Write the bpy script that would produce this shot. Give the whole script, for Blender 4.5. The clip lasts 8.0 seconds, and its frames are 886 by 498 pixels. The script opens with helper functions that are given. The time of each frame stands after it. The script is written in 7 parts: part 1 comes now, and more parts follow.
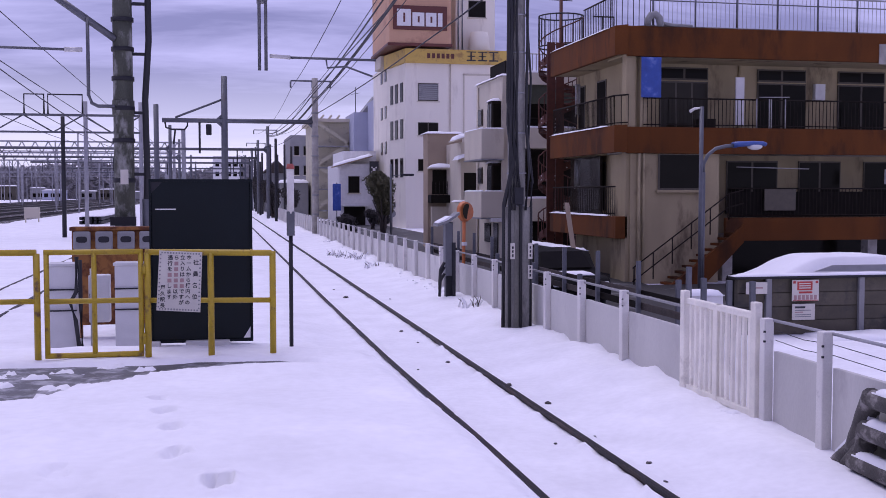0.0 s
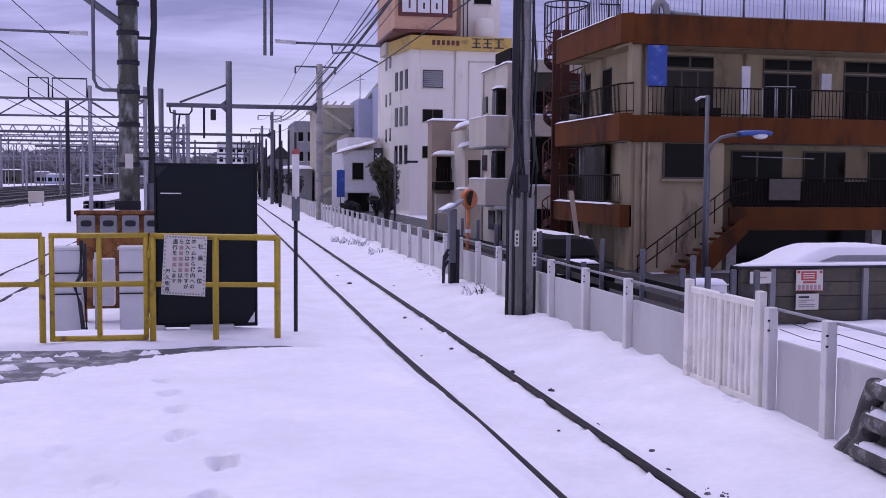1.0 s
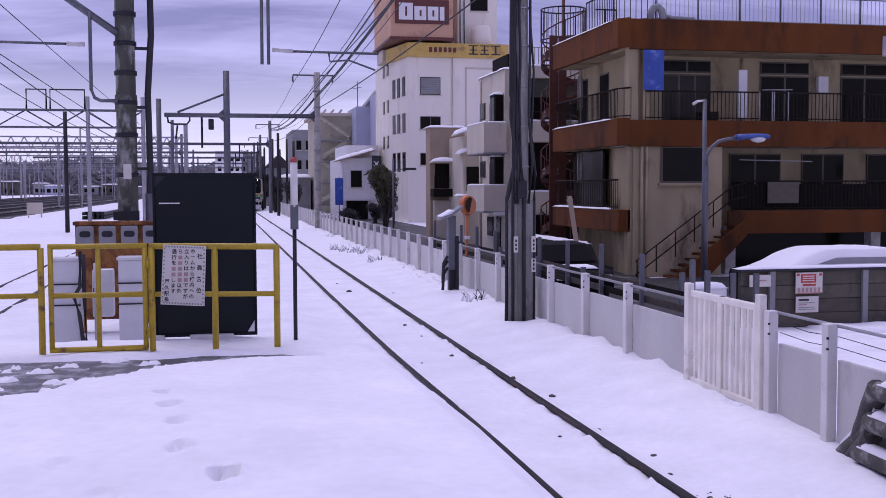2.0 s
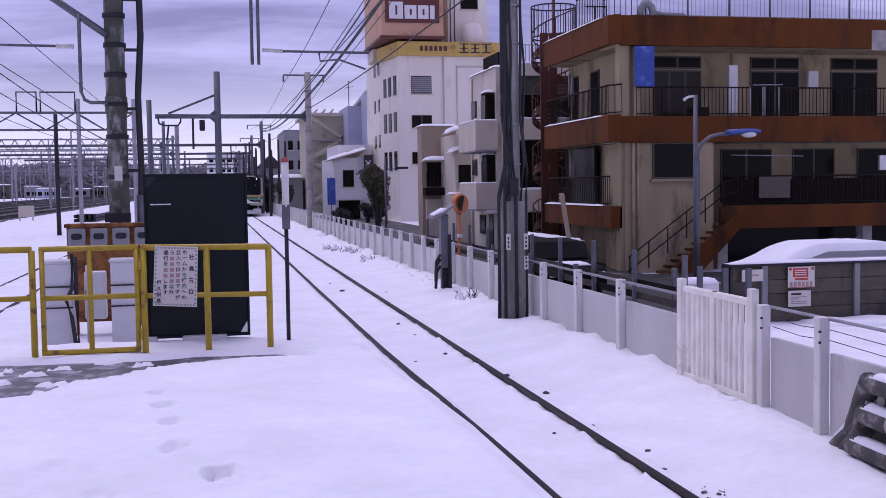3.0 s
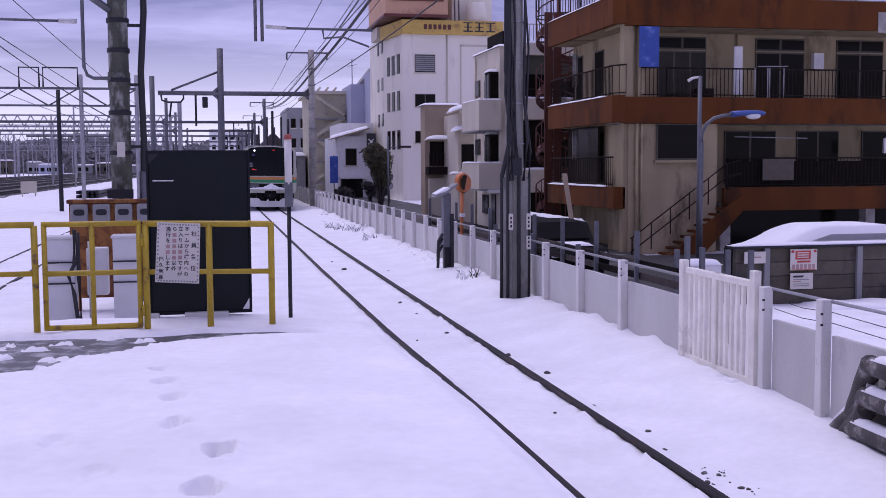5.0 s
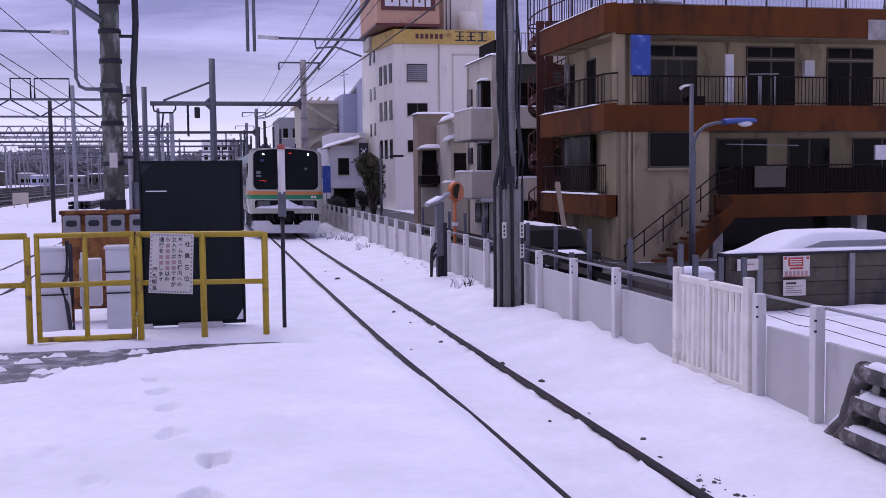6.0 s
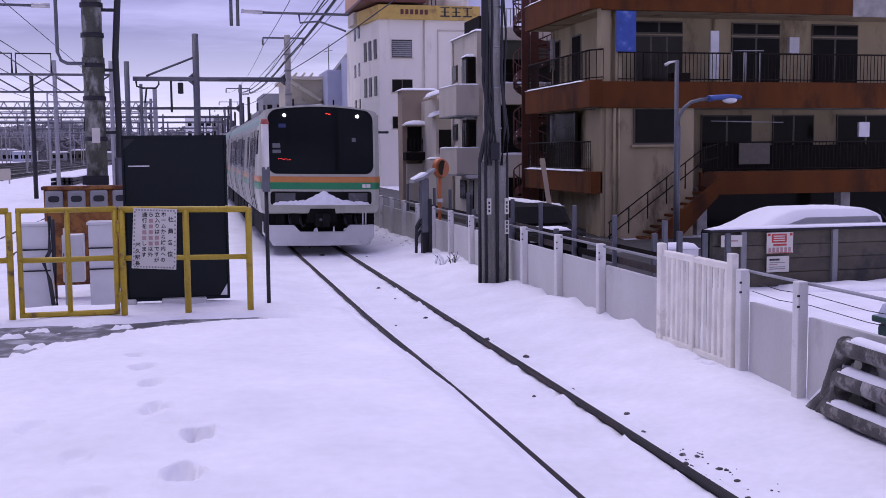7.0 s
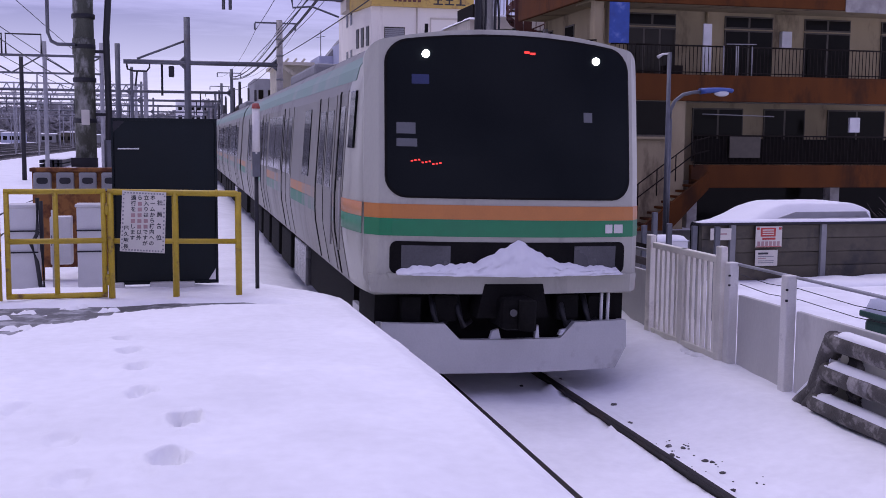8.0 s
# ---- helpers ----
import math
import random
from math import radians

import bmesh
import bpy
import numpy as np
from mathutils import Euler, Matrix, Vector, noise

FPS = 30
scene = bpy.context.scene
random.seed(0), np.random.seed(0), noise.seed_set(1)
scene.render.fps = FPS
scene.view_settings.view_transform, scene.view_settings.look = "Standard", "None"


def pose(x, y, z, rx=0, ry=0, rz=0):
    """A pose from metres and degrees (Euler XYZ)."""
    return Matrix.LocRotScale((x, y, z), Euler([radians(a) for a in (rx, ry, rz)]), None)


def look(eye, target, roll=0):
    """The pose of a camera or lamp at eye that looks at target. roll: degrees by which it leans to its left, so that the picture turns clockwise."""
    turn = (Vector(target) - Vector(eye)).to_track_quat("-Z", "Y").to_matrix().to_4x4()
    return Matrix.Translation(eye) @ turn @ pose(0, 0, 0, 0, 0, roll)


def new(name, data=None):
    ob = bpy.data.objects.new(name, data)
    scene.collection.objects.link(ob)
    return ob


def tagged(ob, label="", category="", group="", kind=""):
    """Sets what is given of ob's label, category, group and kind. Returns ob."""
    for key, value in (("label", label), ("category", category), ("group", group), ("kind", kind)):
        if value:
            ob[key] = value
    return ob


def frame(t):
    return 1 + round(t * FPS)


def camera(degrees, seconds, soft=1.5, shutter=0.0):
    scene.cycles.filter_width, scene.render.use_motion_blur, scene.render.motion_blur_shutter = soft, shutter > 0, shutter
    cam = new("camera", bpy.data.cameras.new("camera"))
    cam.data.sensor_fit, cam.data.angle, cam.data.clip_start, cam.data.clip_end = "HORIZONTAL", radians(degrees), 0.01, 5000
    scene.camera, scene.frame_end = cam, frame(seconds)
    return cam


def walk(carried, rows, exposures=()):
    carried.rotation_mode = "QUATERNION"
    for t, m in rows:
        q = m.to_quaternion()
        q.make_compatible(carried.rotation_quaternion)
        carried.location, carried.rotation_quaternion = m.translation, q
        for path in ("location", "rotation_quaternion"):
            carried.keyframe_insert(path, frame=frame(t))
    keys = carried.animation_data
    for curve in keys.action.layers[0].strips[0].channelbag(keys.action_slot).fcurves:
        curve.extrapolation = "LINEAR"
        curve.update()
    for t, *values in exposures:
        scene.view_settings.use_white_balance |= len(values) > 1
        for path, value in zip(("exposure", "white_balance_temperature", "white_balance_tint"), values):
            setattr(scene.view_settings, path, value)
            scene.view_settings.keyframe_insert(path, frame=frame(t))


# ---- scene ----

# camera: held by hand on the platform end, almost still
cam = camera(44.85, 8.0, soft=0.8)
PATH = [
    (0.0, -0.000, 0.002, 2.401, 87.019, 0.002, -11.876),
    (0.5, -0.007, 0.003, 2.390, 86.480, -0.408, -12.052),
    (1.0, -0.014, 0.009, 2.391, 86.342, -0.459, -11.674),
    (2.5, -0.008, 0.013, 2.391, 86.815, 0.581, -11.995),
    (3.0, -0.004, 0.010, 2.385, 86.630, 0.824, -12.164),
    (3.5, -0.005, 0.015, 2.381, 86.154, 0.511, -12.156),
    (4.0, -0.003, 0.017, 2.378, 85.574, 0.345, -11.951),
    (4.5, -0.003, 0.020, 2.379, 85.361, 0.299, -11.951),
    (6.0, -0.014, 0.025, 2.379, 86.010, 0.627, -12.419),
    (6.5, -0.007, 0.019, 2.366, 85.656, 0.929, -12.676),
    (7.0, -0.008, 0.037, 2.364, 84.772, 0.529, -13.214),
    (7.5, -0.006, 0.050, 2.363, 84.646, -0.018, -13.442),
    (8.0, -0.010, 0.056, 2.357, 84.169, -0.471, -13.699),
]
walk(cam, [(t, pose(*p)) for t, *p in PATH], exposures=[(0.0, -0.09, 5880, 30), (8.0, -0.09, 5880, 30)])

# ---- world and light ----
world = bpy.data.worlds.new("overcast_sky")
scene.world = world
world.use_nodes = True


def build_world():
    nt = world.node_tree
    nt.nodes.clear()
    n = nt.nodes.new
    out, bg = n("ShaderNodeOutputWorld"), n("ShaderNodeBackground")
    sky = n("ShaderNodeTexSky")
    sky.sky_type, sky.sun_disc = "NISHITA", False
    sky.sun_elevation, sky.sun_rotation = radians(67), radians(-29)
    co = n("ShaderNodeTexCoord")
    sep = n("ShaderNodeSeparateXYZ")
    nt.links.new(co.outputs["Generated"], sep.inputs[0])
    # cloud sheets: flattened towards the horizon by dividing by the height
    up = n("ShaderNodeMath"); up.operation = "MAXIMUM"; up.inputs[1].default_value = 0.0
    nt.links.new(sep.outputs["Z"], up.inputs[0])
    addz = n("ShaderNodeMath"); addz.operation = "ADD"; addz.inputs[1].default_value = 0.12
    nt.links.new(up.outputs[0], addz.inputs[0])
    dx = n("ShaderNodeMath"); dx.operation = "DIVIDE"
    dy = n("ShaderNodeMath"); dy.operation = "DIVIDE"
    nt.links.new(sep.outputs["X"], dx.inputs[0]); nt.links.new(addz.outputs[0], dx.inputs[1])
    nt.links.new(sep.outputs["Y"], dy.inputs[0]); nt.links.new(addz.outputs[0], dy.inputs[1])
    com = n("ShaderNodeCombineXYZ")
    nt.links.new(dx.outputs[0], com.inputs[0]); nt.links.new(dy.outputs[0], com.inputs[1])
    no = n("ShaderNodeTexNoise")
    no.inputs["Scale"].default_value, no.inputs["Detail"].default_value = 1.15, 8.0
    no.inputs["Roughness"].default_value = 0.6
    no.inputs["Distortion"].default_value = 0.35
    mp = n("ShaderNodeMapping"); mp.inputs["Scale"].default_value = (0.45, 1.0, 1.0)
    nt.links.new(com.outputs[0], mp.inputs[0]); nt.links.new(mp.outputs[0], no.inputs["Vector"])
    ramp = n("ShaderNodeValToRGB")
    e = ramp.color_ramp.elements
    e[0].position, e[0].color = 0.40, (*CLOUD_DARK, 1)
    e[1].position, e[1].color = 0.62, (*CLOUD_LIGHT, 1)
    nt.links.new(no.outputs["Fac"], ramp.inputs[0])
    # bright band low over the horizon
    band = n("ShaderNodeMapRange"); band.inputs[1].default_value, band.inputs[2].default_value = 0.03, 0.12
    band.inputs[3].default_value, band.inputs[4].default_value = 0.72, 0.0
    nt.links.new(sep.outputs["Z"], band.inputs[0])
    mixb = n("ShaderNodeMix"); mixb.data_type = "RGBA"
    nt.links.new(band.outputs[0], mixb.inputs["Factor"])
    nt.links.new(ramp.outputs[0], mixb.inputs["A"]); mixb.inputs["B"].default_value = (*CLOUD_LOW, 1)
    # a little of the blue sky shows through the cover
    sk = n("ShaderNodeMix"); sk.data_type = "RGBA"; sk.blend_type = "ADD"
    sk.inputs["Factor"].default_value = 0.02
    nt.links.new(mixb.outputs["Result"], sk.inputs["A"]); nt.links.new(sky.outputs[0], sk.inputs["B"])
    nt.links.new(sk.outputs["Result"], bg.inputs["Color"])
    bg.inputs["Strength"].default_value = SKY
    nt.links.new(bg.outputs[0], out.inputs[0])


CLOUD_DARK, CLOUD_LIGHT, CLOUD_LOW, SKY = (0.27, 0.255, 0.45), (0.61, 0.585, 0.86), (1.08, 1.08, 1.22), 0.87
build_world()
sun = new("sun", bpy.data.lights.new("sun", "SUN"))
sun.data.energy, sun.data.angle, sun.data.color = 1.5, radians(50), (1.0, 0.97, 0.95)
sun.matrix_world = look((-12, 22, 60), (0, 0, 0))


# ---- materials ----
def mat(name, base, rough=0.7, metal=0.0, scale=6.0, amount=0.25, bump=0.15, stain=None, stain_at=0.6, stain_scale=1.3, fine=60.0, stretch=(1, 1, 1), rand=0.0, coat=0.0, spec=0.5):
    """A surface with grain and larger stains; rand: how much alike pieces differ."""
    m = bpy.data.materials.new(name)
    m.use_nodes = True
    nt = m.node_tree
    n, link = nt.nodes.new, nt.links.new
    p = nt.nodes["Principled BSDF"]
    p.inputs["Metallic"].default_value = metal
    p.inputs["Specular IOR Level"].default_value = spec
    p.inputs["Coat Weight"].default_value = coat
    co, mp = n("ShaderNodeTexCoord"), n("ShaderNodeMapping")
    mp.inputs["Scale"].default_value = stretch
    link(co.outputs["Object"], mp.inputs[0])
    big, small = n("ShaderNodeTexNoise"), n("ShaderNodeTexNoise")
    big.inputs["Scale"].default_value, big.inputs["Detail"].default_value = scale, 4.0
    small.inputs["Scale"].default_value, small.inputs["Detail"].default_value = fine, 3.0
    link(mp.outputs[0], big.inputs["Vector"]); link(mp.outputs[0], small.inputs["Vector"])
    r1 = n("ShaderNodeMapRange")
    r1.inputs[1].default_value, r1.inputs[2].default_value = 0.25, 0.75
    r1.inputs[3].default_value, r1.inputs[4].default_value = 1 - amount, 1 + amount
    link(big.outputs["Fac"], r1.inputs[0])
    r2 = n("ShaderNodeMapRange")
    r2.inputs[1].default_value, r2.inputs[2].default_value = 0.25, 0.75
    r2.inputs[3].default_value, r2.inputs[4].default_value = 1 - amount * 0.5, 1 + amount * 0.5
    link(small.outputs["Fac"], r2.inputs[0])
    mul = n("ShaderNodeMath"); mul.operation = "MULTIPLY"
    link(r1.outputs[0], mul.inputs[0]); link(r2.outputs[0], mul.inputs[1])
    value = mul.outputs[0]
    if rand:
        oi, rr, m2 = n("ShaderNodeObjectInfo"), n("ShaderNodeMapRange"), n("ShaderNodeMath")
        rr.inputs[3].default_value, rr.inputs[4].default_value = 1 - rand, 1 + rand
        link(oi.outputs["Random"], rr.inputs[0])
        m2.operation = "MULTIPLY"
        link(value, m2.inputs[0]); link(rr.outputs[0], m2.inputs[1])
        value = m2.outputs[0]
    col = n("ShaderNodeMix"); col.data_type, col.blend_type = "RGBA", "MULTIPLY"
    col.inputs["Factor"].default_value = 1.0
    col.inputs["A"].default_value = (*base, 1)
    link(value, col.inputs["B"])
    colour = col.outputs["Result"]
    if stain:
        st, rs, mx = n("ShaderNodeTexNoise"), n("ShaderNodeMapRange"), n("ShaderNodeMix")
        st.inputs["Scale"].default_value, st.inputs["Detail"].default_value = stain_scale, 7.0
        st.inputs["Roughness"].default_value = 0.65
        link(mp.outputs[0], st.inputs["Vector"])
        rs.inputs[1].default_value, rs.inputs[2].default_value = stain_at - 0.07, stain_at + 0.07
        link(st.outputs["Fac"], rs.inputs[0])
        mx.data_type = "RGBA"
        link(rs.outputs[0], mx.inputs["Factor"]); link(colour, mx.inputs["A"])
        mx.inputs["B"].default_value = (*stain, 1)
        colour = mx.outputs["Result"]
    link(colour, p.inputs["Base Color"])
    rg = n("ShaderNodeMapRange")
    rg.inputs[3].default_value, rg.inputs[4].default_value = max(rough - 0.12, 0.03), min(rough + 0.12, 1)
    link(big.outputs["Fac"], rg.inputs[0]); link(rg.outputs[0], p.inputs["Roughness"])
    if bump:
        b = n("ShaderNodeBump")
        b.inputs["Strength"].default_value, b.inputs["Distance"].default_value = bump, 0.01
        link(small.outputs["Fac"], b.inputs["Height"]); link(b.outputs[0], p.inputs["Normal"])
    return m


def glow(name, colour, strength):
    m = bpy.data.materials.new(name)
    m.use_nodes = True
    p = m.node_tree.nodes["Principled BSDF"]
    p.inputs["Base Color"].default_value = (*colour, 1)
    p.inputs["Emission Color"].default_value = (*colour, 1)
    p.inputs["Emission Strength"].default_value = strength
    return m


SNOW = mat("snow", (0.84, 0.84, 0.86), 0.75, scale=1.3, amount=0.07, bump=0.8, fine=11, spec=0.3)
SNOW_CAP = mat("snow_cap", (0.84, 0.84, 0.86), 0.75, scale=2, amount=0.03, bump=0.3, fine=20, spec=0.3)
WET = mat("wet_concrete", (0.085, 0.085, 0.09), 0.5, scale=2.5, amount=0.5, bump=0.5, stain=(0.36, 0.36, 0.38), stain_at=0.54, stain_scale=4.5, fine=30)
CONC = mat("concrete", (0.34, 0.32, 0.29), 0.85, scale=3, amount=0.3, bump=0.3, stain=(0.12, 0.11, 0.11), stain_at=0.66)
FENCE = mat("painted_concrete", (0.68, 0.66, 0.62), 0.7, scale=1.6, amount=0.12, bump=0.15, stain=(0.36, 0.34, 0.34), stain_at=0.68, stain_scale=2.2, rand=0.06)
PANEL = mat("fence_panel", (0.56, 0.545, 0.515), 0.75, scale=1.6, amount=0.08, bump=0.15, stain=(0.42, 0.40, 0.39), stain_at=0.68, stain_scale=1.2, rand=0.05, stretch=(1, 1, 0.4))
GATE = mat("gate_white_paint", (0.80, 0.765, 0.67), 0.55, scale=4, amount=0.12, stain=(0.42, 0.38, 0.33), stain_at=0.66, rand=0.05)
RAIL = mat("rail_steel", (0.018, 0.015, 0.016), 0.55, 0.0, spec=0.25, scale=3, amount=0.4, stain=(0.05, 0.03, 0.022), stain_at=0.55)
RAIL_TOP = mat("worn_rail_head", (0.020, 0.016, 0.017), 0.6, 0.0, spec=0.25, scale=4, amount=0.3, stain=(0.04, 0.027, 0.022), stain_at=0.6, stain_scale=3)
YELLOW = mat("yellow_paint", (0.43, 0.30, 0.014), 0.45, scale=7, amount=0.16, stain=(0.13, 0.065, 0.03), stain_at=0.635, stain_scale=8)
BLACK = mat("black_board", (0.006, 0.0105, 0.013), 0.6, scale=2, amount=0.3, bump=0.05, spec=0.25)
WHITE = mat("white_paint", (0.72, 0.71, 0.70), 0.55, scale=4, amount=0.08, stain=(0.5, 0.47, 0.44), stain_at=0.7)
PAPER = mat("paper_notice", (0.64, 0.605, 0.53), 0.6, scale=5, amount=0.06, bump=0.02)
INK = mat("ink_black", (0.03, 0.03, 0.035), 0.6, amount=0.1, bump=0)
INK_RED = mat("ink_faded_red", (0.42, 0.26, 0.25), 0.6, amount=0.1, bump=0)
RED = mat("red_paint", (0.48, 0.05, 0.04), 0.5, scale=5, amount=0.2)
FADED_RED = mat("faded_red_plastic", (0.36, 0.085, 0.07), 0.6, scale=5, amount=0.2)
RUST = mat("rusted_steel", (0.11, 0.035, 0.012), 0.8, 0.2, scale=5, amount=0.4, bump=0.4, stain=(0.28, 0.12, 0.03), stain_at=0.5, stain_scale=4)
CABINET = mat("grey_cabinet", (0.56, 0.555, 0.55), 0.5, scale=3, amount=0.08, stain=(0.3, 0.28, 0.25), stain_at=0.7)
POLE = mat("weathered_pole", (0.072, 0.076, 0.058), 0.85, scale=5, amount=0.4, bump=0.4, stain=(0.30, 0.30, 0.28), stain_at=0.57, stain_scale=3.6, stretch=(1, 1, 0.5))
POLE_GREY = mat("grey_weathered_concrete", (0.27, 0.262, 0.24), 0.9, scale=4, amount=0.3, bump=0.4, stain=(0.12, 0.116, 0.105), stain_at=0.63, stain_scale=3.0, stretch=(1, 1, 0.3), spec=0.2)
STEEL = mat("galvanised_steel", (0.13, 0.135, 0.15), 0.5, 0.5, scale=5, amount=0.2, stain=(0.12, 0.11, 0.11), stain_at=0.65)
# paled to carry the yard's distance haze; some nearer pale fittings share it
STEEL_FAR = mat("pale_grey_steel", (0.32, 0.32, 0.34), 0.6, 0.2, scale=3, amount=0.2)
DARK = mat("dark_steel", (0.02, 0.02, 0.025), 0.55, 0.3, scale=6, amount=0.3)
CABLE = mat("black_cable", (0.015, 0.015, 0.018), 0.6, amount=0.2, bump=0)
INSUL = mat("porcelain", (0.55, 0.54, 0.52), 0.25, amount=0.06, bump=0)
BROWN = mat("brown_band", (0.126, 0.042, 0.010), 0.75, spec=0.15, scale=1.2, amount=0.26, bump=0.25, stain=(0.06, 0.024, 0.010), stain_at=0.58, stain_scale=0.9, stretch=(1, 1, 0.35))
BEIGE = mat("beige_render", (0.39, 0.32, 0.195), 0.85, spec=0.12, scale=1.1, amount=0.14, bump=0.3, stain=(0.16, 0.125, 0.08), stain_at=0.61, stain_scale=0.9, stretch=(1, 1, 0.4))
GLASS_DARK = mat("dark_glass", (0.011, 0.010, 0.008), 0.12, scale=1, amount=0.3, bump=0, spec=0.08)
GLASS_GREY = mat("sliding_door_glass", (0.036, 0.031, 0.023), 0.15, scale=1, amount=0.2, bump=0, spec=0.15)
FRAME = mat("aluminium_frame", (0.085, 0.073, 0.055), 0.45, 0.4, amount=0.15)
RAILING = mat("dark_railing", (0.020, 0.015, 0.011), 0.7, 0.0, amount=0.25, spec=0.15)
RAIL_LIGHT = mat("light_railing", (0.34, 0.33, 0.32), 0.5, 0.4, amount=0.2)
# near-black for shade painted into openings; dark slats and screens share it
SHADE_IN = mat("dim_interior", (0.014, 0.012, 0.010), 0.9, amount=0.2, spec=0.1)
BLUE = mat("blue_sheet", (0.03, 0.08, 0.36), 0.5, scale=3, amount=0.25, stain=(0.16, 0.22, 0.5), stain_at=0.62, stain_scale=3)
SPIRAL = mat("red_brown_steel", (0.085, 0.025, 0.014), 0.6, 0.2, scale=5, amount=0.3)
PLASTER = mat("white_tower_plaster", (0.80, 0.755, 0.65), 0.85, scale=0.4, amount=0.08, bump=0.2, stain=(0.55, 0.50, 0.42), stain_at=0.63, stain_scale=0.45, stretch=(1, 1, 0.25))
CREAM = mat("cream_plaster", (0.58, 0.53, 0.43), 0.85, spec=0.2, scale=0.8, amount=0.1, bump=0.2, stain=(0.42, 0.36, 0.28), stain_at=0.64, stain_scale=0.7, stretch=(1, 1, 0.35))
TAN = mat("tan_plaster", (0.36, 0.285, 0.205), 0.85, spec=0.2, scale=0.8, amount=0.12, bump=0.2, stain=(0.2, 0.16, 0.13), stain_at=0.66)
GREYW = mat("grey_wall", (0.26, 0.26, 0.26), 0.85, scale=0.7, amount=0.12, bump=0.2, stain=(0.2, 0.2, 0.22), stain_at=0.62)
BLIND = mat("green_blind", (0.05, 0.055, 0.035), 0.8, scale=4, amount=0.25)
BLUEGREY = mat("blue_grey_cladding", (0.40, 0.42, 0.52), 0.7, scale=0.5, amount=0.1)
OLIVE = mat("olive_plaster", (0.48, 0.445, 0.33), 0.85, scale=0.5, amount=0.12, stain=(0.26, 0.24, 0.2), stain_at=0.62)
ORANGE_TAN = mat("orange_tan_panel", (0.54, 0.32, 0.195), 0.7, scale=0.6, amount=0.1, stain=(0.36, 0.19, 0.12), stain_at=0.64, stain_scale=0.5)
SIGN_BROWN = mat("sign_brown", (0.11, 0.028, 0.02), 0.5, scale=1, amount=0.15)
SIGN_YELLOW = mat("sign_yellow", (0.56, 0.38, 0.085), 0.6, scale=0.8, amount=0.1, stain=(0.33, 0.2, 0.06), stain_at=0.62)
BLOCK = mat("concrete_block", (0.10, 0.088, 0.064), 0.9, scale=3, amount=0.22, bump=0.4, stain=(0.05, 0.047, 0.043), stain_at=0.58, rand=0.12)
BARK = mat("bark", (0.06, 0.048, 0.04), 0.9, scale=9, amount=0.4, bump=0.5)
LEAF = mat("dull_foliage", (0.085, 0.08, 0.04), 0.8, scale=3, amount=0.5, bump=0)
SCRUB = mat("dark_scrub", (0.05, 0.045, 0.042), 0.9, scale=1.2, amount=0.5, bump=0)
# much paler than SCRUB: distance haze is mixed into the colour
WOODS = mat("hazed_winter_woods", (0.25, 0.24, 0.25), 0.95, scale=0.12, amount=0.5, bump=0)
BIN_GREEN = mat("bin_green", (0.02, 0.075, 0.055), 0.45, scale=4, amount=0.2)
ORANGE = mat("orange_enamel", (0.55, 0.17, 0.05), 0.4, amount=0.12)
BLUE_LAMP = mat("blue_lamp_hood", (0.05, 0.10, 0.33), 0.4, amount=0.12)
LENS = mat("lamp_lens", (0.7, 0.7, 0.7), 0.2, amount=0.05, bump=0)
TIMBER = mat("weathered_timber", (0.085, 0.078, 0.072), 0.9, scale=6, amount=0.4, bump=0.6, stain=(0.28, 0.26, 0.25), stain_at=0.58, stain_scale=6)
BIRCH = mat("peeled_timber", (0.36, 0.34, 0.33), 0.9, scale=8, amount=0.3, bump=0.5, stain=(0.14, 0.13, 0.125), stain_at=0.55, stain_scale=7)
BALLAST = mat("dark_ballast", (0.075, 0.068, 0.065), 0.95, scale=7, amount=0.5, bump=0.8, stain=(0.6, 0.6, 0.62), stain_at=0.62, stain_scale=2.5)
ASPHALT = mat("wet_asphalt", (0.03, 0.03, 0.032), 0.55, scale=1.2, amount=0.35, bump=0.3, stain=(0.45, 0.45, 0.47), stain_at=0.64, stain_scale=0.5)
CAR_SILVER = mat("train_silver", (0.225, 0.215, 0.185), 0.45, 0.35, scale=0.8, amount=0.14, bump=0.03, stain=(0.125, 0.118, 0.10), stain_at=0.57, stain_scale=1.6, stretch=(1, 1, 0.3))
CAR_FACE = mat("train_front_paint", (0.42, 0.412, 0.345), 0.4, 0.0, scale=1.5, amount=0.07, bump=0.03, coat=0.15, stain=(0.30, 0.285, 0.245), stain_at=0.62, stain_scale=1.8, stretch=(1, 1, 0.35))
CAR_DARK = mat("train_underframe", (0.010, 0.0095, 0.009), 0.85, scale=4, amount=0.4, bump=0.4, spec=0.12)
CAR_GLASS = mat("train_glass", (0.005, 0.007, 0.007), 0.05, scale=1, amount=0.3, bump=0, spec=0.14)
# pale paper darkened in its colour for the dimness behind glass
SHEET_DIM = mat("dim_sheet", (0.12, 0.125, 0.13), 0.6, amount=0.1, bump=0)
LAMP_COVER = mat("train_lamp_cover", (0.075, 0.075, 0.08), 0.25, scale=3, amount=0.2, bump=0.05)
SIDE_GLASS = mat("train_side_glass", (0.05, 0.05, 0.048), 0.08, scale=1, amount=0.3, bump=0, spec=0.35)
CAR_ORANGE = mat("stripe_orange", (0.52, 0.19, 0.04), 0.4, amount=0.06, bump=0, coat=0.08)
CAR_GREEN = mat("stripe_green", (0.004, 0.20, 0.075), 0.4, amount=0.08, bump=0, coat=0.08)
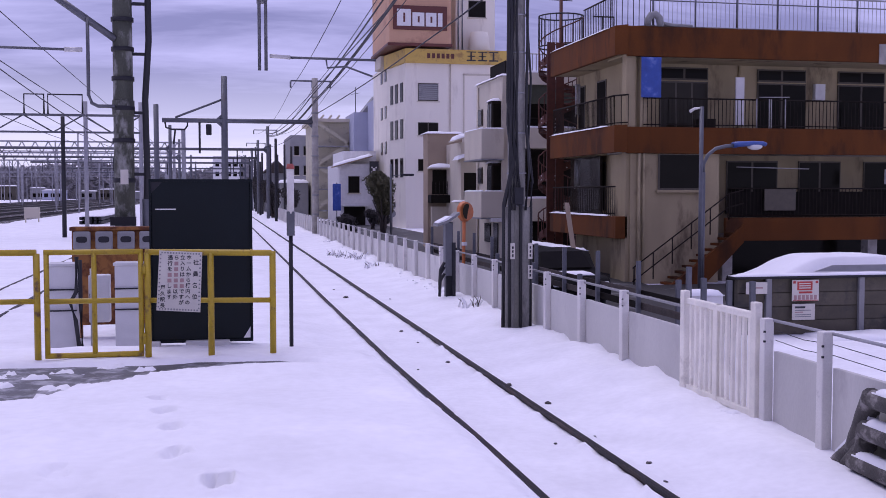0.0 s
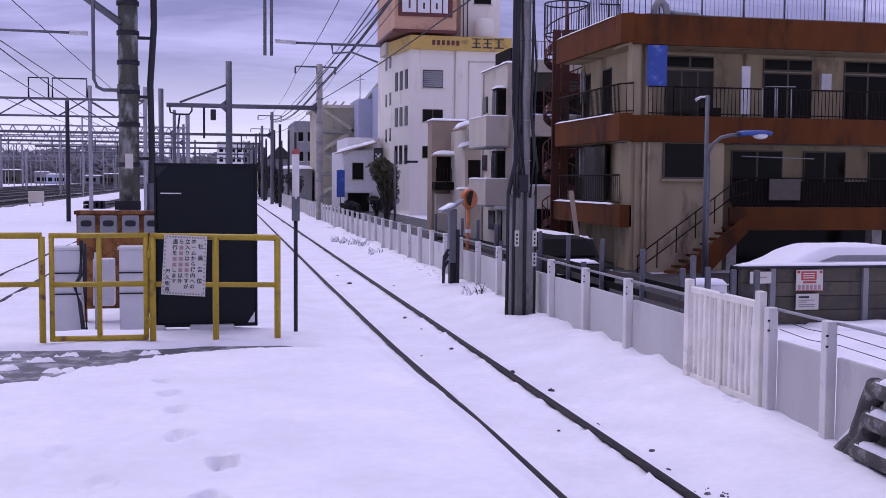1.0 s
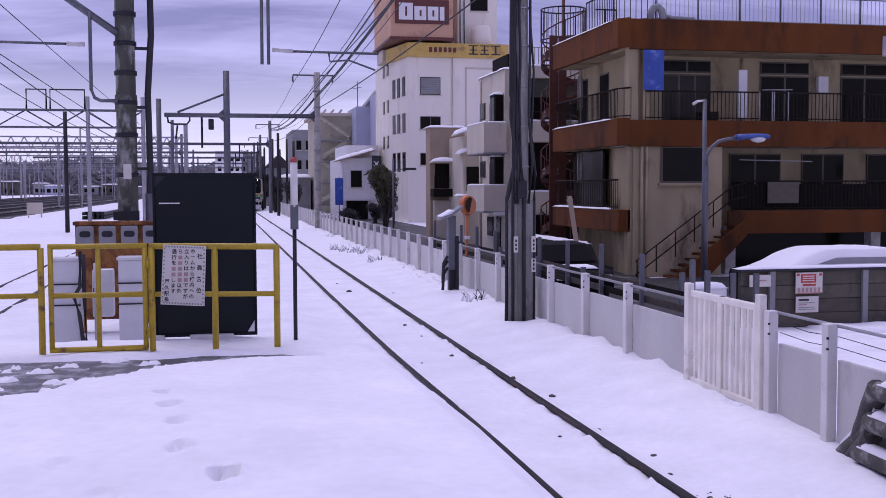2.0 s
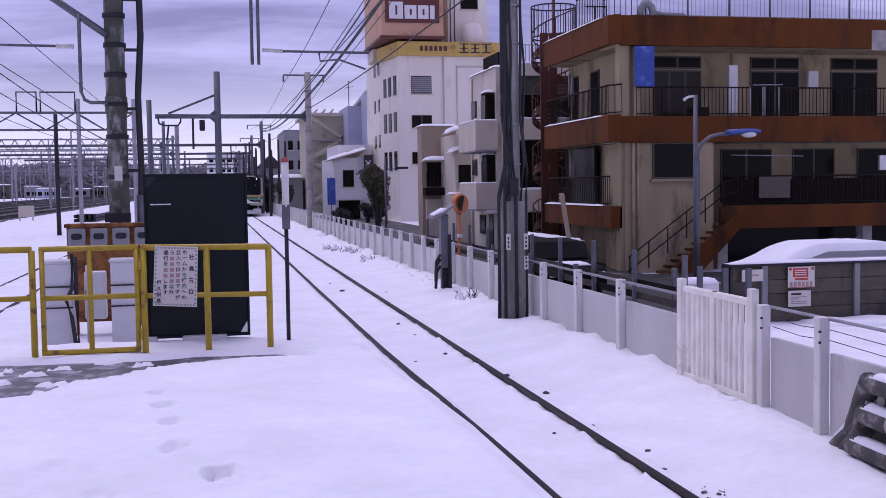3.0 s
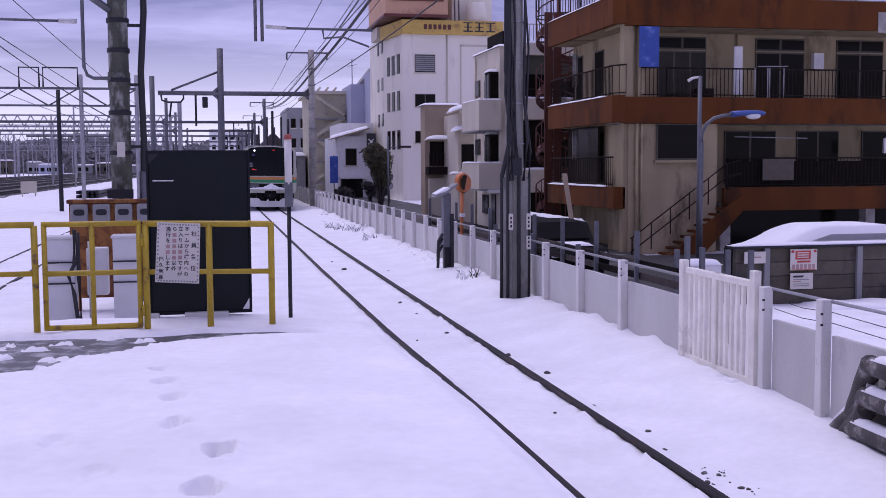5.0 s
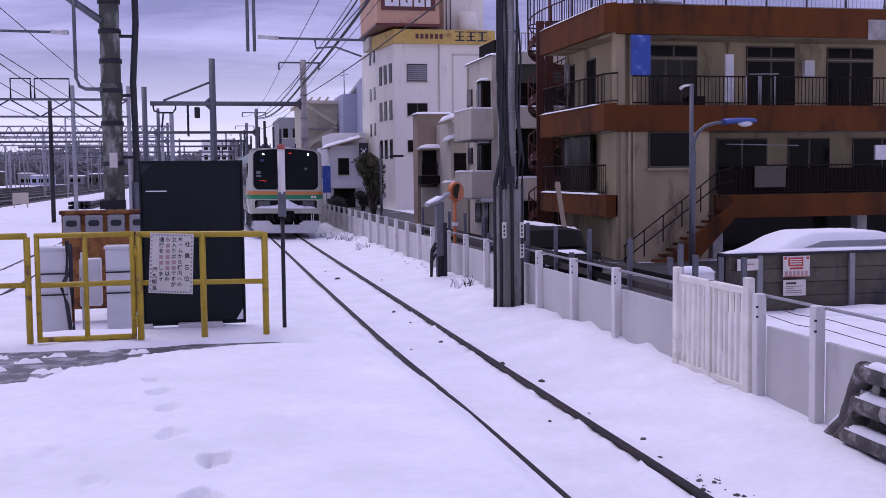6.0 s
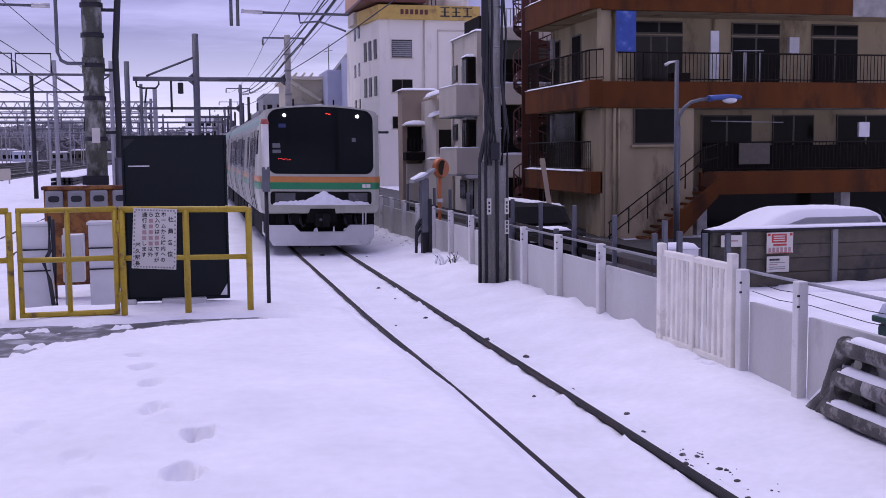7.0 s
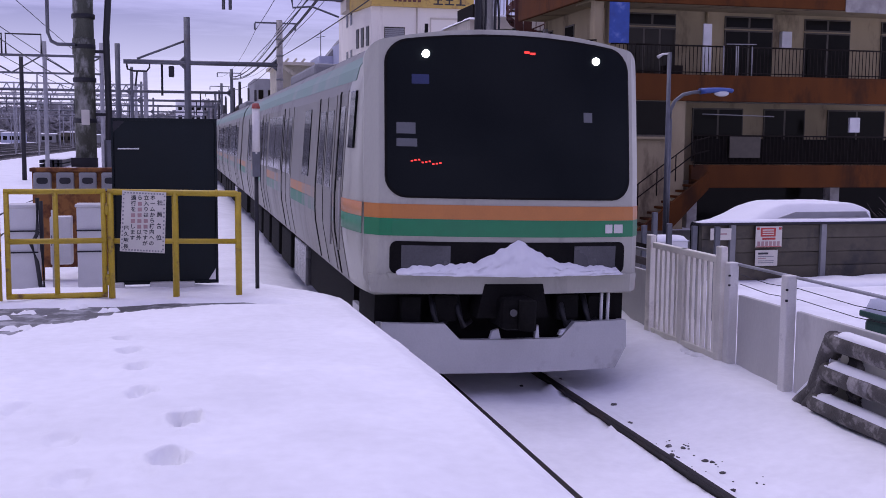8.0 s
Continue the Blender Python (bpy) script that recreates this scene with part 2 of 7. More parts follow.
SIDE_ORANGE = mat("grimy_stripe_orange", (0.42, 0.19, 0.07), 0.5, scale=1.2, amount=0.15, bump=0, stain=(0.25, 0.225, 0.195), stain_at=0.50, stain_scale=0.9, stretch=(1, 1, 0.4))
SIDE_GREEN = mat("grimy_stripe_green", (0.03, 0.19, 0.10), 0.5, scale=1.2, amount=0.15, bump=0, stain=(0.21, 0.215, 0.20), stain_at=0.49, stain_scale=0.9, stretch=(1, 1, 0.4))
PALE_GREEN = mat("faded_green_band", (0.175, 0.27, 0.22), 0.5, scale=1.0, amount=0.1, bump=0, stain=(0.25, 0.28, 0.25), stain_at=0.58, stain_scale=0.8)
BLUE_LABEL = mat("dim_blue_label", (0.02, 0.03, 0.10), 0.5, amount=0.15, bump=0)
CAR_ROOF = mat("train_roof", (0.22, 0.22, 0.22), 0.7, scale=2, amount=0.2)
HEADLIGHT = glow("headlight_glow", (1.0, 0.97, 0.9), 12)
LED = glow("red_led", (1.0, 0.05, 0.03), 1.3)
SKIRT = mat("skirt_grey", (0.55, 0.55, 0.54), 0.5, scale=2, amount=0.08, stain=(0.28, 0.27, 0.26), stain_at=0.66)


# ---- mesh helpers ----
def bx(bm, x0, y0, z0, x1, y1, z1):
    vs = [bm.verts.new((x, y, z)) for z in (z0, z1) for y in (y0, y1) for x in (x0, x1)]
    for f in ((0, 2, 3, 1), (4, 5, 7, 6), (0, 1, 5, 4), (2, 6, 7, 3), (0, 4, 6, 2), (1, 3, 7, 5)):
        bm.faces.new([vs[i] for i in f])


def box(x0, y0, z0, x1, y1, z1, bevel=0.0):
    bm = bmesh.new()
    bx(bm, x0, y0, z0, x1, y1, z1)
    if bevel:
        bmesh.ops.bevel(bm, geom=bm.edges[:], offset=bevel, segments=2, profile=0.5, affect="EDGES")
    return bm


def tube(bm, pts, r, n=8, r1=None, caps=True):
    """A round bar along points, tapering from r to r1."""
    pts = [Vector(p) for p in pts]
    r1 = r if r1 is None else r1
    rings = []
    for i, p in enumerate(pts):
        d = (pts[min(i + 1, len(pts) - 1)] - pts[max(i - 1, 0)]).normalized()
        a = d.cross(Vector((0, 0, 1)))
        if a.length < 0.05:
            a = d.cross(Vector((0, 1, 0)))
        a.normalize()
        b = d.cross(a)
        rr = r + (r1 - r) * i / max(len(pts) - 1, 1)
        rings.append([bm.verts.new(p + rr * (math.cos(2 * math.pi * k / n) * a + math.sin(2 * math.pi * k / n) * b)) for k in range(n)])
    for u, v in zip(rings, rings[1:]):
        for k in range(n):
            bm.faces.new((u[k], u[(k + 1) % n], v[(k + 1) % n], v[k])).smooth = True
    if caps:
        bm.faces.new(rings[0][::-1]), bm.faces.new(rings[-1])
    return bm


def rod(p0, p1, r, n=8, r1=None):
    return tube(bmesh.new(), [p0, p1], r, n, r1)


def prism(bm, outline, vec):
    """A flat outline (3D points) pushed along vec."""
    vec = Vector(vec)
    a = [bm.verts.new(p) for p in outline]
    b = [bm.verts.new(Vector(p) + vec) for p in outline]
    bm.faces.new(a), bm.faces.new(b[::-1])
    for i in range(len(a)):
        j = (i + 1) % len(a)
        bm.faces.new((a[j], a[i], b[i], b[j]))
    bmesh.ops.recalc_face_normals(bm, faces=bm.faces)
    return bm


def thing(name, at, label, category, group="", kind=""):
    ob = new(name)
    ob.location = at
    ob.empty_display_size = 0.2
    return tagged(ob, label, category, group, kind)


def root_of(ob):
    while ob.parent:
        ob = ob.parent
    return ob


def part(name, bm, material, parent=None, label="", smooth=False):
    """Links a bmesh, built in the place's own metres, as one mesh under a thing or part."""
    if isinstance(bm, bpy.types.Mesh):
        me = bm
    else:
        if parent:
            bmesh.ops.translate(bm, verts=bm.verts, vec=-root_of(parent).location)
        me = bpy.data.meshes.new(name)
        bm.to_mesh(me)
        bm.free()
    if not me.materials:
        me.materials.append(material)
    if smooth:
        for f in me.polygons:
            f.use_smooth = True
    ob = new(name, me)
    ob.parent = parent
    return tagged(ob, label) if label else ob


def solo(name, bm, material, label, category, group="", kind="", smooth=False):
    ob = part(name, bm, material, None, "", smooth)
    return tagged(ob, label, category, group, kind)


def mound(x0, x1, y0, y1, z, h, nx=14, ny=10, seed=0.0, edge=0.25):
    """A cap of lying snow with rounded, uneven edges."""
    bm = bmesh.new()
    rows = []
    for j in range(ny + 1):
        row = []
        for i in range(nx + 1):
            u, v = i / nx, j / ny
            x, y = x0 + (x1 - x0) * u, y0 + (y1 - y0) * v
            d = min(u, 1 - u) * (x1 - x0), min(v, 1 - v) * (y1 - y0)
            k = min(min(d) / max(edge, 1e-3), 1)
            k = math.sqrt(max(0, 1 - (1 - k) ** 2))
            zz = z + h * k * (0.8 + 0.4 * noise.noise((x * 1.7 + seed, y * 1.7, seed)))
            row.append(bm.verts.new((x, y, zz)))
        rows.append(row)
    for j in range(ny):
        for i in range(nx):
            bm.faces.new((rows[j][i], rows[j][i + 1], rows[j + 1][i + 1], rows[j + 1][i])).smooth = True
    rim = [e for e in bm.edges if e.is_boundary]
    low = bmesh.ops.extrude_edge_only(bm, edges=rim)
    for v in [g for g in low["geom"] if isinstance(g, bmesh.types.BMVert)]:
        v.co.z = z - 0.01
    return bm


def grid_mesh(name, xs, ys, height):
    nx = len(xs)
    vs = [(x, y, height(x, y)) for y in ys for x in xs]
    fs = [(j * nx + i, j * nx + i + 1, (j + 1) * nx + i + 1, (j + 1) * nx + i) for j in range(len(ys) - 1) for i in range(nx - 1)]
    me = bpy.data.meshes.new(name)
    me.from_pydata(vs, [], fs)
    for f in me.polygons:
        f.use_smooth = True
    return me


def steps(*spans):
    """Coordinates: (start, end, step) one after another."""
    out = []
    for a, b, s in spans:
        k = max(1, round((b - a) / s))
        out += [a + (b - a) * i / k for i in range(k)]
    return out + [spans[-1][1]]


def mix(a, b, k):
    k = min(max(k, 0), 1)
    k = k * k * (3 - 2 * k)
    return a + (b - a) * k


# ---- ground, track, platform ----
EDGE, STREET = 1.607, -0.5


def edge_at(y):
    """The platform's edge swings away from the track towards its end."""
    return EDGE - 0.042 * max(0, y - 6.6)


def track_at(y):
    """Plan offset and height of the track's centre: it falls and bends slightly towards the station."""
    k = min(max((25 - y) / 15, 0), 1.6)
    return 2.94 + 0.11 * k, -0.06 * k



def ground_height(x, y):
    n1 = noise.noise((x * 0.35, y * 0.35, 1.0))
    n2 = noise.noise((x * 1.6, y * 1.6, 4.0))
    n3 = noise.noise((x * 5, y * 5, 9.0))
    z = 0.02 + 0.05 * n1 + 0.035 * n2 + 0.013 * n3
    tx, tz = track_at(y)
    near = min(abs(x - tx - 0.56), abs(x - tx + 0.56))
    bed = tz - 0.058 + 0.012 * n2 + 0.008 * n3
    if x < 4.9:
        z = mix(z, bed, (4.9 - x) / 1.0) if x > 2.9 else mix(z, bed, (x - 1.2) / 0.8)
        z -= 0.015 * max(0, 1 - near / 0.09)
        if x < tx - 0.53:
            z += 0.022
        z += (0.028 + 0.075 * noise.noise((x * 3, y * 5.0, 11)) + 0.03 * noise.noise((x * 8, y * 16.0, 3))) * max(0, 1 - abs(near - 0.10) / 0.09)
    if 4.4 < x < 5.7 and y < 75:
        z += (0.08 + 0.11 * noise.noise((x * 0.6, y * 0.9, 2.0)) + 0.06 * noise.noise((x * 2.5, y * 2.5, 6.0))) * mix(0, 1, (x - 4.5) / 0.8) * mix(0.45, 1, (y - 9.5) / 4)
    if x > 5.75:
        z = mix(z, STREET + 0.05 * n1, (x - 5.75) / 0.5)
    return z


xs = steps((-900, -100, 100), (-100, -20, 8), (-20, -4, 0.5), (-4, 1.2, 0.2), (1.2, 4.4, 0.055), (4.4, 6.4, 0.1), (6.4, 14, 0.4), (14, 60, 4), (60, 900, 120))
ys = steps((-60, 0, 6), (0, 5, 0.5), (5, 22, 0.11), (22, 45, 0.35), (45, 110, 1.2), (110, 300, 10), (300, 2500, 200))
ground = tagged(part("ground", grid_mesh("ground", xs, ys, ground_height), SNOW), "snow-covered ground beside the railway track", "ground", kind="structure")

RAIL_PROFILE = [(-0.06, -0.15), (0.06, -0.15), (0.06, -0.135), (0.012, -0.12), (0.012, -0.045), (0.033, -0.035), (0.033, -0.004), (0.026, 0.0), (-0.026, 0.0), (-0.033, -0.004), (-0.033, -0.035), (-0.012, -0.045), (-0.012, -0.12), (-0.06, -0.135)]


def bent_rail(parent, side, ys_):
    bm = bmesh.new()
    rings, crown = [], []
    for y in ys_:
        tx, tz = track_at(y)
        slack = 0.085 * mix(0, 1, (16.5 - y) / 7.5) if side < 0 else 0
        rings.append([bm.verts.new((tx + side + slack + a, y, tz + b)) for a, b in RAIL_PROFILE])
        crown.append([bm.verts.new((tx + side + slack + a, y, tz + b)) for a, b in ((-0.02, -0.001), (-0.02, 0.002), (0.02, 0.002), (0.02, -0.001))])
    n = len(RAIL_PROFILE)
    for u, v in zip(rings, rings[1:]):
        for i in range(n):
            bm.faces.new((u[i], u[(i + 1) % n], v[(i + 1) % n], v[i]))
    bm.faces.new(rings[0]), bm.faces.new(rings[-1][::-1])
    for u, v in zip(crown, crown[1:]):
        for i in range(3):
            bm.faces.new((u[i], u[i + 1], v[i + 1], v[i])).material_index = 1
    bmesh.ops.recalc_face_normals(bm, faces=bm.faces)
    ob = part("rail", bm, RAIL, parent)
    ob.data.materials.append(RAIL_TOP)
    return ob


def rail(parent, x, y0, y1, z=0.0, name="rail"):
    bm = prism(bmesh.new(), [(x + a, y0, z + b) for a, b in RAIL_PROFILE], (0, y1 - y0, 0))
    return part(name, bm, RAIL, parent)


track = thing("track", (2.94, 0, -0.15), "dark steel railway track half buried in snow", "railway track", kind="structure")
for side in (-0.56, 0.56):
    bent_rail(track, side, [-20, 0, 1, 5, 7, 8, 9, 10, 11, 12, 13, 14, 15, 16, 17, 18, 20, 25, 60, 420])

# side track left of the platform and the yard tracks beyond it
side_track = thing("track", (-4.65, 20, -0.15), "dark railway track in snow beside the platform", "railway track", kind="structure")
for x in (-5.2, -4.1):
    rail(side_track, x, 6, 70, 0.06)
for i, cx in enumerate((-17.5, -21.5, -25.5, -30, -34.5, -39, -44)):
    yard = thing("track", (cx, 200, 0), "yard track with dark ballast showing through snow", "railway track", "yard tracks", "structure")
    part("ballast", prism(bmesh.new(), [(cx - 1.5, 60, -0.1), (cx - 1.0, 60, 0.12), (cx + 1.0, 60, 0.12), (cx + 1.5, 60, -0.1)], (0, 400, 0)), BALLAST, yard)
    for x in (cx - 0.55, cx + 0.55):
        rail(yard, x, 60, 460, 0.30)

PLAT = 0.845


def wet_band(x, y):
    """How far inside the swept, wet strip across the platform a place lies."""
    lo = mix(8.25, 9.52, (x + 1.9) / 1.75) + 0.12 * noise.noise((x * 3.2, 3.0, 0.0)) + 0.10 * noise.noise((x * 9, y * 9, 0)) + 0.05 * noise.noise((x * 24, y * 24, 5))
    hi = 10.06 - 0.07 * (x + 1.7) + 0.05 * noise.noise((x * 3.6, 8.0, 0.0)) - 0.9 * max(0, x - 0.55) + 0.13 * mix(0, 1, (x + 0.6) / 0.5)
    return min(y - lo, hi - y)


def platform_end(x):
    return 11.25 - max(0, x - 0.75) * 1.65


PRINTS = [(-0.01, 5.50), (-0.24, 6.12), (-0.28, 6.9), (-0.38, 7.5), (-0.085, 4.82), (-0.43, 8.1), (-0.84, 5.85), (-0.56, 5.25), (-0.46, 4.6)]


def platform_snow(x, y):
    z = PLAT + 0.05 + 0.05 * min(max((8.4 - y) / 2, 0), 1) * mix(1, 0, (x - 0.7) / 0.7) + 0.022 * noise.noise((x * 0.9, y * 0.9, 7)) + 0.016 * noise.noise((x * 2.4, y * 2.4, 2)) + 0.005 * noise.noise((x * 8, y * 8, 6))
    z += 0.035 * math.exp(-((x - 0.5) / 0.4) ** 2 - ((y - 9.2) / 0.25) ** 2)
    k = wet_band(x, y)
    z = mix(z, PLAT - 0.02, k / 0.22 + 0.55)
    if k > 0.0:
        z = max(z, PLAT - 0.02 + min(0.055 + 0.015 * noise.noise((x * 9, y * 9, 2)), 0.2 * max(0, noise.noise((x * 3, y * 5, 3)) + 0.4 * noise.noise((x * 11, y * 15, 1)) + 0.25 * noise.noise((x * 27, y * 34, 2)) - 0.27)))
    if y > 10.1:
        z = min(z, PLAT + 0.035 + 0.02 * noise.noise((x * 3, y * 3, 5)))
    for i, (px, py) in enumerate(PRINTS):
        d = math.hypot((x - px) / 0.075, (y - py) / 0.13)
        d += 0.5 * noise.noise((x * 15, y * 11, i))
        z -= (0.17 if i in (0, 4) else 0.05 if i < 6 else 0.022) * mix(1, 0, (d - 0.7) / 0.3)
        z += (0.028 if i in (0, 4) else 0.014) * max(0, 1 - abs(d - 1.35) / 0.5) * (0.6 + noise.noise((x * 9, y * 9, i + 5)))
    if k < 0:
        z = max(z, PLAT + 0.006)
    e = min(edge_at(y) - 0.006 + 0.010 * noise.noise((y * 1.5, 0, 0)) - x, platform_end(x) + 0.05 * noise.noise((x * 3, 0, 0)) - y)
    if e < 0.16:
        z = mix(PLAT + 0.012, z, max(e - 0.010, 0) / 0.15)
    if e < 0.008:
        z = PLAT - 0.03
    if e < -0.02:
        z -= 0.5
    return z


platform = thing("platform", (-0.8, 3, 0), "end of a concrete railway platform under snow", "platform", kind="structure")
def platform_slab(lip, z0, z1):
    ends = [(edge_at(y) - lip, y) for y in (-8, 6.6, platform_end(1.48))]
    return prism(bmesh.new(), [(-3.1, -8, z0)] + [(x, y, z0) for x, y in ends] + [(0.75, 11.25, z0), (-3.1, 11.25, z0)], (0, 0, z1 - z0))


part("platform_body", platform_slab(0.06, -0.2, PLAT - 0.16), CONC, platform)
part("platform_deck", platform_slab(0.012, PLAT - 0.16, PLAT), WET, platform, "wet concrete deck")
snow_xs = steps((-3.1, -2.0, 0.1), (-2.0, EDGE - 0.1, 0.028), (EDGE - 0.1, EDGE - 0.004, 0.008))
snow_ys = steps((-8, 4, 1.0), (4, 11.3, 0.028))


def snow_cover():
    """The platform's snow; its columns lean with the edge."""
    nx = len(snow_xs)
    vs = []
    for y in snow_ys:
        for x in snow_xs:
            xx = x + (edge_at(y) - EDGE) * min(max(x, 0), 1)
            vs.append((xx, y, platform_snow(xx, y)))
    fs = [(j * nx + i, j * nx + i + 1, (j + 1) * nx + i + 1, (j + 1) * nx + i) for j in range(len(snow_ys) - 1) for i in range(nx - 1)]
    me = bpy.data.meshes.new("snow_cover")
    me.from_pydata(vs, [], fs)
    for f in me.polygons:
        f.use_smooth = True
    return me


part("snow_cover", snow_cover(), SNOW, platform, "trodden snow with footprints").location = (0.8, -3, 0)

# added unseen wall: closes the platform behind the camera and dims its snow
solo("shade_wall_behind", box(-3.05, -8, PLAT - 0.1, -2.85, 5.2, 4.4), GREYW, "plain grey wall added out of view to dim the platform snow", "wall", kind="structure")

road = solo("road", prism(bmesh.new(), [(6.5, 15, STREET - 0.1), (10.15, 20.3, STREET - 0.1), (20, 20.3, STREET - 0.1), (20, 31.0, STREET - 0.1), (13.0, 31.0, STREET - 0.1), (14.4, 45, STREET - 0.1), (14.4, 110, STREET - 0.1), (6.5, 110, STREET - 0.1)], (0, 0, 0.17)), ASPHALT, "dark wet street with snow patches behind the fence", "road", kind="structure")

# ---- boundary fence on the far side of the track ----
FX = 5.5


def fence_post(parent, y, top=1.07, w=0.06, d=0.085):
    bm = box(FX - d, y - w, -0.6, FX + 0.02, y + w, top, 0.012)
    return part("post", bm, FENCE, parent)


def fence_bay(parent, y0, y1, panel_top=0.78, high=1.07):
    part("panel", box(FX + 0.01, y0 + 0.07, -0.6, FX + 0.06, y1 - 0.07, panel_top, 0.006), PANEL, parent)
    part("top_rail", box(FX - 0.02, y0, high - 0.05, FX + 0.03, y1, high - 0.022, 0.005), GREYW, parent)


fence = thing("boundary_fence", (FX, 30, -0.1), "grey-white concrete boundary fence with posts, panels and top rail", "fence")
FAR_POSTS = [11.86] + [13.89 + 1.76 * i for i in range(49)]
for y in FAR_POSTS[1:]:
    fence_post(fence, y)
for a, b in zip(FAR_POSTS, FAR_POSTS[1:]):
    fence_bay(fence, a, b, 0.78 if a < 64 else 1.0)
for y in FAR_POSTS[1:9]:
    for z in (0.86, 0.95):
        part("bolt", box(FX - 0.09, y - 0.07, z - 0.010, FX - 0.07, y - 0.058, z + 0.010), DARK, fence)
near_fence = thing("boundary_fence", (FX, 8, -0.1), "grey-white concrete boundary fence with wires above its panels", "fence")
NEAR_POSTS = [9.97, 8.90, 7.14, 5.38]
for y in NEAR_POSTS:
    fence_post(near_fence, y, 1.13, 0.055)
    for z in (0.90, 1.0):
        part("bolt", box(FX - 0.10, y - 0.066, z - 0.010, FX - 0.078, y - 0.054, z + 0.010), DARK, near_fence)
for a, b in zip(NEAR_POSTS, NEAR_POSTS[1:]):
    part("panel", box(FX + 0.01, b + 0.07, -0.6, FX + 0.06, a - 0.07, 0.80, 0.006), PANEL, near_fence)
    for z in (0.90, 1.0):
        part("wire", tube(bmesh.new(), [(FX + 0.07, a, z), (FX + 0.07, (a + b) / 2, z - 0.025), (FX + 0.07, b, z)], 0.004, 5), DARK, near_fence)
part("top_rail", rod((FX + 0.02, 5.3, 1.11), (FX + 0.02, 10.0, 1.11), 0.016, 8), STEEL_FAR, near_fence, "thin grey top rail")


def build_gate():
    g = thing("fence_gate", (FX, 11.1, -0.1), "white-painted barred gate in the concrete fence", "gate")
    for y in (11.84, 10.12):
        part("post", box(FX - 0.11, y - 0.06, -0.5, FX - 0.03, y + 0.06, 1.25 if y > 11 else 1.28, 0.012), GATE, g)
    part("post", box(FX - 0.11, 10.93, -0.2, FX - 0.02, 11.04, 1.17, 0.01), GATE, g)
    part("top_bar", box(FX - 0.105, 10.18, 1.10, FX - 0.03, 11.73, 1.17, 0.008), GATE, g)
    part("bottom_bar", box(FX - 0.10, 10.18, 0.08, FX - 0.035, 11.73, 0.15, 0.008), GATE, g)
    n = 12
    for i in range(n):
        y = 10.24 + (11.66 - 10.24) * i / (n - 1)
        if abs(y - 10.985) > 0.07:
            part("bar", box(FX - 0.085, y - 0.027, 0.02, FX - 0.05, y + 0.027, 1.12), GATE, g)
    for i in range(9):
        y = 10.2 + 0.18 * i
        bm = mound(FX - 0.24, FX - 0.08, y - 0.10, y + 0.10, 0.02, 0.09 + 0.05 * noise.noise((i * 1.7, 2, 0)), 8, 8, i * 3.0, 0.08)
        part("drift", bm, SNOW_CAP, g, "clump of snow at the gate's foot")


build_gate()


# ---- black board, yellow fence, notice, marker post ----
def build_yellow_fence():
    Y = 10.3
    f = thing("platform_end_fence", (-0.1, Y, PLAT), "yellow-painted tubular steel fence closing the platform end", "fence")
    for x in (-0.64, -0.065, 0.51):
        part("post", rod((x, Y, PLAT - 0.05), (x, Y, 1.85), 0.03, 10), YELLOW, f)
    part("top_rail", tube(bmesh.new(), [(-0.66, Y, 1.855), (0.49, Y, 1.835), (0.51, Y, 1.82)], 0.03, 10), YELLOW, f)
    part("middle_rail", rod((-0.66, Y, 1.405), (0.51, Y, 1.385), 0.025, 10), YELLOW, f)
    part("coupling", rod((0.30, Y, 1.84), (0.325, Y, 1.84), 0.034, 10), YELLOW, f)
    g = thing("yellow_gate", (-1.1, Y, PLAT), "yellow-painted tubular gate in the platform end fence", "gate")
    for x in (-1.53, -0.70):
        part("stile", rod((x, Y, 0.90), (x, Y, 1.86), 0.024, 10), YELLOW, g)
    part("bar", rod((-1.115, Y, 0.92), (-1.115, Y, 1.86), 0.024, 10), YELLOW, g)
    for z in (1.86, 1.41, 0.91):
        part("rail", rod((-1.55, Y, z), (-0.68, Y, z), 0.026, 10), YELLOW, g)
    for z in (1.05, 1.7):
        part("hinge", rod((-0.672, Y - 0.02, z - 0.05), (-0.672, Y - 0.02, z + 0.05), 0.018, 8), YELLOW, g)
    h = thing("platform_end_fence", (-2.3, Y, PLAT), "yellow-painted tubular steel fence beside the gate", "fence")
    for x in (-1.615, -2.9):
        part("post", rod((x, Y, PLAT - 0.05), (x, Y, 1.85), 0.03, 10), YELLOW, h)
    for z, r in ((1.86, 0.03), (1.415, 0.025)):
        part("rail", rod((-3.0, Y, z), (-1.615, Y, z), r, 10), YELLOW, h)


build_yellow_fence()


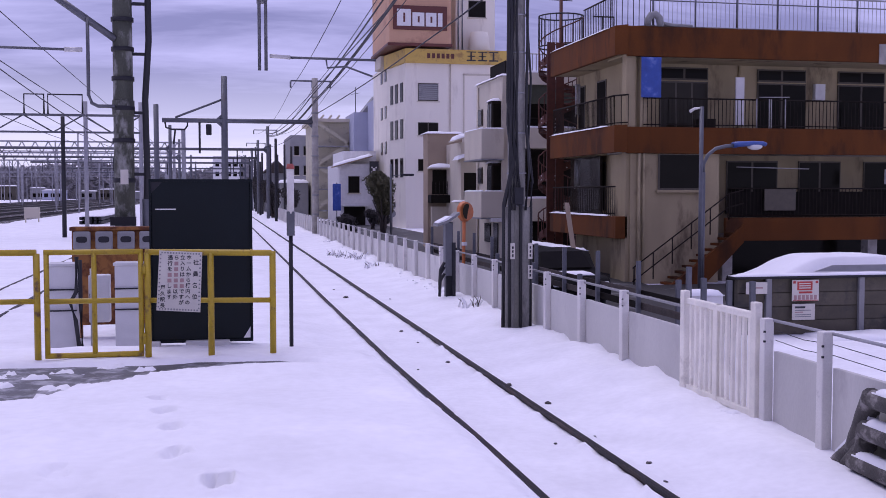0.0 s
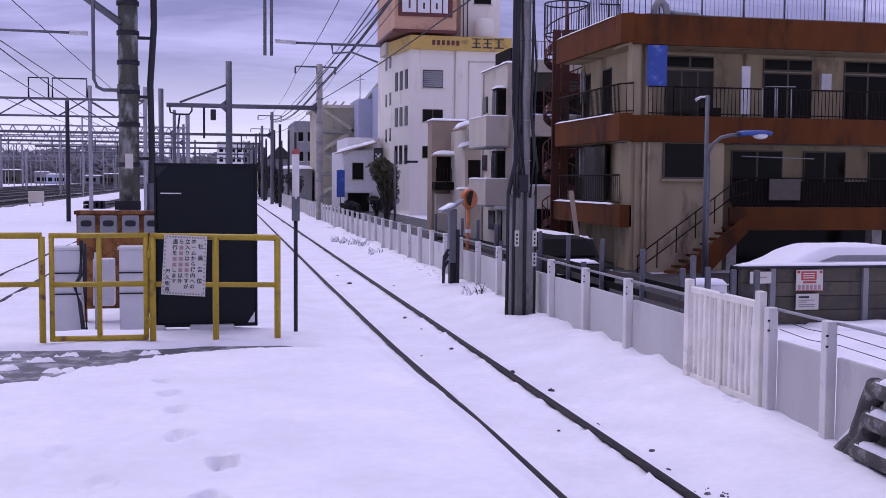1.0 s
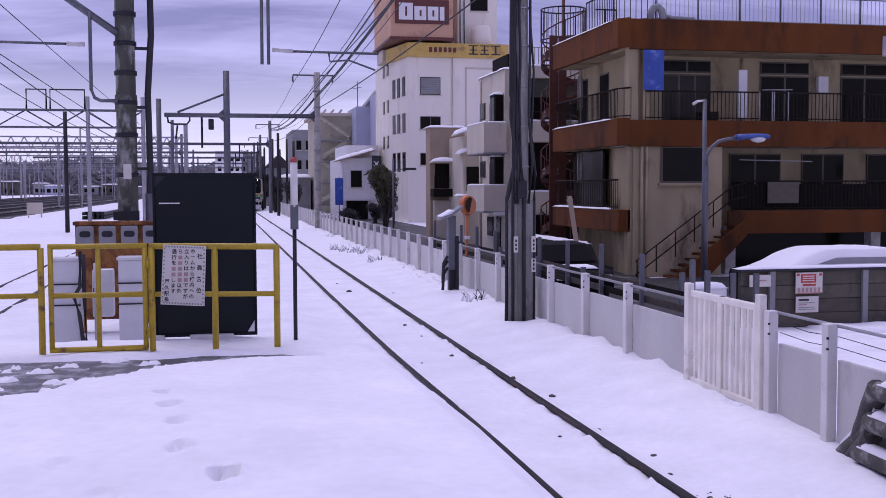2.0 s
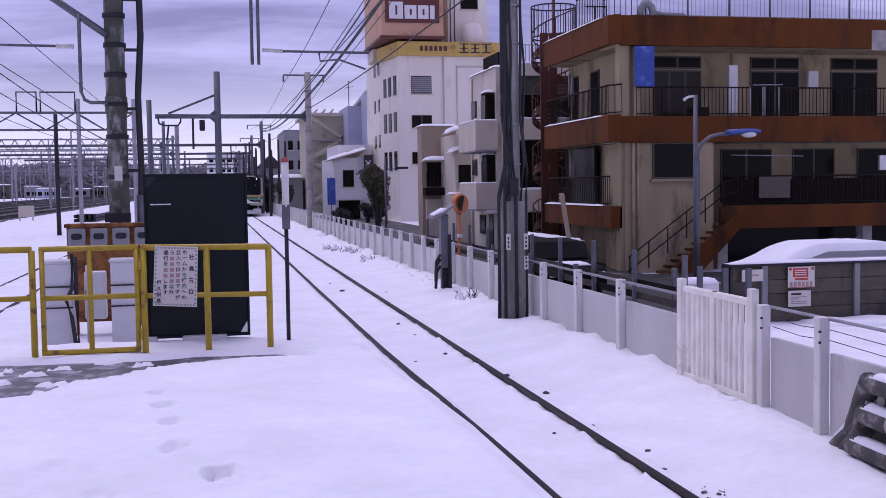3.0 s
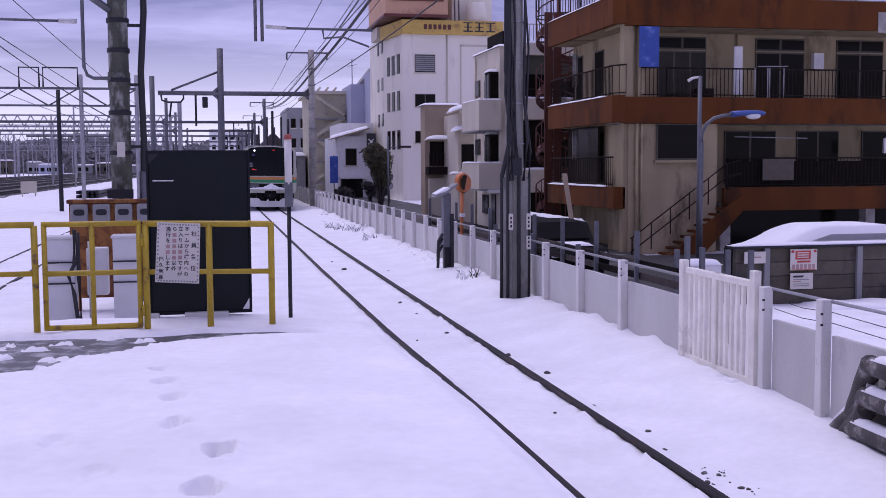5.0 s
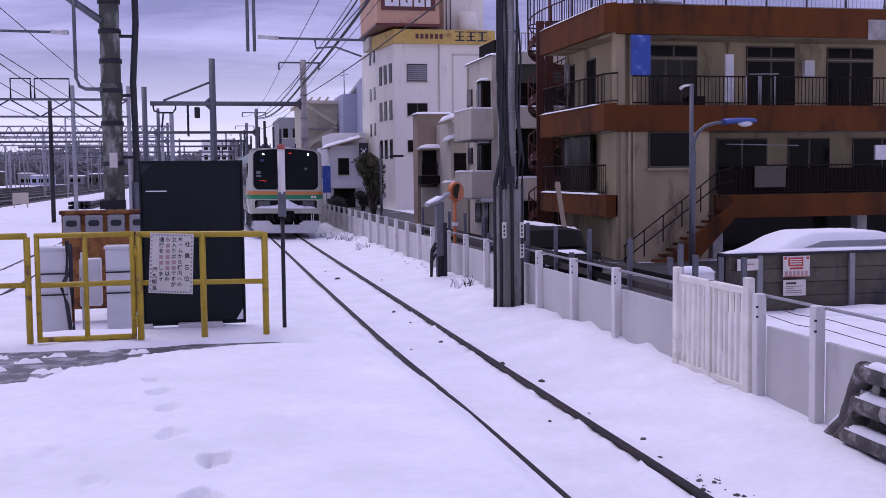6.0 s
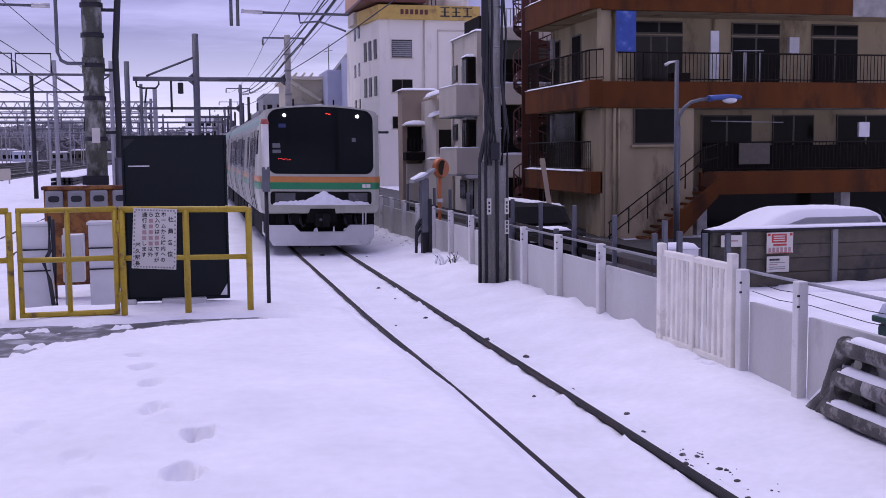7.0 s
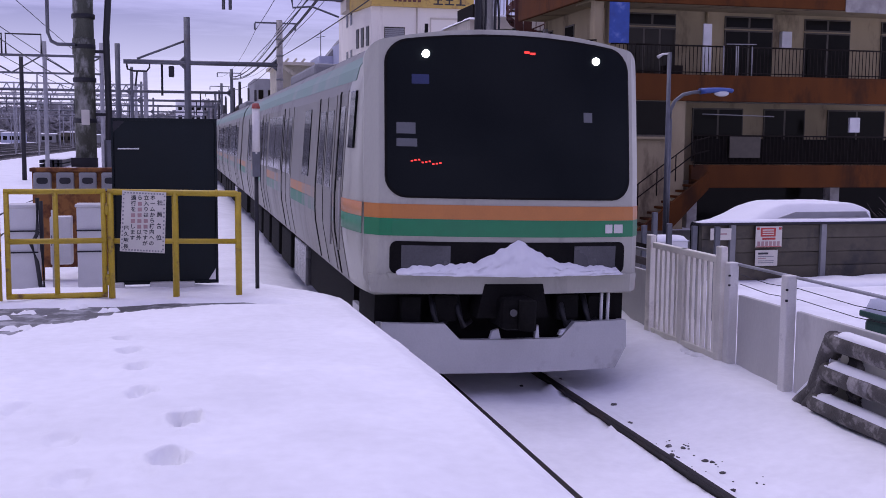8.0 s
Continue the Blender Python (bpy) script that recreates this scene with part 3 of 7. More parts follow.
def build_board():
    b = thing("black_board", (-0.15, 11.0, PLAT), "large matt black board on low steel feet behind the yellow fence", "board")
    part("panel", box(-0.64, 11.0, 0.93, 0.325, 11.05, 2.53, 0.006), BLACK, b)
    bm = bmesh.new()
    for x0, x1, z0, z1 in ((-0.66, 0.345, 2.515, 2.54), (-0.66, 0.345, 0.905, 0.93), (-0.66, -0.64, 0.93, 2.515), (0.325, 0.345, 0.93, 2.515)):
        bx(bm, x0, 10.985, z0, x1, 11.06, z1)
    part("frame", bm, BLACK, b)
    part("reflector", prism(bmesh.new(), [(0.25, 10.99, 0.94), (0.318, 10.99, 0.94), (0.318, 10.99, 1.05)], (0, 0.008, 0)), WHITE, b, "white corner mark")
    part("chalk_line", box(-0.60, 10.994, 2.235, -0.40, 10.999, 2.247), WHITE, b, "thin pale scratch")
    part("corner_plate", prism(bmesh.new(), [(-0.64, 10.994, 2.51), (-0.53, 10.994, 2.51), (-0.64, 10.994, 2.40)], (0, 0.005, 0)), DARK, b)
    for x0, x1 in ((-0.66, -0.565), (-0.32, 0.112)):
        part("foot", box(x0, 10.9, PLAT - 0.02, x1, 11.1, PLAT + 0.085, 0.01), CABINET, b, "pale steel foot")


build_board()


def glyph_mesh(text, size):
    cu = bpy.data.curves.new("lettering", "FONT")
    cu.body, cu.size, cu.align_x, cu.align_y, cu.resolution_u, cu.offset = text, size, "CENTER", "CENTER", 2, 0.0011
    ob = bpy.data.objects.new("lettering", cu)
    scene.collection.objects.link(ob)
    me = bpy.data.meshes.new_from_object(ob.evaluated_get(bpy.context.evaluated_depsgraph_get()))
    bpy.data.objects.remove(ob)
    return me


def build_notice():
    Y = 10.255
    n = thing("notice", (-0.35, Y, 1.3), "weathered white paper notice with black Japanese writing on the yellow fence", "notice")
    part("sheet", prism(bmesh.new(), [(-0.528, Y, 1.871), (-0.140, Y, 1.850), (-0.164, Y, 1.287), (-0.562, Y, 1.314)], (0, 0.006, 0)), PAPER, n)
    for p, q in (((-0.515, 1.852), (-0.156, 1.833)), ((-0.545, 1.330), (-0.180, 1.305)), ((-0.515, 1.852), (-0.545, 1.330)), ((-0.156, 1.833), (-0.180, 1.305))):
        for k in range(14):
            c = Vector((p[0] + (q[0] - p[0]) * (k + 0.5) / 14, Y - 0.002, p[1] + (q[1] - p[1]) * (k + 0.5) / 14))
            part("border_mark", box(c.x - 0.007, c.y - 0.001, c.z - 0.007, c.x + 0.007, c.y + 0.001, c.z + 0.007), GREYW, n)
    columns = [(-0.196, 1.752, 0.107, 0.052, "社員各位"), (-0.260, 1.800, 0.0525, 0.047, "ホームから構内への"), (-0.317, 1.800, 0.0525, 0.047, "立入りは##ですが"),
               (-0.373, 1.800, 0.0525, 0.047, "ら#####以外"), (-0.430, 1.800, 0.0525, 0.047, "通行を##します"), (-0.486, 1.524, 0.056, 0.046, "尾久駅長")]
    for x, z0, dz, size, text in columns:
        for i, ch in enumerate(text):
            z = z0 - dz * i
            xx = x - (1.80 - z) * 0.05
            if ch == "#":
                part("bar", box(xx - 0.018, Y - 0.003, z - 0.018, xx + 0.018, Y - 0.001, z + 0.018), INK_RED, n, "faded red bar")
                continue
            me = glyph_mesh(ch, size)
            me.transform(Matrix.Translation(Vector((xx, Y - 0.002, z)) - n.location) @ pose(0, 0, 0, 90, 0, 0))
            part("character", me, INK, n)


build_notice()

marker = thing("marker_post", (0.71, 10.7, PLAT), "slim steel post with a white tube and red cap", "marker post")
part("post", rod((0.71, 10.7, PLAT - 0.1), (0.71, 10.7, 1.98), 0.02, 10), DARK, marker)
part("clamp", box(0.672, 10.665, 1.98, 0.748, 10.735, 2.22, 0.006), STEEL, marker)
part("tube", rod((0.71, 10.7, 2.2), (0.71, 10.7, 2.65), 0.036, 14), FENCE, marker)
part("cap", tube(bmesh.new(), [(0.71, 10.7, 2.64), (0.71, 10.7, 2.67), (0.71, 10.7, 2.69)], 0.042, 14, 0.03), FADED_RED, marker)


# ---- cabinets, rusted box, poles beside the platform end ----
def build_cabinets():
    for x0, x1 in ((-2.36, -1.98), (-1.45, -1.09)):
        c = thing("signal_cabinet", ((x0 + x1) / 2, 16.2, 0), "light grey steel signal cabinet standing in snow", "cabinet", "signal cabinets")
        part("body", box(x0, 16.0, -0.1, x1, 16.4, 1.36, 0.012), CABINET, c)
        part("lid", box(x0 - 0.02, 15.98, 1.36, x1 + 0.02, 16.42, 1.40, 0.008), CABINET, c)
        part("plinth", box(x0 - 0.03, 15.97, -0.1, x1 + 0.06, 16.43, 0.10, 0.008), CONC, c)
        for z in (0.72, 1.02):
            part("bracket", box(x0 - 0.01, 15.975, z, x1 + 0.01, 15.998, z + 0.02), DARK, c)
    for i, pts in enumerate(([(-1.96, 15.95, 1.5), (-1.97, 15.93, 1.0), (-2.05, 15.9, 0.85), (-1.98, 15.9, 0.6), (-1.93, 15.95, 0.1)], [(-1.93, 16.05, 1.45), (-1.92, 16.0, 0.8), (-1.90, 15.98, 0.05)])):
        solo("conduit", tube(bmesh.new(), pts, 0.03, 8), CABLE, "black cable hanging beside a grey cabinet", "cable")
    w = thing("white_box", (-1.7, 16.4, 0.0), "narrow white steel box on a post between the cabinets", "cabinet")
    part("body", box(-1.86, 16.42, 0.50, -1.56, 16.65, 1.20, 0.02), WHITE, w)
    part("vent", box(-1.845, 16.412, 0.78, -1.81, 16.42, 0.93), DARK, w)
    part("post", rod((-1.80, 16.36, -0.1), (-1.80, 16.36, 1.3), 0.03, 8), CABINET, w)
    r = thing("rusted_frame", (-1.65, 18.2, 0.0), "rusted steel trough frame with grey oval cable boxes", "cable frame")
    part("front", box(-2.28, 18.0, 0.28, -1.02, 18.25, 1.80, 0.01), RUST, r)
    part("top_rail", box(-2.31, 17.95, 1.80, -0.98, 18.28, 1.86, 0.01), RUST, r)
    for x in (-2.2, -1.1):
        part("leg", box(x - 0.05, 18.05, -0.15, x + 0.05, 18.2, 0.28), RUST, r)
    for i in range(4):
        x = -2.12 + 0.34 * i
        b = part("cable_box", box(x - 0.135, 17.92, 1.50, x + 0.135, 18.0, 1.79, 0.03), GREYW, r, "grey oval cable box")
        bm = bmesh.new()
        prism(bm, [(x + 0.085 * math.copysign(abs(math.cos(a)) ** 0.5, math.cos(a)), 17.912, 1.66 + 0.05 * math.copysign(abs(math.sin(a)) ** 0.7, math.sin(a))) for a in [2 * math.pi * k / 16 for k in range(16)]], (0, 0.01, 0))
        part("opening", bm, DARK, b)


build_cabinets()


def concrete_mast(name, x, y, top, r0, r1, label, surface):
    m = thing(name, (x, y, 0), label, "mast")
    part("shaft", rod((x, y, -0.3), (x, y, top), r0, 16, r1), surface, m)
    return m


def build_left_mast():
    x, y = -1.55, 19.2
    m = concrete_mast("catenary_mast", x, y, 9.2, 0.18, 0.15, "weathered concrete catenary mast with clamps and a bracket arm", POLE)
    for z in (2.62, 3.3, 3.85, 4.35, 4.85, 5.35):
        part("clamp", rod((x, y, z - 0.04), (x, y, z + 0.035), 0.189, 16), DARK, m)
    part("wide_clamp", rod((x, y, 3.72), (x, y, 3.98), 0.185, 16), POLE, m)
    part("arm", box(x - 1.6, y - 0.05, 5.70, x - 1.5, y + 0.05, 5.8), STEEL, m)
    part("brace", rod((x - 0.1, y - 0.1, 5.0), (x - 1.3, y - 0.1, 5.85), 0.06, 8), STEEL, m)
    part("loop", tube(bmesh.new(), [(x - 0.12, y - 0.15, 3.87), (x - 0.40, y - 0.15, 3.87), (x - 0.50, y - 0.15, 3.92), (x - 0.55, y - 0.15, 4.05), (x - 0.55, y - 0.15, 5.35)], 0.03, 8), STEEL, m)
    part("plate", box(x - 0.05, y - 0.21, 2.55, x + 0.08, y - 0.19, 2.8, 0.004), PAPER, m, "small white plate")
    part("cabinet", box(x - 0.22, y - 0.3, 1.85, x + 0.2, y - 0.19, 2.0), DARK, m)
    part("pipe", tube(bmesh.new(), [(x + 0.36, y, 0.0), (x + 0.36, y, 2.2), (x + 0.38, y, 2.7), (x + 0.36, y, 4.0), (x + 0.43, y, 5.0), (x + 0.40, y, 9.0)], 0.055, 8), CABLE, m, "black bundled cable")
    part("sleeve", rod((x + 0.36, y, -0.2), (x + 0.36, y, 2.3), 0.075, 10), STEEL, m)
    for z in (2.7, 3.75, 4.75, 5.6):
        part("bracket", box(x + 0.1, y - 0.03, z, x + 0.4, y + 0.03, z + 0.05), DARK, m)
    s = thing("slim_pole", (-1.12, 21.5, 0), "slim grey steel pole beside the mast", "pole")
    part("shaft", rod((-1.16, 22, -0.2), (-1.16, 22, 4.15), 0.05, 10), STEEL, s)
    # span to the far side of the track, above the wires
    b = thing("portal_beam", (1.8, 18.9, 8.6), "steel portal beam carrying drop pipes above the track", "portal beam")
    for z in (8.6, 9.0):
        part("chord", box(-1.75, 18.85, z, 5.3, 18.97, z + 0.08), STEEL, b)
    for i in range(10):
        u, v = -1.5 + 0.66 * i, -1.5 + 0.66 * (i + 1)
        part("lattice", rod((u, 18.91, 8.64 if i % 2 else 9.02), (v, 18.91, 9.02 if i % 2 else 8.64), 0.02, 6), STEEL, b)
    for x in (0.73, 0.84):
        part("drop_pipe", rod((x, 18.6, 4.48), (x, 18.6, 8.7), 0.028, 8), STEEL, b)
    part("spacer", box(0.70, 18.58, 5.65, 0.87, 18.9, 5.75), STEEL, b)
    part("insulator", rod((0.90, 18.6, 4.73), (1.25, 18.6, 4.71), 0.035, 10), INSUL, b)
    part("registration_tube", rod((1.25, 18.6, 4.71), (2.72, 18.6, 4.70), 0.022, 8), STEEL, b)
    part("steady_arm", tube(bmesh.new(), [(1.86, 18.6, 4.70), (1.88, 18.6, 4.55), (2.2, 18.6, 4.58), (2.66, 18.6, 4.42)], 0.018, 6), STEEL, b)
    part("registration_tube", rod((-4.5, 18.6, 4.77), (-2.4, 18.6, 4.75), 0.022, 8), STEEL, b)
    part("insulator", rod((-2.42, 18.6, 4.75), (-2.14, 18.6, 4.75), 0.04, 10), INSUL, b)


build_left_mast()


def build_right_mast():
    x, y = 5.17, 18.3
    m = concrete_mast("catenary_mast", x, y, 9.2, 0.17, 0.13, "weathered concrete catenary mast wrapped in black cables beside the fence", POLE_GREY)
    part("channel", box(x + 0.05, y - 0.2, -0.2, x + 0.24, y - 0.02, 2.16, 0.01), POLE_GREY, m, "grey cable channel")
    part("channel", box(x - 0.24, y - 0.16, -0.2, x - 0.08, y + 0.02, 2.16, 0.01), POLE_GREY, m, "grey cable channel")
    part("cable", tube(bmesh.new(), [(x - 0.26, y - 0.1, -0.1), (x - 0.25, y - 0.1, 2.2), (x - 0.12, y - 0.2, 2.9), (x - 0.18, y - 0.12, 3.6), (x - 0.16, y - 0.15, 5.0), (x - 0.12, y - 0.15, 9)], 0.04, 7), CABLE, m)
    part("cable", tube(bmesh.new(), [(x + 0.02, y - 0.22, -0.1), (x + 0.02, y - 0.22, 2.3), (x - 0.05, y - 0.2, 3.0), (x - 0.2, y - 0.14, 4.0), (x - 0.16, y - 0.13, 9)], 0.03, 7), CABLE, m)
    part("cable", tube(bmesh.new(), [(x + 0.1, y - 0.23, 2.1), (x + 0.18, y - 0.2, 2.8), (x + 0.12, y - 0.18, 3.6), (x + 0.15, y - 0.15, 5.2), (x + 0.12, y - 0.14, 9)], 0.025, 7), CABLE, m)
    part("cable", tube(bmesh.new(), [(x - 0.17, y - 0.18, -0.1), (x - 0.17, y - 0.18, 2.2), (x - 0.14, y - 0.19, 4.5), (x - 0.15, y - 0.17, 9)], 0.028, 7), CABLE, m)
    part("cable", tube(bmesh.new(), [(x + 0.20, y - 0.22, -0.1), (x + 0.21, y - 0.22, 2.2), (x + 0.22, y - 0.18, 2.6)], 0.02, 7), CABLE, m)
    for k in range(3):
        pts = [(x - 0.19 + 0.05 * k, y - 0.2, 2.1)]
        for j in range(1, 14):
            z = 2.1 + 0.3 * j
            pts.append((x - 0.17 + 0.06 * k + 0.05 * noise.noise((z * 0.9, k * 3.1, 1)), y - 0.19 - 0.03 * noise.noise((z * 0.7, k, 4)), z))
        part("cable", tube(bmesh.new(), pts + [(x - 0.14 + 0.03 * k, y - 0.17, 9)], 0.014 + 0.004 * k, 6), CABLE, m)
    part("cable", tube(bmesh.new(), [(x + 0.2, y - 0.2, 2.15), (x + 0.25, y - 0.16, 2.6), (x + 0.17, y - 0.16, 3.3), (x + 0.22, y - 0.13, 4.4), (x + 0.15, y - 0.12, 5.4), (x + 0.2, y - 0.1, 6.2), (x + 0.14, y - 0.1, 9)], 0.02, 6), CABLE, m)
    part("junction_box", box(x - 0.1, y - 0.27, 2.2, x + 0.06, y - 0.17, 2.5, 0.01), DARK, m)
    for z in (2.18, 2.75, 3.45, 4.15, 4.85, 5.5):
        part("band", rod((x, y, z - 0.012), (x, y, z + 0.012), 0.174, 14), STEEL_FAR, m)
    for xx, z in ((-0.13, 1.25), (0.19, 1.25), (0.19, 0.9)):
        part("plate", box(x + xx - 0.04, y - 0.245, z, x + xx + 0.04, y - 0.235, z + 0.28 if z > 1 else z + 0.24, 0.003), PAPER, m, "white plate")
        for k in range(3):
            part("plate_bar", box(x + xx - 0.015, y - 0.248, z + 0.04 + 0.07 * k, x + xx + 0.015, y - 0.2455, z + 0.085 + 0.07 * k), INK, m)


build_right_mast()


# ---- brown apartment block ----
BX, BY = 12.7, 32.1


def build_brown_block():
    b = thing("apartment_block", (BX, BY, STREET), "brown and beige three-storey apartment block with balconies", "apartment block")
    x1, y1 = 27.0, 39.2
    wall_x, wall_y = BX + 0.75, BY + 1.85
    sx = BX - 0.3
    # walls stand back behind the balconies on the front, close to the bands on the track side
    part("wall", box(wall_x, wall_y, STREET, x1, y1, 7.2), BEIGE, b)
    # a flush wall below the first balcony up to the corner, with a deep window
    part("corner_wall", box(BX + 0.16, BY + 0.12, STREET, 15.9, wall_y, 3.66), BEIGE, b)
    for name, z0, z1 in (("roof_band", 6.72, 7.66), ("balcony_band", 3.66, 4.50), ("balcony_band", 0.85, 1.6)):
        start = BX if z0 > 3 else 16.1
        bm = box(start, BY, z0, x1, BY + 0.16, z1, 0.015)
        part(name, bm, BROWN, b)
        part("slab", box(start + 0.02, BY + 0.14, z0 + 0.02 if z0 > 3 else z0, x1, wall_y + 0.02, z0 + 0.18), CONC if z0 < 6 else BEIGE, b)
    for name, z0, z1 in (("roof_band", 6.78, 7.70), ("balcony_band", 3.70, 4.56), ("balcony_band", 0.95, 1.66)):
        part(name, box(sx, BY + 0.35, z0, sx + 0.15, y1, z1, 0.015), BROWN, b)
        part(name, prism(bmesh.new(), [(sx, BY + 0.36, z0), (BX + 0.0, BY, z0), (BX + 0.0, BY + 0.16, z0), (sx + 0.1, BY + 0.42, z0)], (0, 0, z1 - z0)) if z0 > 3 else box(sx, BY + 0.2, z0, BX + 0.1, BY + 0.35, z1, 0.01), BROWN, b)
        part("slab", box(sx + 0.1, BY + 0.45, z0 + 0.02, wall_x + 0.02, y1, z0 + 0.17), BEIGE, b)
        part("snow_line", mound(sx - 0.03, sx + 0.2, BY + 1.0, y1, z1, 0.06, 4, 30, 0.0, 0.1), SNOW_CAP, b, "thin lying snow")
    part("corner_pillar", box(BX + 0.02, BY + 0.2, STREET, BX + 0.34, BY + 0.55, 6.75, 0.01), BEIGE, b)
    part("corner_pillar", box(BX + 0.5, BY + 0.18, 4.5, BX + 0.72, BY + 0.5, 6.72, 0.01), BEIGE, b)
    part("drain_pipe", rod((BX + 0.42, BY + 0.06, STREET), (BX + 0.42, BY + 0.06, 3.66), 0.05, 8), BEIGE, b)
    part("drain_pipe", rod((BX + 0.58, BY + 0.06, STREET), (BX + 0.58, BY + 0.06, 3.66), 0.04, 8), BEIGE, b)

    def window(x0, z0, xx1, z1, y, mat_glass=GLASS_DARK, panes=2, name="window"):
        w = part(name, box(x0, y - 0.05, z0, xx1, y + 0.05, z1), FRAME, b)
        n = panes
        for i in range(n):
            a, c = x0 + (xx1 - x0) * i / n, x0 + (xx1 - x0) * (i + 1) / n
            part("pane", box(a + 0.04, y - 0.06, z0 + 0.05, c - 0.04, y - 0.052, z1 - 0.05), mat_glass, w)
        return w

    wy = wall_y - 0.01
    # upper floor, left to right
    for x0, xx1, g in ((14.55, 16.28, GLASS_GREY), (18.10, 19.92, GLASS_DARK), (21.15, 22.95, GLASS_DARK), (24.2, 26.0, GLASS_DARK)):
        window(x0, 4.45, xx1, 6.15, wy, g, 3 if x0 < 15 else 2, "sliding_door")
        window(x0, 6.2, xx1, 6.62, wy, GLASS_DARK, 2, "transom")
    for x0, xx1 in ((17.0, 18.9), (19.7, 21.3), (22.2, 24.5)):
        window(x0, 1.7 if x0 < 19 else 2.4, xx1, 3.5, wy, GLASS_DARK, 2)
    # window in the flush wall
    w = part("window", box(13.78, BY + 0.06, 2.5, 15.25, BY + 0.11, 3.64), FRAME, b)
    part("pane", box(13.84, BY + 0.045, 2.56, 15.19, BY + 0.058, 3.62), GLASS_DARK, w)
    part("sill", box(13.71, BY + 0.0, 2.42, 15.32, BY + 0.118, 2.5), BEIGE, b)
    # under the first balcony a dark plate stands for the shaded open ground floor
    part("garage_shade_plate", box(16.3, wall_y - 0.06, STREET, 26.5, wall_y - 0.012, 0.83), GLASS_DARK, b)
    for x in (16.2, 21.5):
        part("pier", box(x, BY + 0.4, STREET, x + 0.35, BY + 0.8, 0.86), CONC, b)
    # side windows and doors towards the track
    for y0, y2, z0, z1 in ((33.6, 34.4, 4.6, 6.5), (36.0, 36.9, 4.6, 6.4), (38.2, 38.9, 4.6, 6.4), (33.8, 35.4, 1.75, 3.5), (36.0, 38.0, 1.75, 3.5)):
        w = part("side_window", box(wall_x - 0.03, y0, z0, wall_x + 0.03, y2, z1), FRAME, b)
        part("pane", box(wall_x - 0.045, y0 + 0.06, z0 + 0.06, wall_x - 0.033, y2 - 0.06, z1 - 0.06), SHADE_IN, w)
    part("side_shutter", box(wall_x - 0.3, 35.8, 1.66, wall_x - 0.2, 39.0, 3.7), GLASS_GREY, b)

    # railings
    def railing(p0, p1, z0, h, step, material, name="railing", bar=0.009):
        p0, p1 = Vector(p0), Vector(p1)
        length = (p1 - p0).length
        r = part(name, tube(bmesh.new(), [(p0.x, p0.y, z0 + h), (p1.x, p1.y, z0 + h)], 0.028, 6), material, b)
        part("lower_rail", tube(bmesh.new(), [(p0.x, p0.y, z0 + 0.08), (p1.x, p1.y, z0 + 0.08)], 0.018, 5), material, r)
        k = int(length / step)
        for i in range(k + 1):
            q = p0 + (p1 - p0) * i / k
            part("baluster", box(q.x - bar, q.y - bar, z0, q.x + bar, q.y + bar, z0 + h), material, r)

    fy = BY + 0.08
    for x0, xx1 in ((BX + 0.55, 14.1), (14.1, 16.9), (16.9, 18.9), (18.9, 20.2), (20.2, 24.0)):
        railing((x0, fy, 0), (xx1, fy, 0), 4.50, 0.92, 0.13, RAILING)
    railing((sx + 0.07, BY + 0.55, 0), (sx + 0.07, y1 - 0.2, 0), 4.56, 0.95, 0.12, RAILING)
    railing((sx + 0.07, BY + 0.55, 0), (BX + 0.05, BY + 0.08, 0), 4.56, 0.95, 0.2, RAILING)
    railing((sx + 0.07, BY + 0.45, 0), (sx + 0.07, y1 - 0.2, 0), 1.66, 0.95, 0.18, RAILING)
    railing((16.2, fy, 0), (24.0, fy, 0), 1.60, 0.95, 0.13, RAILING)
    # near-black screen; the balcony's deep shade is put into its colour
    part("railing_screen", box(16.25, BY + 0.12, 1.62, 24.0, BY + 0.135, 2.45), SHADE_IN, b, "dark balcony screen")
    # roof fence
    railing((BX + 0.9, BY + 0.4, 0), (26.5, BY + 0.4, 0), 7.66, 1.15, 0.15, STEEL_FAR, "roof_fence", 0.006)
    for i in range(8):
        x = BX + 1.0 + 1.45 * i
        part("roof_fence_post", rod((x, BY + 0.42, 7.6), (x, BY + 0.42, 9.1), 0.035, 6), STEEL, b)
    part("roof_fence_wire", rod((BX + 0.9, BY + 0.42, 8.55), (26.5, BY + 0.42, 8.55), 0.02, 5), STEEL, b)
    part("roof_fence_wire", rod((BX + 0.9, BY + 0.42, 9.08), (26.5, BY + 0.42, 9.08), 0.02, 5), STEEL, b)
    railing((BX - 0.2, BY + 1.0, 0), (BX + 0.9, BY + 0.4, 0), 7.66, 1.1, 0.16, RAILING, "roof_fence")
    railing((BX - 0.1, BY + 1.0, 0), (BX - 0.1, 36.0, 0), 7.66, 1.1, 0.16, RAILING, "roof_fence")
    part("chimney_cowl", tube(bmesh.new(), [(13.42, BY + 0.15, 7.62), (13.42, BY + 0.15, 7.88), (13.50, BY + 0.12, 8.02), (13.64, BY + 0.1, 8.05), (13.76, BY + 0.08, 7.94), (13.80, BY + 0.05, 7.66)], 0.12, 10), GREYW, b)
    part("roof_pipe", tube(bmesh.new(), [(13.75, BY + 0.12, 7.80), (14.2, BY + 0.12, 7.73), (14.9, BY + 0.12, 7.71)], 0.06, 8), GREYW, b)
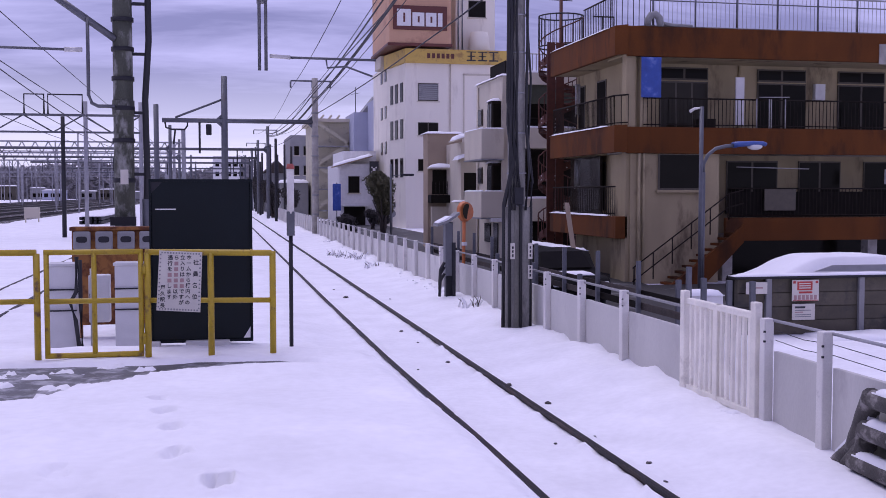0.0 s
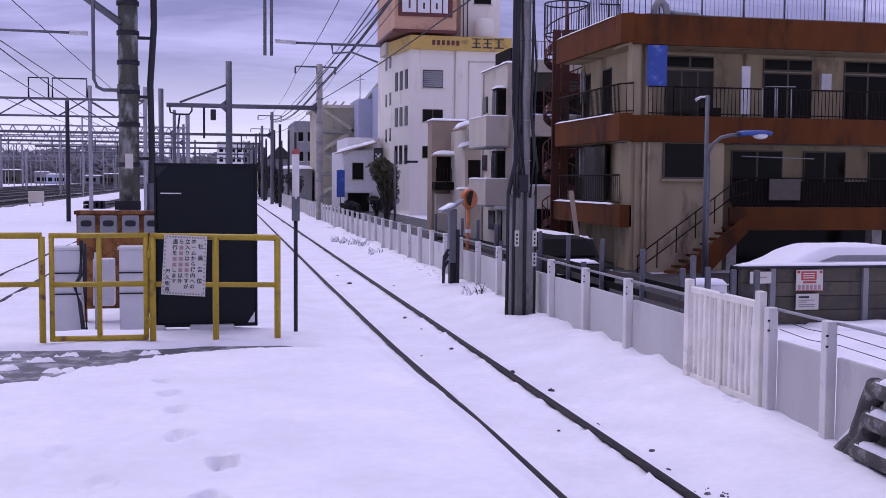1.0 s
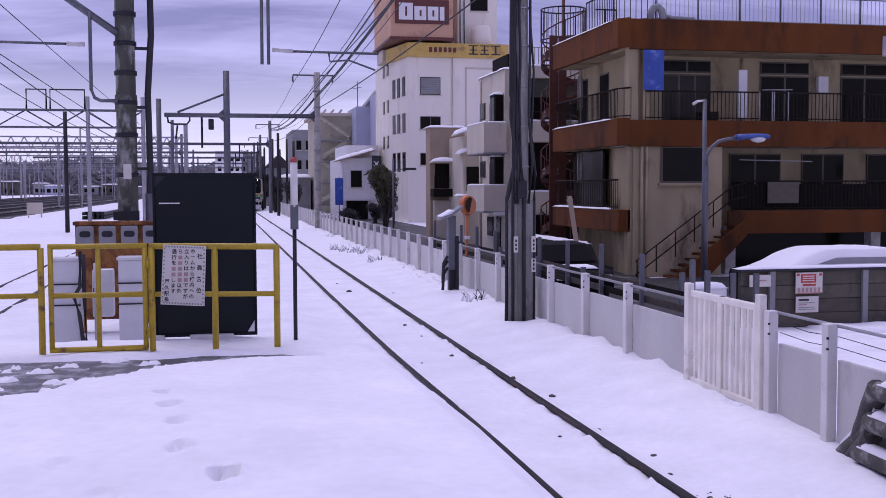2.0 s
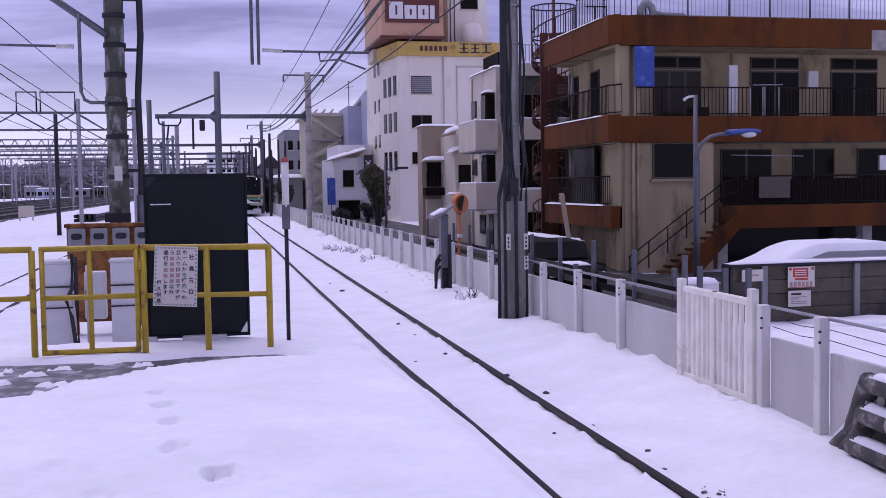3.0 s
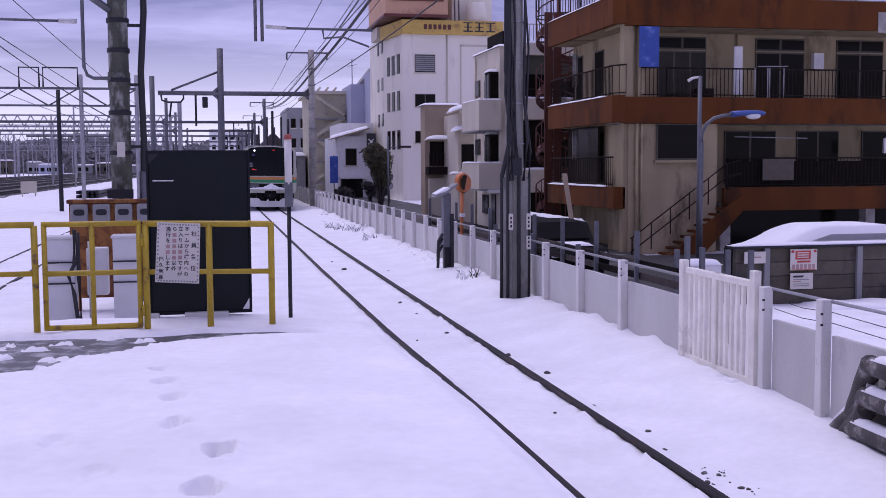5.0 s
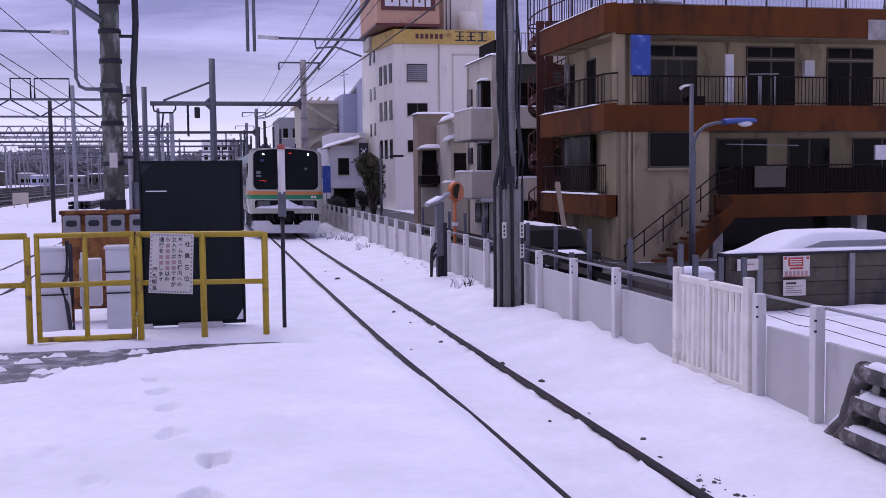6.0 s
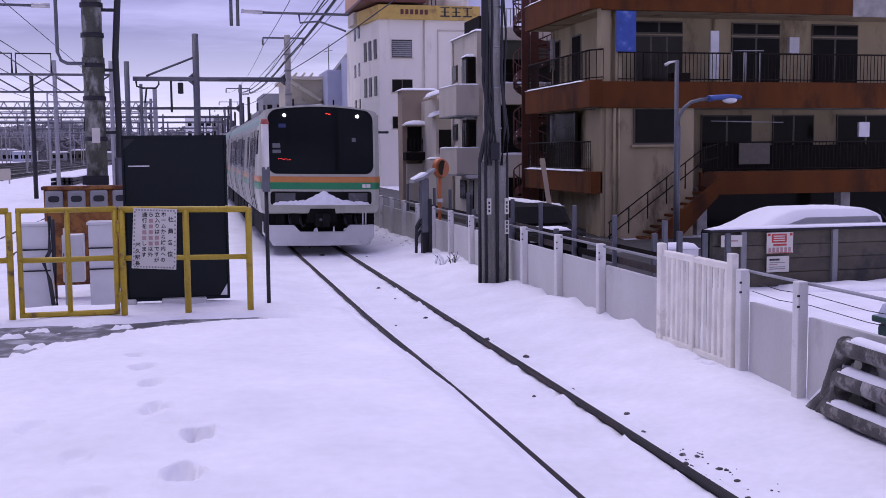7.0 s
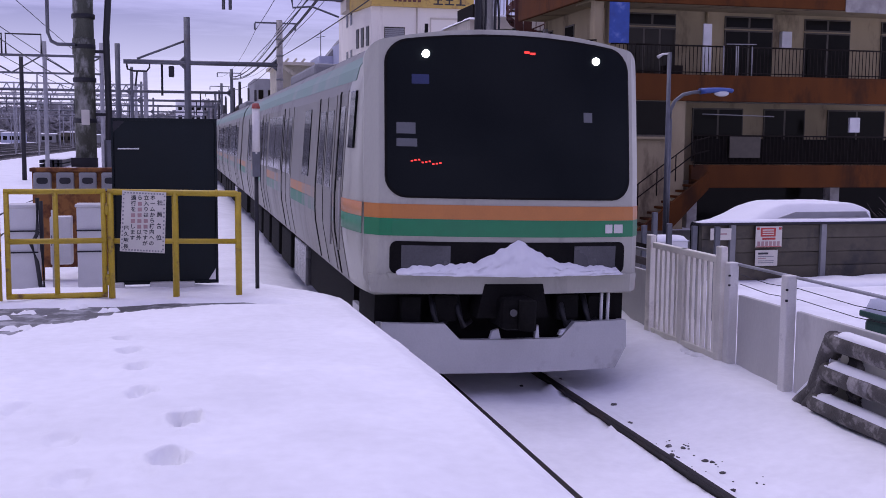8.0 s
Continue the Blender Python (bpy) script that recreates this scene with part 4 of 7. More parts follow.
    # pale drying poles at the far end of the side balconies, a box on the front balcony
    for i in range(4):
        for z0, z1 in ((5.15, 6.34), (2.55, 3.6)):
            part("drying_pole", rod((12.72 + 0.07 * i, 37.2 + 0.05 * i, z0 + 0.1 * (i % 2)), (12.72 + 0.07 * i, 37.2 + 0.05 * i, z1), 0.022, 6), RAIL_LIGHT, b)
    part("balcony_box", box(15.35, BY + 0.5, 4.5, 15.95, BY + 0.9, 4.82, 0.01), RAILING, b)
    part("drain_pipe", rod((17.42, wall_y - 0.06, 4.5), (17.42, wall_y - 0.06, 6.72), 0.05, 8), BEIGE, b)
    part("side_post", rod((12.95, BY + 1.2, 1.66), (12.95, BY + 1.2, 3.7), 0.045, 8), BEIGE, b)
    # blue sheet, meter boxes, small white frames
    part("sheet", box(13.16, BY + 0.02, 5.43, 13.83, BY + 0.045, 6.70, 0.004), BLUE, b, "blue sheet hung over the balcony")
    part("hatch", box(16.72, BY + 0.64, 4.62, 17.02, BY + 0.7, 6.2, 0.004), WHITE, b, "white narrow door panel")
    part("meter_box", box(20.20, wall_y - 0.2, 5.60, 20.58, wall_y - 0.01, 6.15, 0.01), WHITE, b, "white meter box")
    part("meter_box", box(22.0, BY + 0.2, 2.7, 22.4, BY + 0.3, 3.2, 0.01), WHITE, b, "white meter box")
    for x0 in (17.15, 17.60, 17.67, 18.17):
        part("rack_bar", rod((x0, fy - 0.03, 4.5), (x0, fy - 0.03, 5.45), 0.025, 6), RAIL_LIGHT, b)
    part("rack_bar", rod((17.25, fy - 0.03, 5.50), (18.31, fy - 0.03, 5.52), 0.02, 6), RAIL_LIGHT, b)
    part("washing", box(17.44, BY - 0.02, 1.83, 18.56, BY + 0.03, 2.53, 0.01), FRAME, b, "pale cloth hung over the railing")
    part("laundry_pole", rod((16.6, BY + 0.3, 3.25), (19.2, BY + 0.3, 3.2), 0.02, 6), RAIL_LIGHT, b)
    # stair rising along the front
    st = part("stair", prism(bmesh.new(), [(13.77, BY - 0.95, STREET), (14.9, BY - 0.95, STREET), (16.25, BY - 0.95, 0.85), (16.25, BY - 0.95, 1.42), (16.18, BY - 0.95, 1.32)], (0, 0.14, 0)), BROWN, b, "brown concrete stair flank")
    for i in range(10):
        x = 13.86 + 0.245 * i
        part("tread", box(x, BY - 0.8, STREET + 0.175 * i, x + 0.245, BY + 0.02, STREET + 0.175 * (i + 1) - 0.10), BROWN, st)
    for z in (0.0, -0.42):
        part("stair_rail", tube(bmesh.new(), [(12.55, BY - 0.9, 0.08 + z), (15.75, BY - 0.9, 2.38 + z), (16.25, BY - 0.9, 2.5 + z)], 0.02, 6), RAILING, b)
    for i in range(6):
        x = 12.6 + 0.63 * i
        part("stair_post", rod((x, BY - 0.9, max(STREET, -0.75 + 0.72 * (x - 12.55))), (x, BY - 0.9, 0.08 + 0.72 * (x - 12.55)), 0.022, 6), RAILING, b)
    part("roof_tank", box(24.1, BY + 1.0, 7.6, 26, BY + 3, 8.3), CONC, b)
    part("edge_board", box(21.5, BY - 0.03, 6.66, 23.2, BY - 0.004, 7.32), CONC, b, "grey patch board")


build_brown_block()


def build_spiral():
    cx, cy, r = 13.36, 40.9, 0.88
    s = thing("spiral_stair", (cx, cy, STREET), "red-brown steel spiral stair beside the apartment block", "spiral stair")
    part("column", rod((cx, cy, STREET), (cx, cy, 10.6), 0.07, 8), SPIRAL, s)
    n = 56
    for i in range(n):
        a = 2 * math.pi * i / 14
        z = STREET + 0.16 * i
        bm = bmesh.new()
        prism(bm, [(cx, cy, z)] + [(cx + r * math.cos(a + d), cy + r * math.sin(a + d), z) for d in (-0.26, 0, 0.26)], (0, 0, 0.04))
        t = part("tread", bm, SPIRAL, s)
        part("baluster", rod((cx + r * math.cos(a), cy + r * math.sin(a), z), (cx + r * math.cos(a), cy + r * math.sin(a), z + 1.0), 0.018, 5), SPIRAL, t)
        if 20 < i and i % 14 in (7, 8, 9, 10):
            part("tread_snow", prism(bmesh.new(), [(cx + 0.2 * math.cos(a), cy + 0.2 * math.sin(a), z + 0.042)] + [(cx + r * 0.98 * math.cos(a + d), cy + r * 0.98 * math.sin(a + d), z + 0.042) for d in (-0.24, 0, 0.24)], (0, 0, 0.04)), SNOW_CAP, t)
    part("handrail", tube(bmesh.new(), [(cx + r * math.cos(2 * math.pi * i / 14), cy + r * math.sin(2 * math.pi * i / 14), STREET + 1.0 + 0.16 * i) for i in range(n)], 0.028, 6), SPIRAL, s)
    bm = bmesh.new()
    rings = []
    for i in range(n):
        c, d, z = math.cos(2 * math.pi * i / 14), math.sin(2 * math.pi * i / 14), STREET + 0.16 * i
        rings.append([bm.verts.new((cx + q * c, cy + q * d, z + h)) for q, h in ((r, -0.12), (r, 0.2), (r - 0.04, 0.2), (r - 0.04, -0.12))])
    for u, v in zip(rings, rings[1:]):
        for k in range(4):
            bm.faces.new((u[k], u[(k + 1) % 4], v[(k + 1) % 4], v[k]))
    bm.faces.new(rings[0]), bm.faces.new(rings[-1][::-1])
    bmesh.ops.recalc_face_normals(bm, faces=bm.faces)
    part("stringer", bm, SPIRAL, s)
    for z in (8.15, 9.35):
        part("top_ring", tube(bmesh.new(), [(cx + r * math.cos(2 * math.pi * i / 20), cy + r * math.sin(2 * math.pi * i / 20), z) for i in range(21)], 0.03, 6), DARK, s)
    for i in range(24):
        a = 2 * math.pi * i / 24
        part("cage_bar", rod((cx + r * math.cos(a), cy + r * math.sin(a), 8.15), (cx + r * math.cos(a), cy + r * math.sin(a), 9.35), 0.016, 5), DARK, s)
    for z, w in ((10.0, 0.5), (10.3, 0.35)):
        part("aerial_bar", rod((cx - w, cy, z), (cx + w, cy + 0.1, z), 0.02, 5), DARK, s)
    for x in (-0.86, -0.50):
        part("support", box(cx + x, cy - 0.98, STREET, cx + x + 0.32, cy - 0.92, 8.2), SPIRAL, s)
    for x in (1.3, 1.75):
        part("roof_gate_bar", rod((cx + x, cy - 1.2, 7.6), (cx + x, cy - 1.2, 9.2), 0.03, 6), DARK, s)
    part("roof_gate_bar", rod((cx + 0.9, cy - 1.2, 9.2), (cx + 1.75, cy - 1.2, 9.2), 0.03, 6), DARK, s)


build_spiral()


# ---- buildings farther along the line ----
def front_window(b, x0, x1, z0, z1, y, panes=2, bars=0):
    w = part("window", box(x0, y - 0.02, z0, x1, y + 0.06, z1), FRAME, b)
    for i in range(panes):
        a, c = x0 + (x1 - x0) * i / panes, x0 + (x1 - x0) * (i + 1) / panes
        part("pane", box(a + 0.05, y - 0.035, z0 + 0.06, c - 0.05, y - 0.022, z1 - 0.06), GLASS_DARK, w)
    for i in range(bars):
        z = z0 + (z1 - z0) * (i + 1) / (bars + 1)
        part("louvre", box(x0 + 0.05, y - 0.06, z - 0.065, x1 - 0.05, y - 0.038, z + 0.065), GREYW, w)
    part("sill", box(x0 - 0.1, y - 0.09, z0 - 0.1, x1 + 0.1, y + 0.02, z0 - 0.002), CREAM, w)
    return w


def side_window(b, p, q, z0, z1, depth=0.04):
    """A window between two plan points of a slanting wall."""
    p, q = Vector((*p, 0)), Vector((*q, 0))
    d = (q - p).normalized()
    nrm = Vector((-d.y, d.x, 0))
    if nrm.x > 0:
        nrm = -nrm
    bm = bmesh.new()
    prism(bm, [p + nrm * depth + Vector((0, 0, z0)), q + nrm * depth + Vector((0, 0, z0)), q + nrm * depth + Vector((0, 0, z1)), p + nrm * depth + Vector((0, 0, z1))], -nrm * depth * 2)
    w = part("window", bm, FRAME, b)
    bm = bmesh.new()
    a, c, e = p + d * 0.06, q - d * 0.06, nrm * (depth + 0.012)
    prism(bm, [a + e + Vector((0, 0, z0 + 0.06)), c + e + Vector((0, 0, z0 + 0.06)), c + e + Vector((0, 0, z1 - 0.06)), a + e + Vector((0, 0, z1 - 0.06))], -nrm * 0.01)
    part("pane", bm, GLASS_DARK, w)


def build_white_tower():
    Y = 87.0
    b = thing("office_building", (18, Y, STREET), "tall white office building with an orange rooftop sign box", "office building")
    plan = [(15.15, Y), (24.5, Y), (24.5, 101), (14.54, 101), (14.54, 92)]
    part("wall", prism(bmesh.new(), [(x, y, STREET) for x, y in plan], (0, 0, 13.1 - STREET)), PLASTER, b)
    part("parapet", prism(bmesh.new(), [(x + (0.05 if x > 20 else -0.05), y - (0.05 if y < 95 else -0.05), 13.1) for x, y in plan], (0, 0, 0.35)), PLASTER, b)
    sign = [(15.1, Y - 0.35), (23.6, Y - 0.35), (23.6, Y - 0.1), (15.2, Y - 0.1), (14.4, 92.0), (14.15, 92.0)]
    part("sign_band", prism(bmesh.new(), [(x, y, 13.0) for x, y in sign], (0, 0, 1.15)), SIGN_YELLOW, b, "faded yellow sign band")
    for i in range(6):
        x = 16.9 + 0.4 * i
        part("sign_mark", box(x, Y - 0.37, 13.4, x + 0.26, Y - 0.352, 13.8), SIGN_BROWN, b, "faded mark")
    for i in range(3):
        x = 20.2 + 0.95 * i
        part("sign_mark", box(x, Y - 0.37, 13.25, x + 0.8, Y - 0.352, 13.36), INK, b, "black mark")
        part("sign_mark", box(x, Y - 0.37, 13.95, x + 0.8, Y - 0.352, 14.03), INK, b, "black mark")
        part("sign_mark", box(x + 0.32, Y - 0.37, 13.36, x + 0.46, Y - 0.352, 13.95), INK, b, "black mark")
        if i < 2:
            part("sign_mark", box(x + 0.08, Y - 0.37, 13.6, x + 0.72, Y - 0.352, 13.68), INK, b, "black mark")
    front_window(b, 16.2, 17.9, 9.95, 11.4, Y - 0.01, 1, 8)
    front_window(b, 16.2, 17.9, 7.15, 8.2, Y - 0.01, 2)
    front_window(b, 16.2, 17.9, 4.2, 5.2, Y - 0.01, 2)
    part("drain_pipe", rod((18.9, Y - 0.08, STREET), (18.9, Y - 0.08, 13.0), 0.06, 6), CREAM, b)
    part("recess_frame", box(20.0, Y - 0.06, STREET, 20.1, Y - 0.002, 12.2), CREAM, b)
    part("recess_frame", box(20.0, Y - 0.06, 12.1, 23.5, Y - 0.002, 12.25), CREAM, b)
    # windows of the slanting corner and of the track side
    for z0 in (9.9, 6.9, 3.7):
        for u in (0.12, 0.42, 0.70):
            p = (15.15 - 0.61 * u, Y + 5 * u)
            q = (15.15 - 0.61 * (u + 0.16), Y + 5 * (u + 0.16))
            side_window(b, p, q, z0, z0 + 1.6)
    for z0 in (12.1, 8.9, 5.8):
        for y in (93.0, 95.3):
            side_window(b, (14.54, y), (14.54, y + 0.9), z0, z0 + 1.1)
    part("signboard_top", prism(bmesh.new(), [(15.2, Y + 0.6, 13.4), (24, Y + 0.6, 13.4), (24, 100, 13.4), (14.9, 100, 13.4), (14.9, 92, 13.4)], (0, 0, 0.08)), SNOW_CAP, b)
    # sign box
    part("sign_box", box(13.75, Y - 0.6, 14.55, 18.85, Y + 9, 21.5, 0.03), ORANGE_TAN, b, "orange-tan rooftop sign box")
    part("sign_box_ledge", box(13.6, Y - 0.7, 14.32, 18.95, Y + 9.1, 14.55, 0.03), SIGN_BROWN, b)
    part("sign_box_base", box(13.9, Y + 5.2, 13.2, 18.6, Y + 8.6, 14.2), CREAM, b)
    part("sign_box_base", box(15.4, Y + 0.2, 13.2, 18.6, Y + 5.2, 14.2), CREAM, b)
    part("sign_panel", box(14.05, Y - 0.7, 15.6, 18.5, Y - 0.602, 17.55, 0.02), SIGN_BROWN, b, "dark brown sign panel")
    # four pale block shapes on the panel
    yy = Y - 0.74
    for i, (x0, x1, z0, z1) in enumerate(((14.35, 15.5, 15.9, 17.25), (15.62, 16.6, 15.9, 17.0), (16.72, 17.6, 15.9, 17.0), (17.72, 18.1, 15.9, 17.0))):
        part("sign_shape", box(x0, yy, z0, x1, yy + 0.036, z1, 0.012), WHITE, b, "pale block shape")
        if i < 3:
            part("sign_shape", box((x0 + x1) / 2 - 0.06, yy - 0.004, z0 + 0.3, (x0 + x1) / 2 + 0.1, yy - 0.001, z1 - 0.3), SIGN_BROWN, b)
    # rooftop tank tower behind
    part("stair_tower", box(19.8, Y + 2, 13.4, 23.2, Y + 6, 19.6), PLASTER, b)
    front_window(b, 20.9, 22.4, 17.2, 18.6, Y + 1.98, 1)
    part("tank", tube(bmesh.new(), [(21.6, Y + 1.0, 13.4), (21.6, Y + 1.0, 15.3), (21.6, Y + 1.0, 15.8)], 0.95, 16, 0.7), PLASTER, b)
    part("ladder", rod((20.0, Y + 1.9, 14.0), (20.0, Y + 1.9, 20.5), 0.05, 6), STEEL, b)
    part("ladder", rod((20.35, Y + 1.9, 14.0), (20.35, Y + 1.9, 20.5), 0.05, 6), STEEL, b)


build_white_tower()


def build_balcony_house():
    b = thing("balcony_house", (13, 45, STREET), "cream three-storey house with box balconies and snowy ledges", "house")
    part("wall", box(12.0, 44.7, STREET, 17.5, 49.4, 7.42), CREAM, b)
    part("parapet_snow", mound(11.9, 12.4, 44.6, 49.5, 7.42, 0.11, 5, 24, 2.0, 0.12), SNOW_CAP, b)
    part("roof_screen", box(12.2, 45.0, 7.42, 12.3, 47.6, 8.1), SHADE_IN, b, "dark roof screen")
    part("drain_pipe", rod((11.95, 48.9, STREET), (11.95, 48.9, 7.3), 0.05, 6), CREAM, b)
    # balconies and bay windows on the side towards the track
    for z0, z1 in ((3.86, 5.14), (1.35, 2.48)):
        part("balcony", box(11.0, 44.4, z0, 12.0, 47.6, z1, 0.02), CREAM, b)
        part("balcony_slab", box(10.97, 44.36, z0 - 0.06, 12.0, 47.64, z0 - 0.004), GREYW, b)
        part("balcony_snow", mound(10.98, 11.14, 44.4, 47.6, z1, 0.06, 4, 20, z0, 0.06), SNOW_CAP, b)
        part("balcony_snow", mound(11.14, 12.0, 44.4, 44.56, z1, 0.05, 10, 4, z0 + 3, 0.06), SNOW_CAP, b)
        bay = part("bay_window", box(11.6, 44.9, z1 - 0.08, 12.0, 45.7, z1 + 1.22, 0.015), RAILING, b, "dark bay window")
        for y in (45.0, 45.37):
            part("pane", box(11.585, y, z1 + 0.05, 11.598, y + 0.3, z1 + 1.1), GLASS_DARK, bay)
        part("pane", box(11.66, 44.885, z1 + 0.05, 11.95, 44.898, z1 + 1.1), GLASS_DARK, bay)
        part("snow", mound(11.52, 12.0, 44.82, 45.78, z1 + 1.22, 0.13, 6, 8, z0, 0.15), SNOW_CAP, bay)
        w = part("window", box(11.94, 48.1, z1 + 0.35, 12.02, 49.0, z1 + 1.1), FRAME, b)
        part("pane", box(11.925, 48.16, z1 + 0.4, 11.938, 48.94, z1 + 1.05), GLASS_DARK, w)
        w = part("balcony_door", box(11.95, 46.2, z1 - 0.9, 12.02, 47.2, z1 + 1.0), FRAME, b)
        part("pane", box(11.935, 46.26, z1 - 0.8, 11.948, 47.14, z1 + 0.95), GLASS_DARK, w)
    # stacked balconies on the street front
    part("roof_wall", box(12.3, 43.6, 6.95, 17.5, 44.7, 7.46, 0.02), CREAM, b)
    part("front_balcony", box(12.3, 43.6, 4.29, 17.5, 44.7, 5.16, 0.02), CREAM, b)
    part("front_balcony", box(12.3, 43.6, 1.23, 17.5, 44.7, 2.18, 0.02), CREAM, b)
    for z in (7.46, 5.16, 2.18):
        part("ledge_snow", mound(12.3, 17.5, 43.6, 43.8, z, 0.08, 30, 4, z, 0.08), SNOW_CAP, b)
    # near-black plates stand in for the shade inside the front openings
    for z0, z1 in ((5.2, 6.94), (2.2, 4.28)):
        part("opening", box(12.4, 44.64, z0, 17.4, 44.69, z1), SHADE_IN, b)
        part("opening_post", box(12.62, 44.2, z0, 12.70, 44.3, z1), CREAM, b)
        part("balcony_rail", rod((12.3, 43.7, z0 + 0.35), (17.4, 43.7, z0 + 0.35), 0.02, 6), RAILING, b)
    part("blind", box(12.4, 43.7, 6.16, 17.4, 43.74, 6.94), BLIND, b, "dark green blind")
    for i in range(26):
        x = 12.35 + 0.17 * i
        part("roof_baluster", box(x, 43.75, 7.5, x + 0.03, 43.78, 8.25), RAIL_LIGHT, b)
    part("roof_handrail", rod((12.3, 43.77, 8.25), (16.8, 43.77, 8.25), 0.025, 6), RAIL_LIGHT, b)
    # street level: near-black plate for the shaded shop opening, then door and window
    part("shop_shade_plate", box(12.75, 44.64, STREET, 16.5, 44.69, 1.18), SHADE_IN, b)
    part("awning", box(11.4, 44.2, 1.18, 12.1, 44.7, 1.33, 0.01), WHITE, b, "small white awning")
    part("door", box(11.95, 45.3, STREET, 11.99, 46.0, 1.1), GLASS_DARK, b)
    part("window", box(11.94, 46.6, 0.2, 11.99, 47.6, 1.05), GLASS_DARK, b)


build_balcony_house()


def build_small_houses():
    Y = 55.0
    b = thing("narrow_house", (11.6, Y, STREET), "narrow tan house with snow-capped awnings", "house")
    part("wall", box(10.75, Y, STREET, 12.6, 56.2, 5.5), TAN, b)
    part("roof_snow", mound(10.6, 12.7, Y - 0.1, 56.3, 5.5, 0.14, 10, 12), SNOW_CAP, b)
    part("balcony", box(10.75, Y - 0.9, 1.9, 12.3, Y - 0.01, 2.3, 0.02), SHADE_IN, b)
    part("window", box(11.0, Y - 0.05, 2.35, 12.0, Y - 0.005, 3.6), GLASS_DARK, b)
    part("awning", box(10.7, Y - 0.9, 3.65, 12.3, Y - 0.02, 3.72), CREAM, b)
    part("awning_snow", mound(10.7, 12.3, Y - 0.95, Y - 0.01, 3.72, 0.22, 10, 6, 4.0), SNOW_CAP, b)
    for i in range(8):
        part("baluster", box(10.8 + 0.2 * i, Y - 0.88, 2.3, 10.83 + 0.2 * i, Y - 0.85, 3.0), RAILING, b)
    part("lower_wall", box(10.9, Y - 0.35, STREET, 12.5, Y - 0.01, 1.7), CREAM, b)
    c = thing("stepped_house", (12.4, 52, STREET), "small cream house with two snowy awnings", "house")
    part("wall", box(11.75, 51.6, STREET, 12.8, 55, 4.9), CREAM, c)
    for z, x0 in ((4.9, 11.3), (3.95, 11.45)):
        part("awning", prism(bmesh.new(), [(x0, 51, z), (12.4, 51, z + 0.35), (12.4, 51, z + 0.42), (x0, 51, z + 0.07)], (0, 1.4, 0)), CREAM, c)
        bm = mound(x0, 12.4, 50.95, 52.4, 0, 0.2, 8, 6, z)
        for v in bm.verts:
            v.co.z += z + 0.07 + 0.35 * (v.co.x - x0) / (12.4 - x0)
        part("awning_snow", bm, SNOW_CAP, c)
    part("canopy", box(11.3, 51, 1.9, 12.4, 52.0, 1.97), CREAM, c)
    part("canopy_snow", mound(11.3, 12.4, 51, 52, 1.97, 0.12, 6, 6, 2.2), SNOW_CAP, c)
    part("window", box(11.9, 51.55, 2.2, 12.6, 51.595, 3.4), GLASS_DARK, c)

    d = thing("low_house", (12, 95, STREET), "low pale house with a snow-laden roof", "house")
    part("wall", box(10.7, 95, STREET, 13.9, 106, 5.0), WHITE, d)
    part("upper_wall", box(11.2, 97, 5.0, 14.2, 106, 6.2), WHITE, d)
    bm = mound(10.1, 13.5, 94.4, 97, 0, 0.3, 12, 8, 1.0)
    for v in bm.verts:
        v.co.z += 4.75 + 0.28 * (v.co.x - 10.1)
    part("roof_snow", bm, SNOW_CAP, d)
    part("eave", prism(bmesh.new(), [(10.1, 94.4, 4.65), (13.5, 94.4, 5.6), (13.5, 94.4, 5.72), (10.1, 94.4, 4.77)], (0, 2.6, 0)), TAN, d)
    front_window(d, 11.4, 12.4, 2.4, 3.9, 94.98, 1)
    part("canopy", box(10.9, 94.2, 1.25, 13.2, 94.99, 1.4), WHITE, d)
    part("shopfront", box(11.0, 94.9, STREET, 12.9, 94.985, 1.2), GLASS_DARK, d)
    part("sign", box(13.2, 94.2, 2.8, 14.0, 94.3, 5.2), INK, d, "dark upright sign")
    for i in range(4):
        part("sign_mark", box(13.35 + 0.12 * i, 94.18, 4.6 - 0.12 * i, 13.47 + 0.12 * i, 94.198, 4.72 - 0.12 * i), WHITE, d)
        part("sign_mark", box(13.35 + 0.12 * i, 94.18, 4.24 + 0.12 * i, 13.47 + 0.12 * i, 94.195, 4.36 + 0.12 * i), WHITE, d)
    part("sign_patch", box(13.3, 94.18, 2.9, 13.9, 94.198, 4.0), SPIRAL, d)
    n = thing("banner", (10.05, 92, STREET), "tall blue banner standing on a pole by the street", "banner")
    part("cloth", box(9.7, 92.0, 0.9, 10.4, 92.08, 3.2, 0.02), BLUE, n)
    part("pole", rod((10.05, 92.1, STREET - 0.05), (10.05, 92.1, 3.3), 0.04, 8), STEEL, n)

    e = thing("stair_block", (13, 120, STREET), "olive-grey apartment block with zigzag outside stair", "apartment block")
    part("wall", box(10.9, 121.5, STREET, 15.0, 135, 10.4), OLIVE, e)
    part("roof_slab", box(10.4, 121.0, 10.4, 15.3, 135, 10.75), CREAM, e)
    zs = [(0.5, 10.9, 14.6), (2.9, 14.6, 10.9), (5.3, 10.9, 14.6), (7.7, 14.6, 10.9)]
    for z, xa, xb in zs:
        part("stair_flight", prism(bmesh.new(), [(xa, 120.6, z), (xb, 120.6, z + 2.4), (xb, 120.6, z + 2.85), (xa, 120.6, z + 0.45)], (0, 0.3, 0)), OLIVE, e)
        part("landing", box(min(xa, xb), 120.5, z - 0.15, max(xa, xb), 121.6, z), GREYW, e)
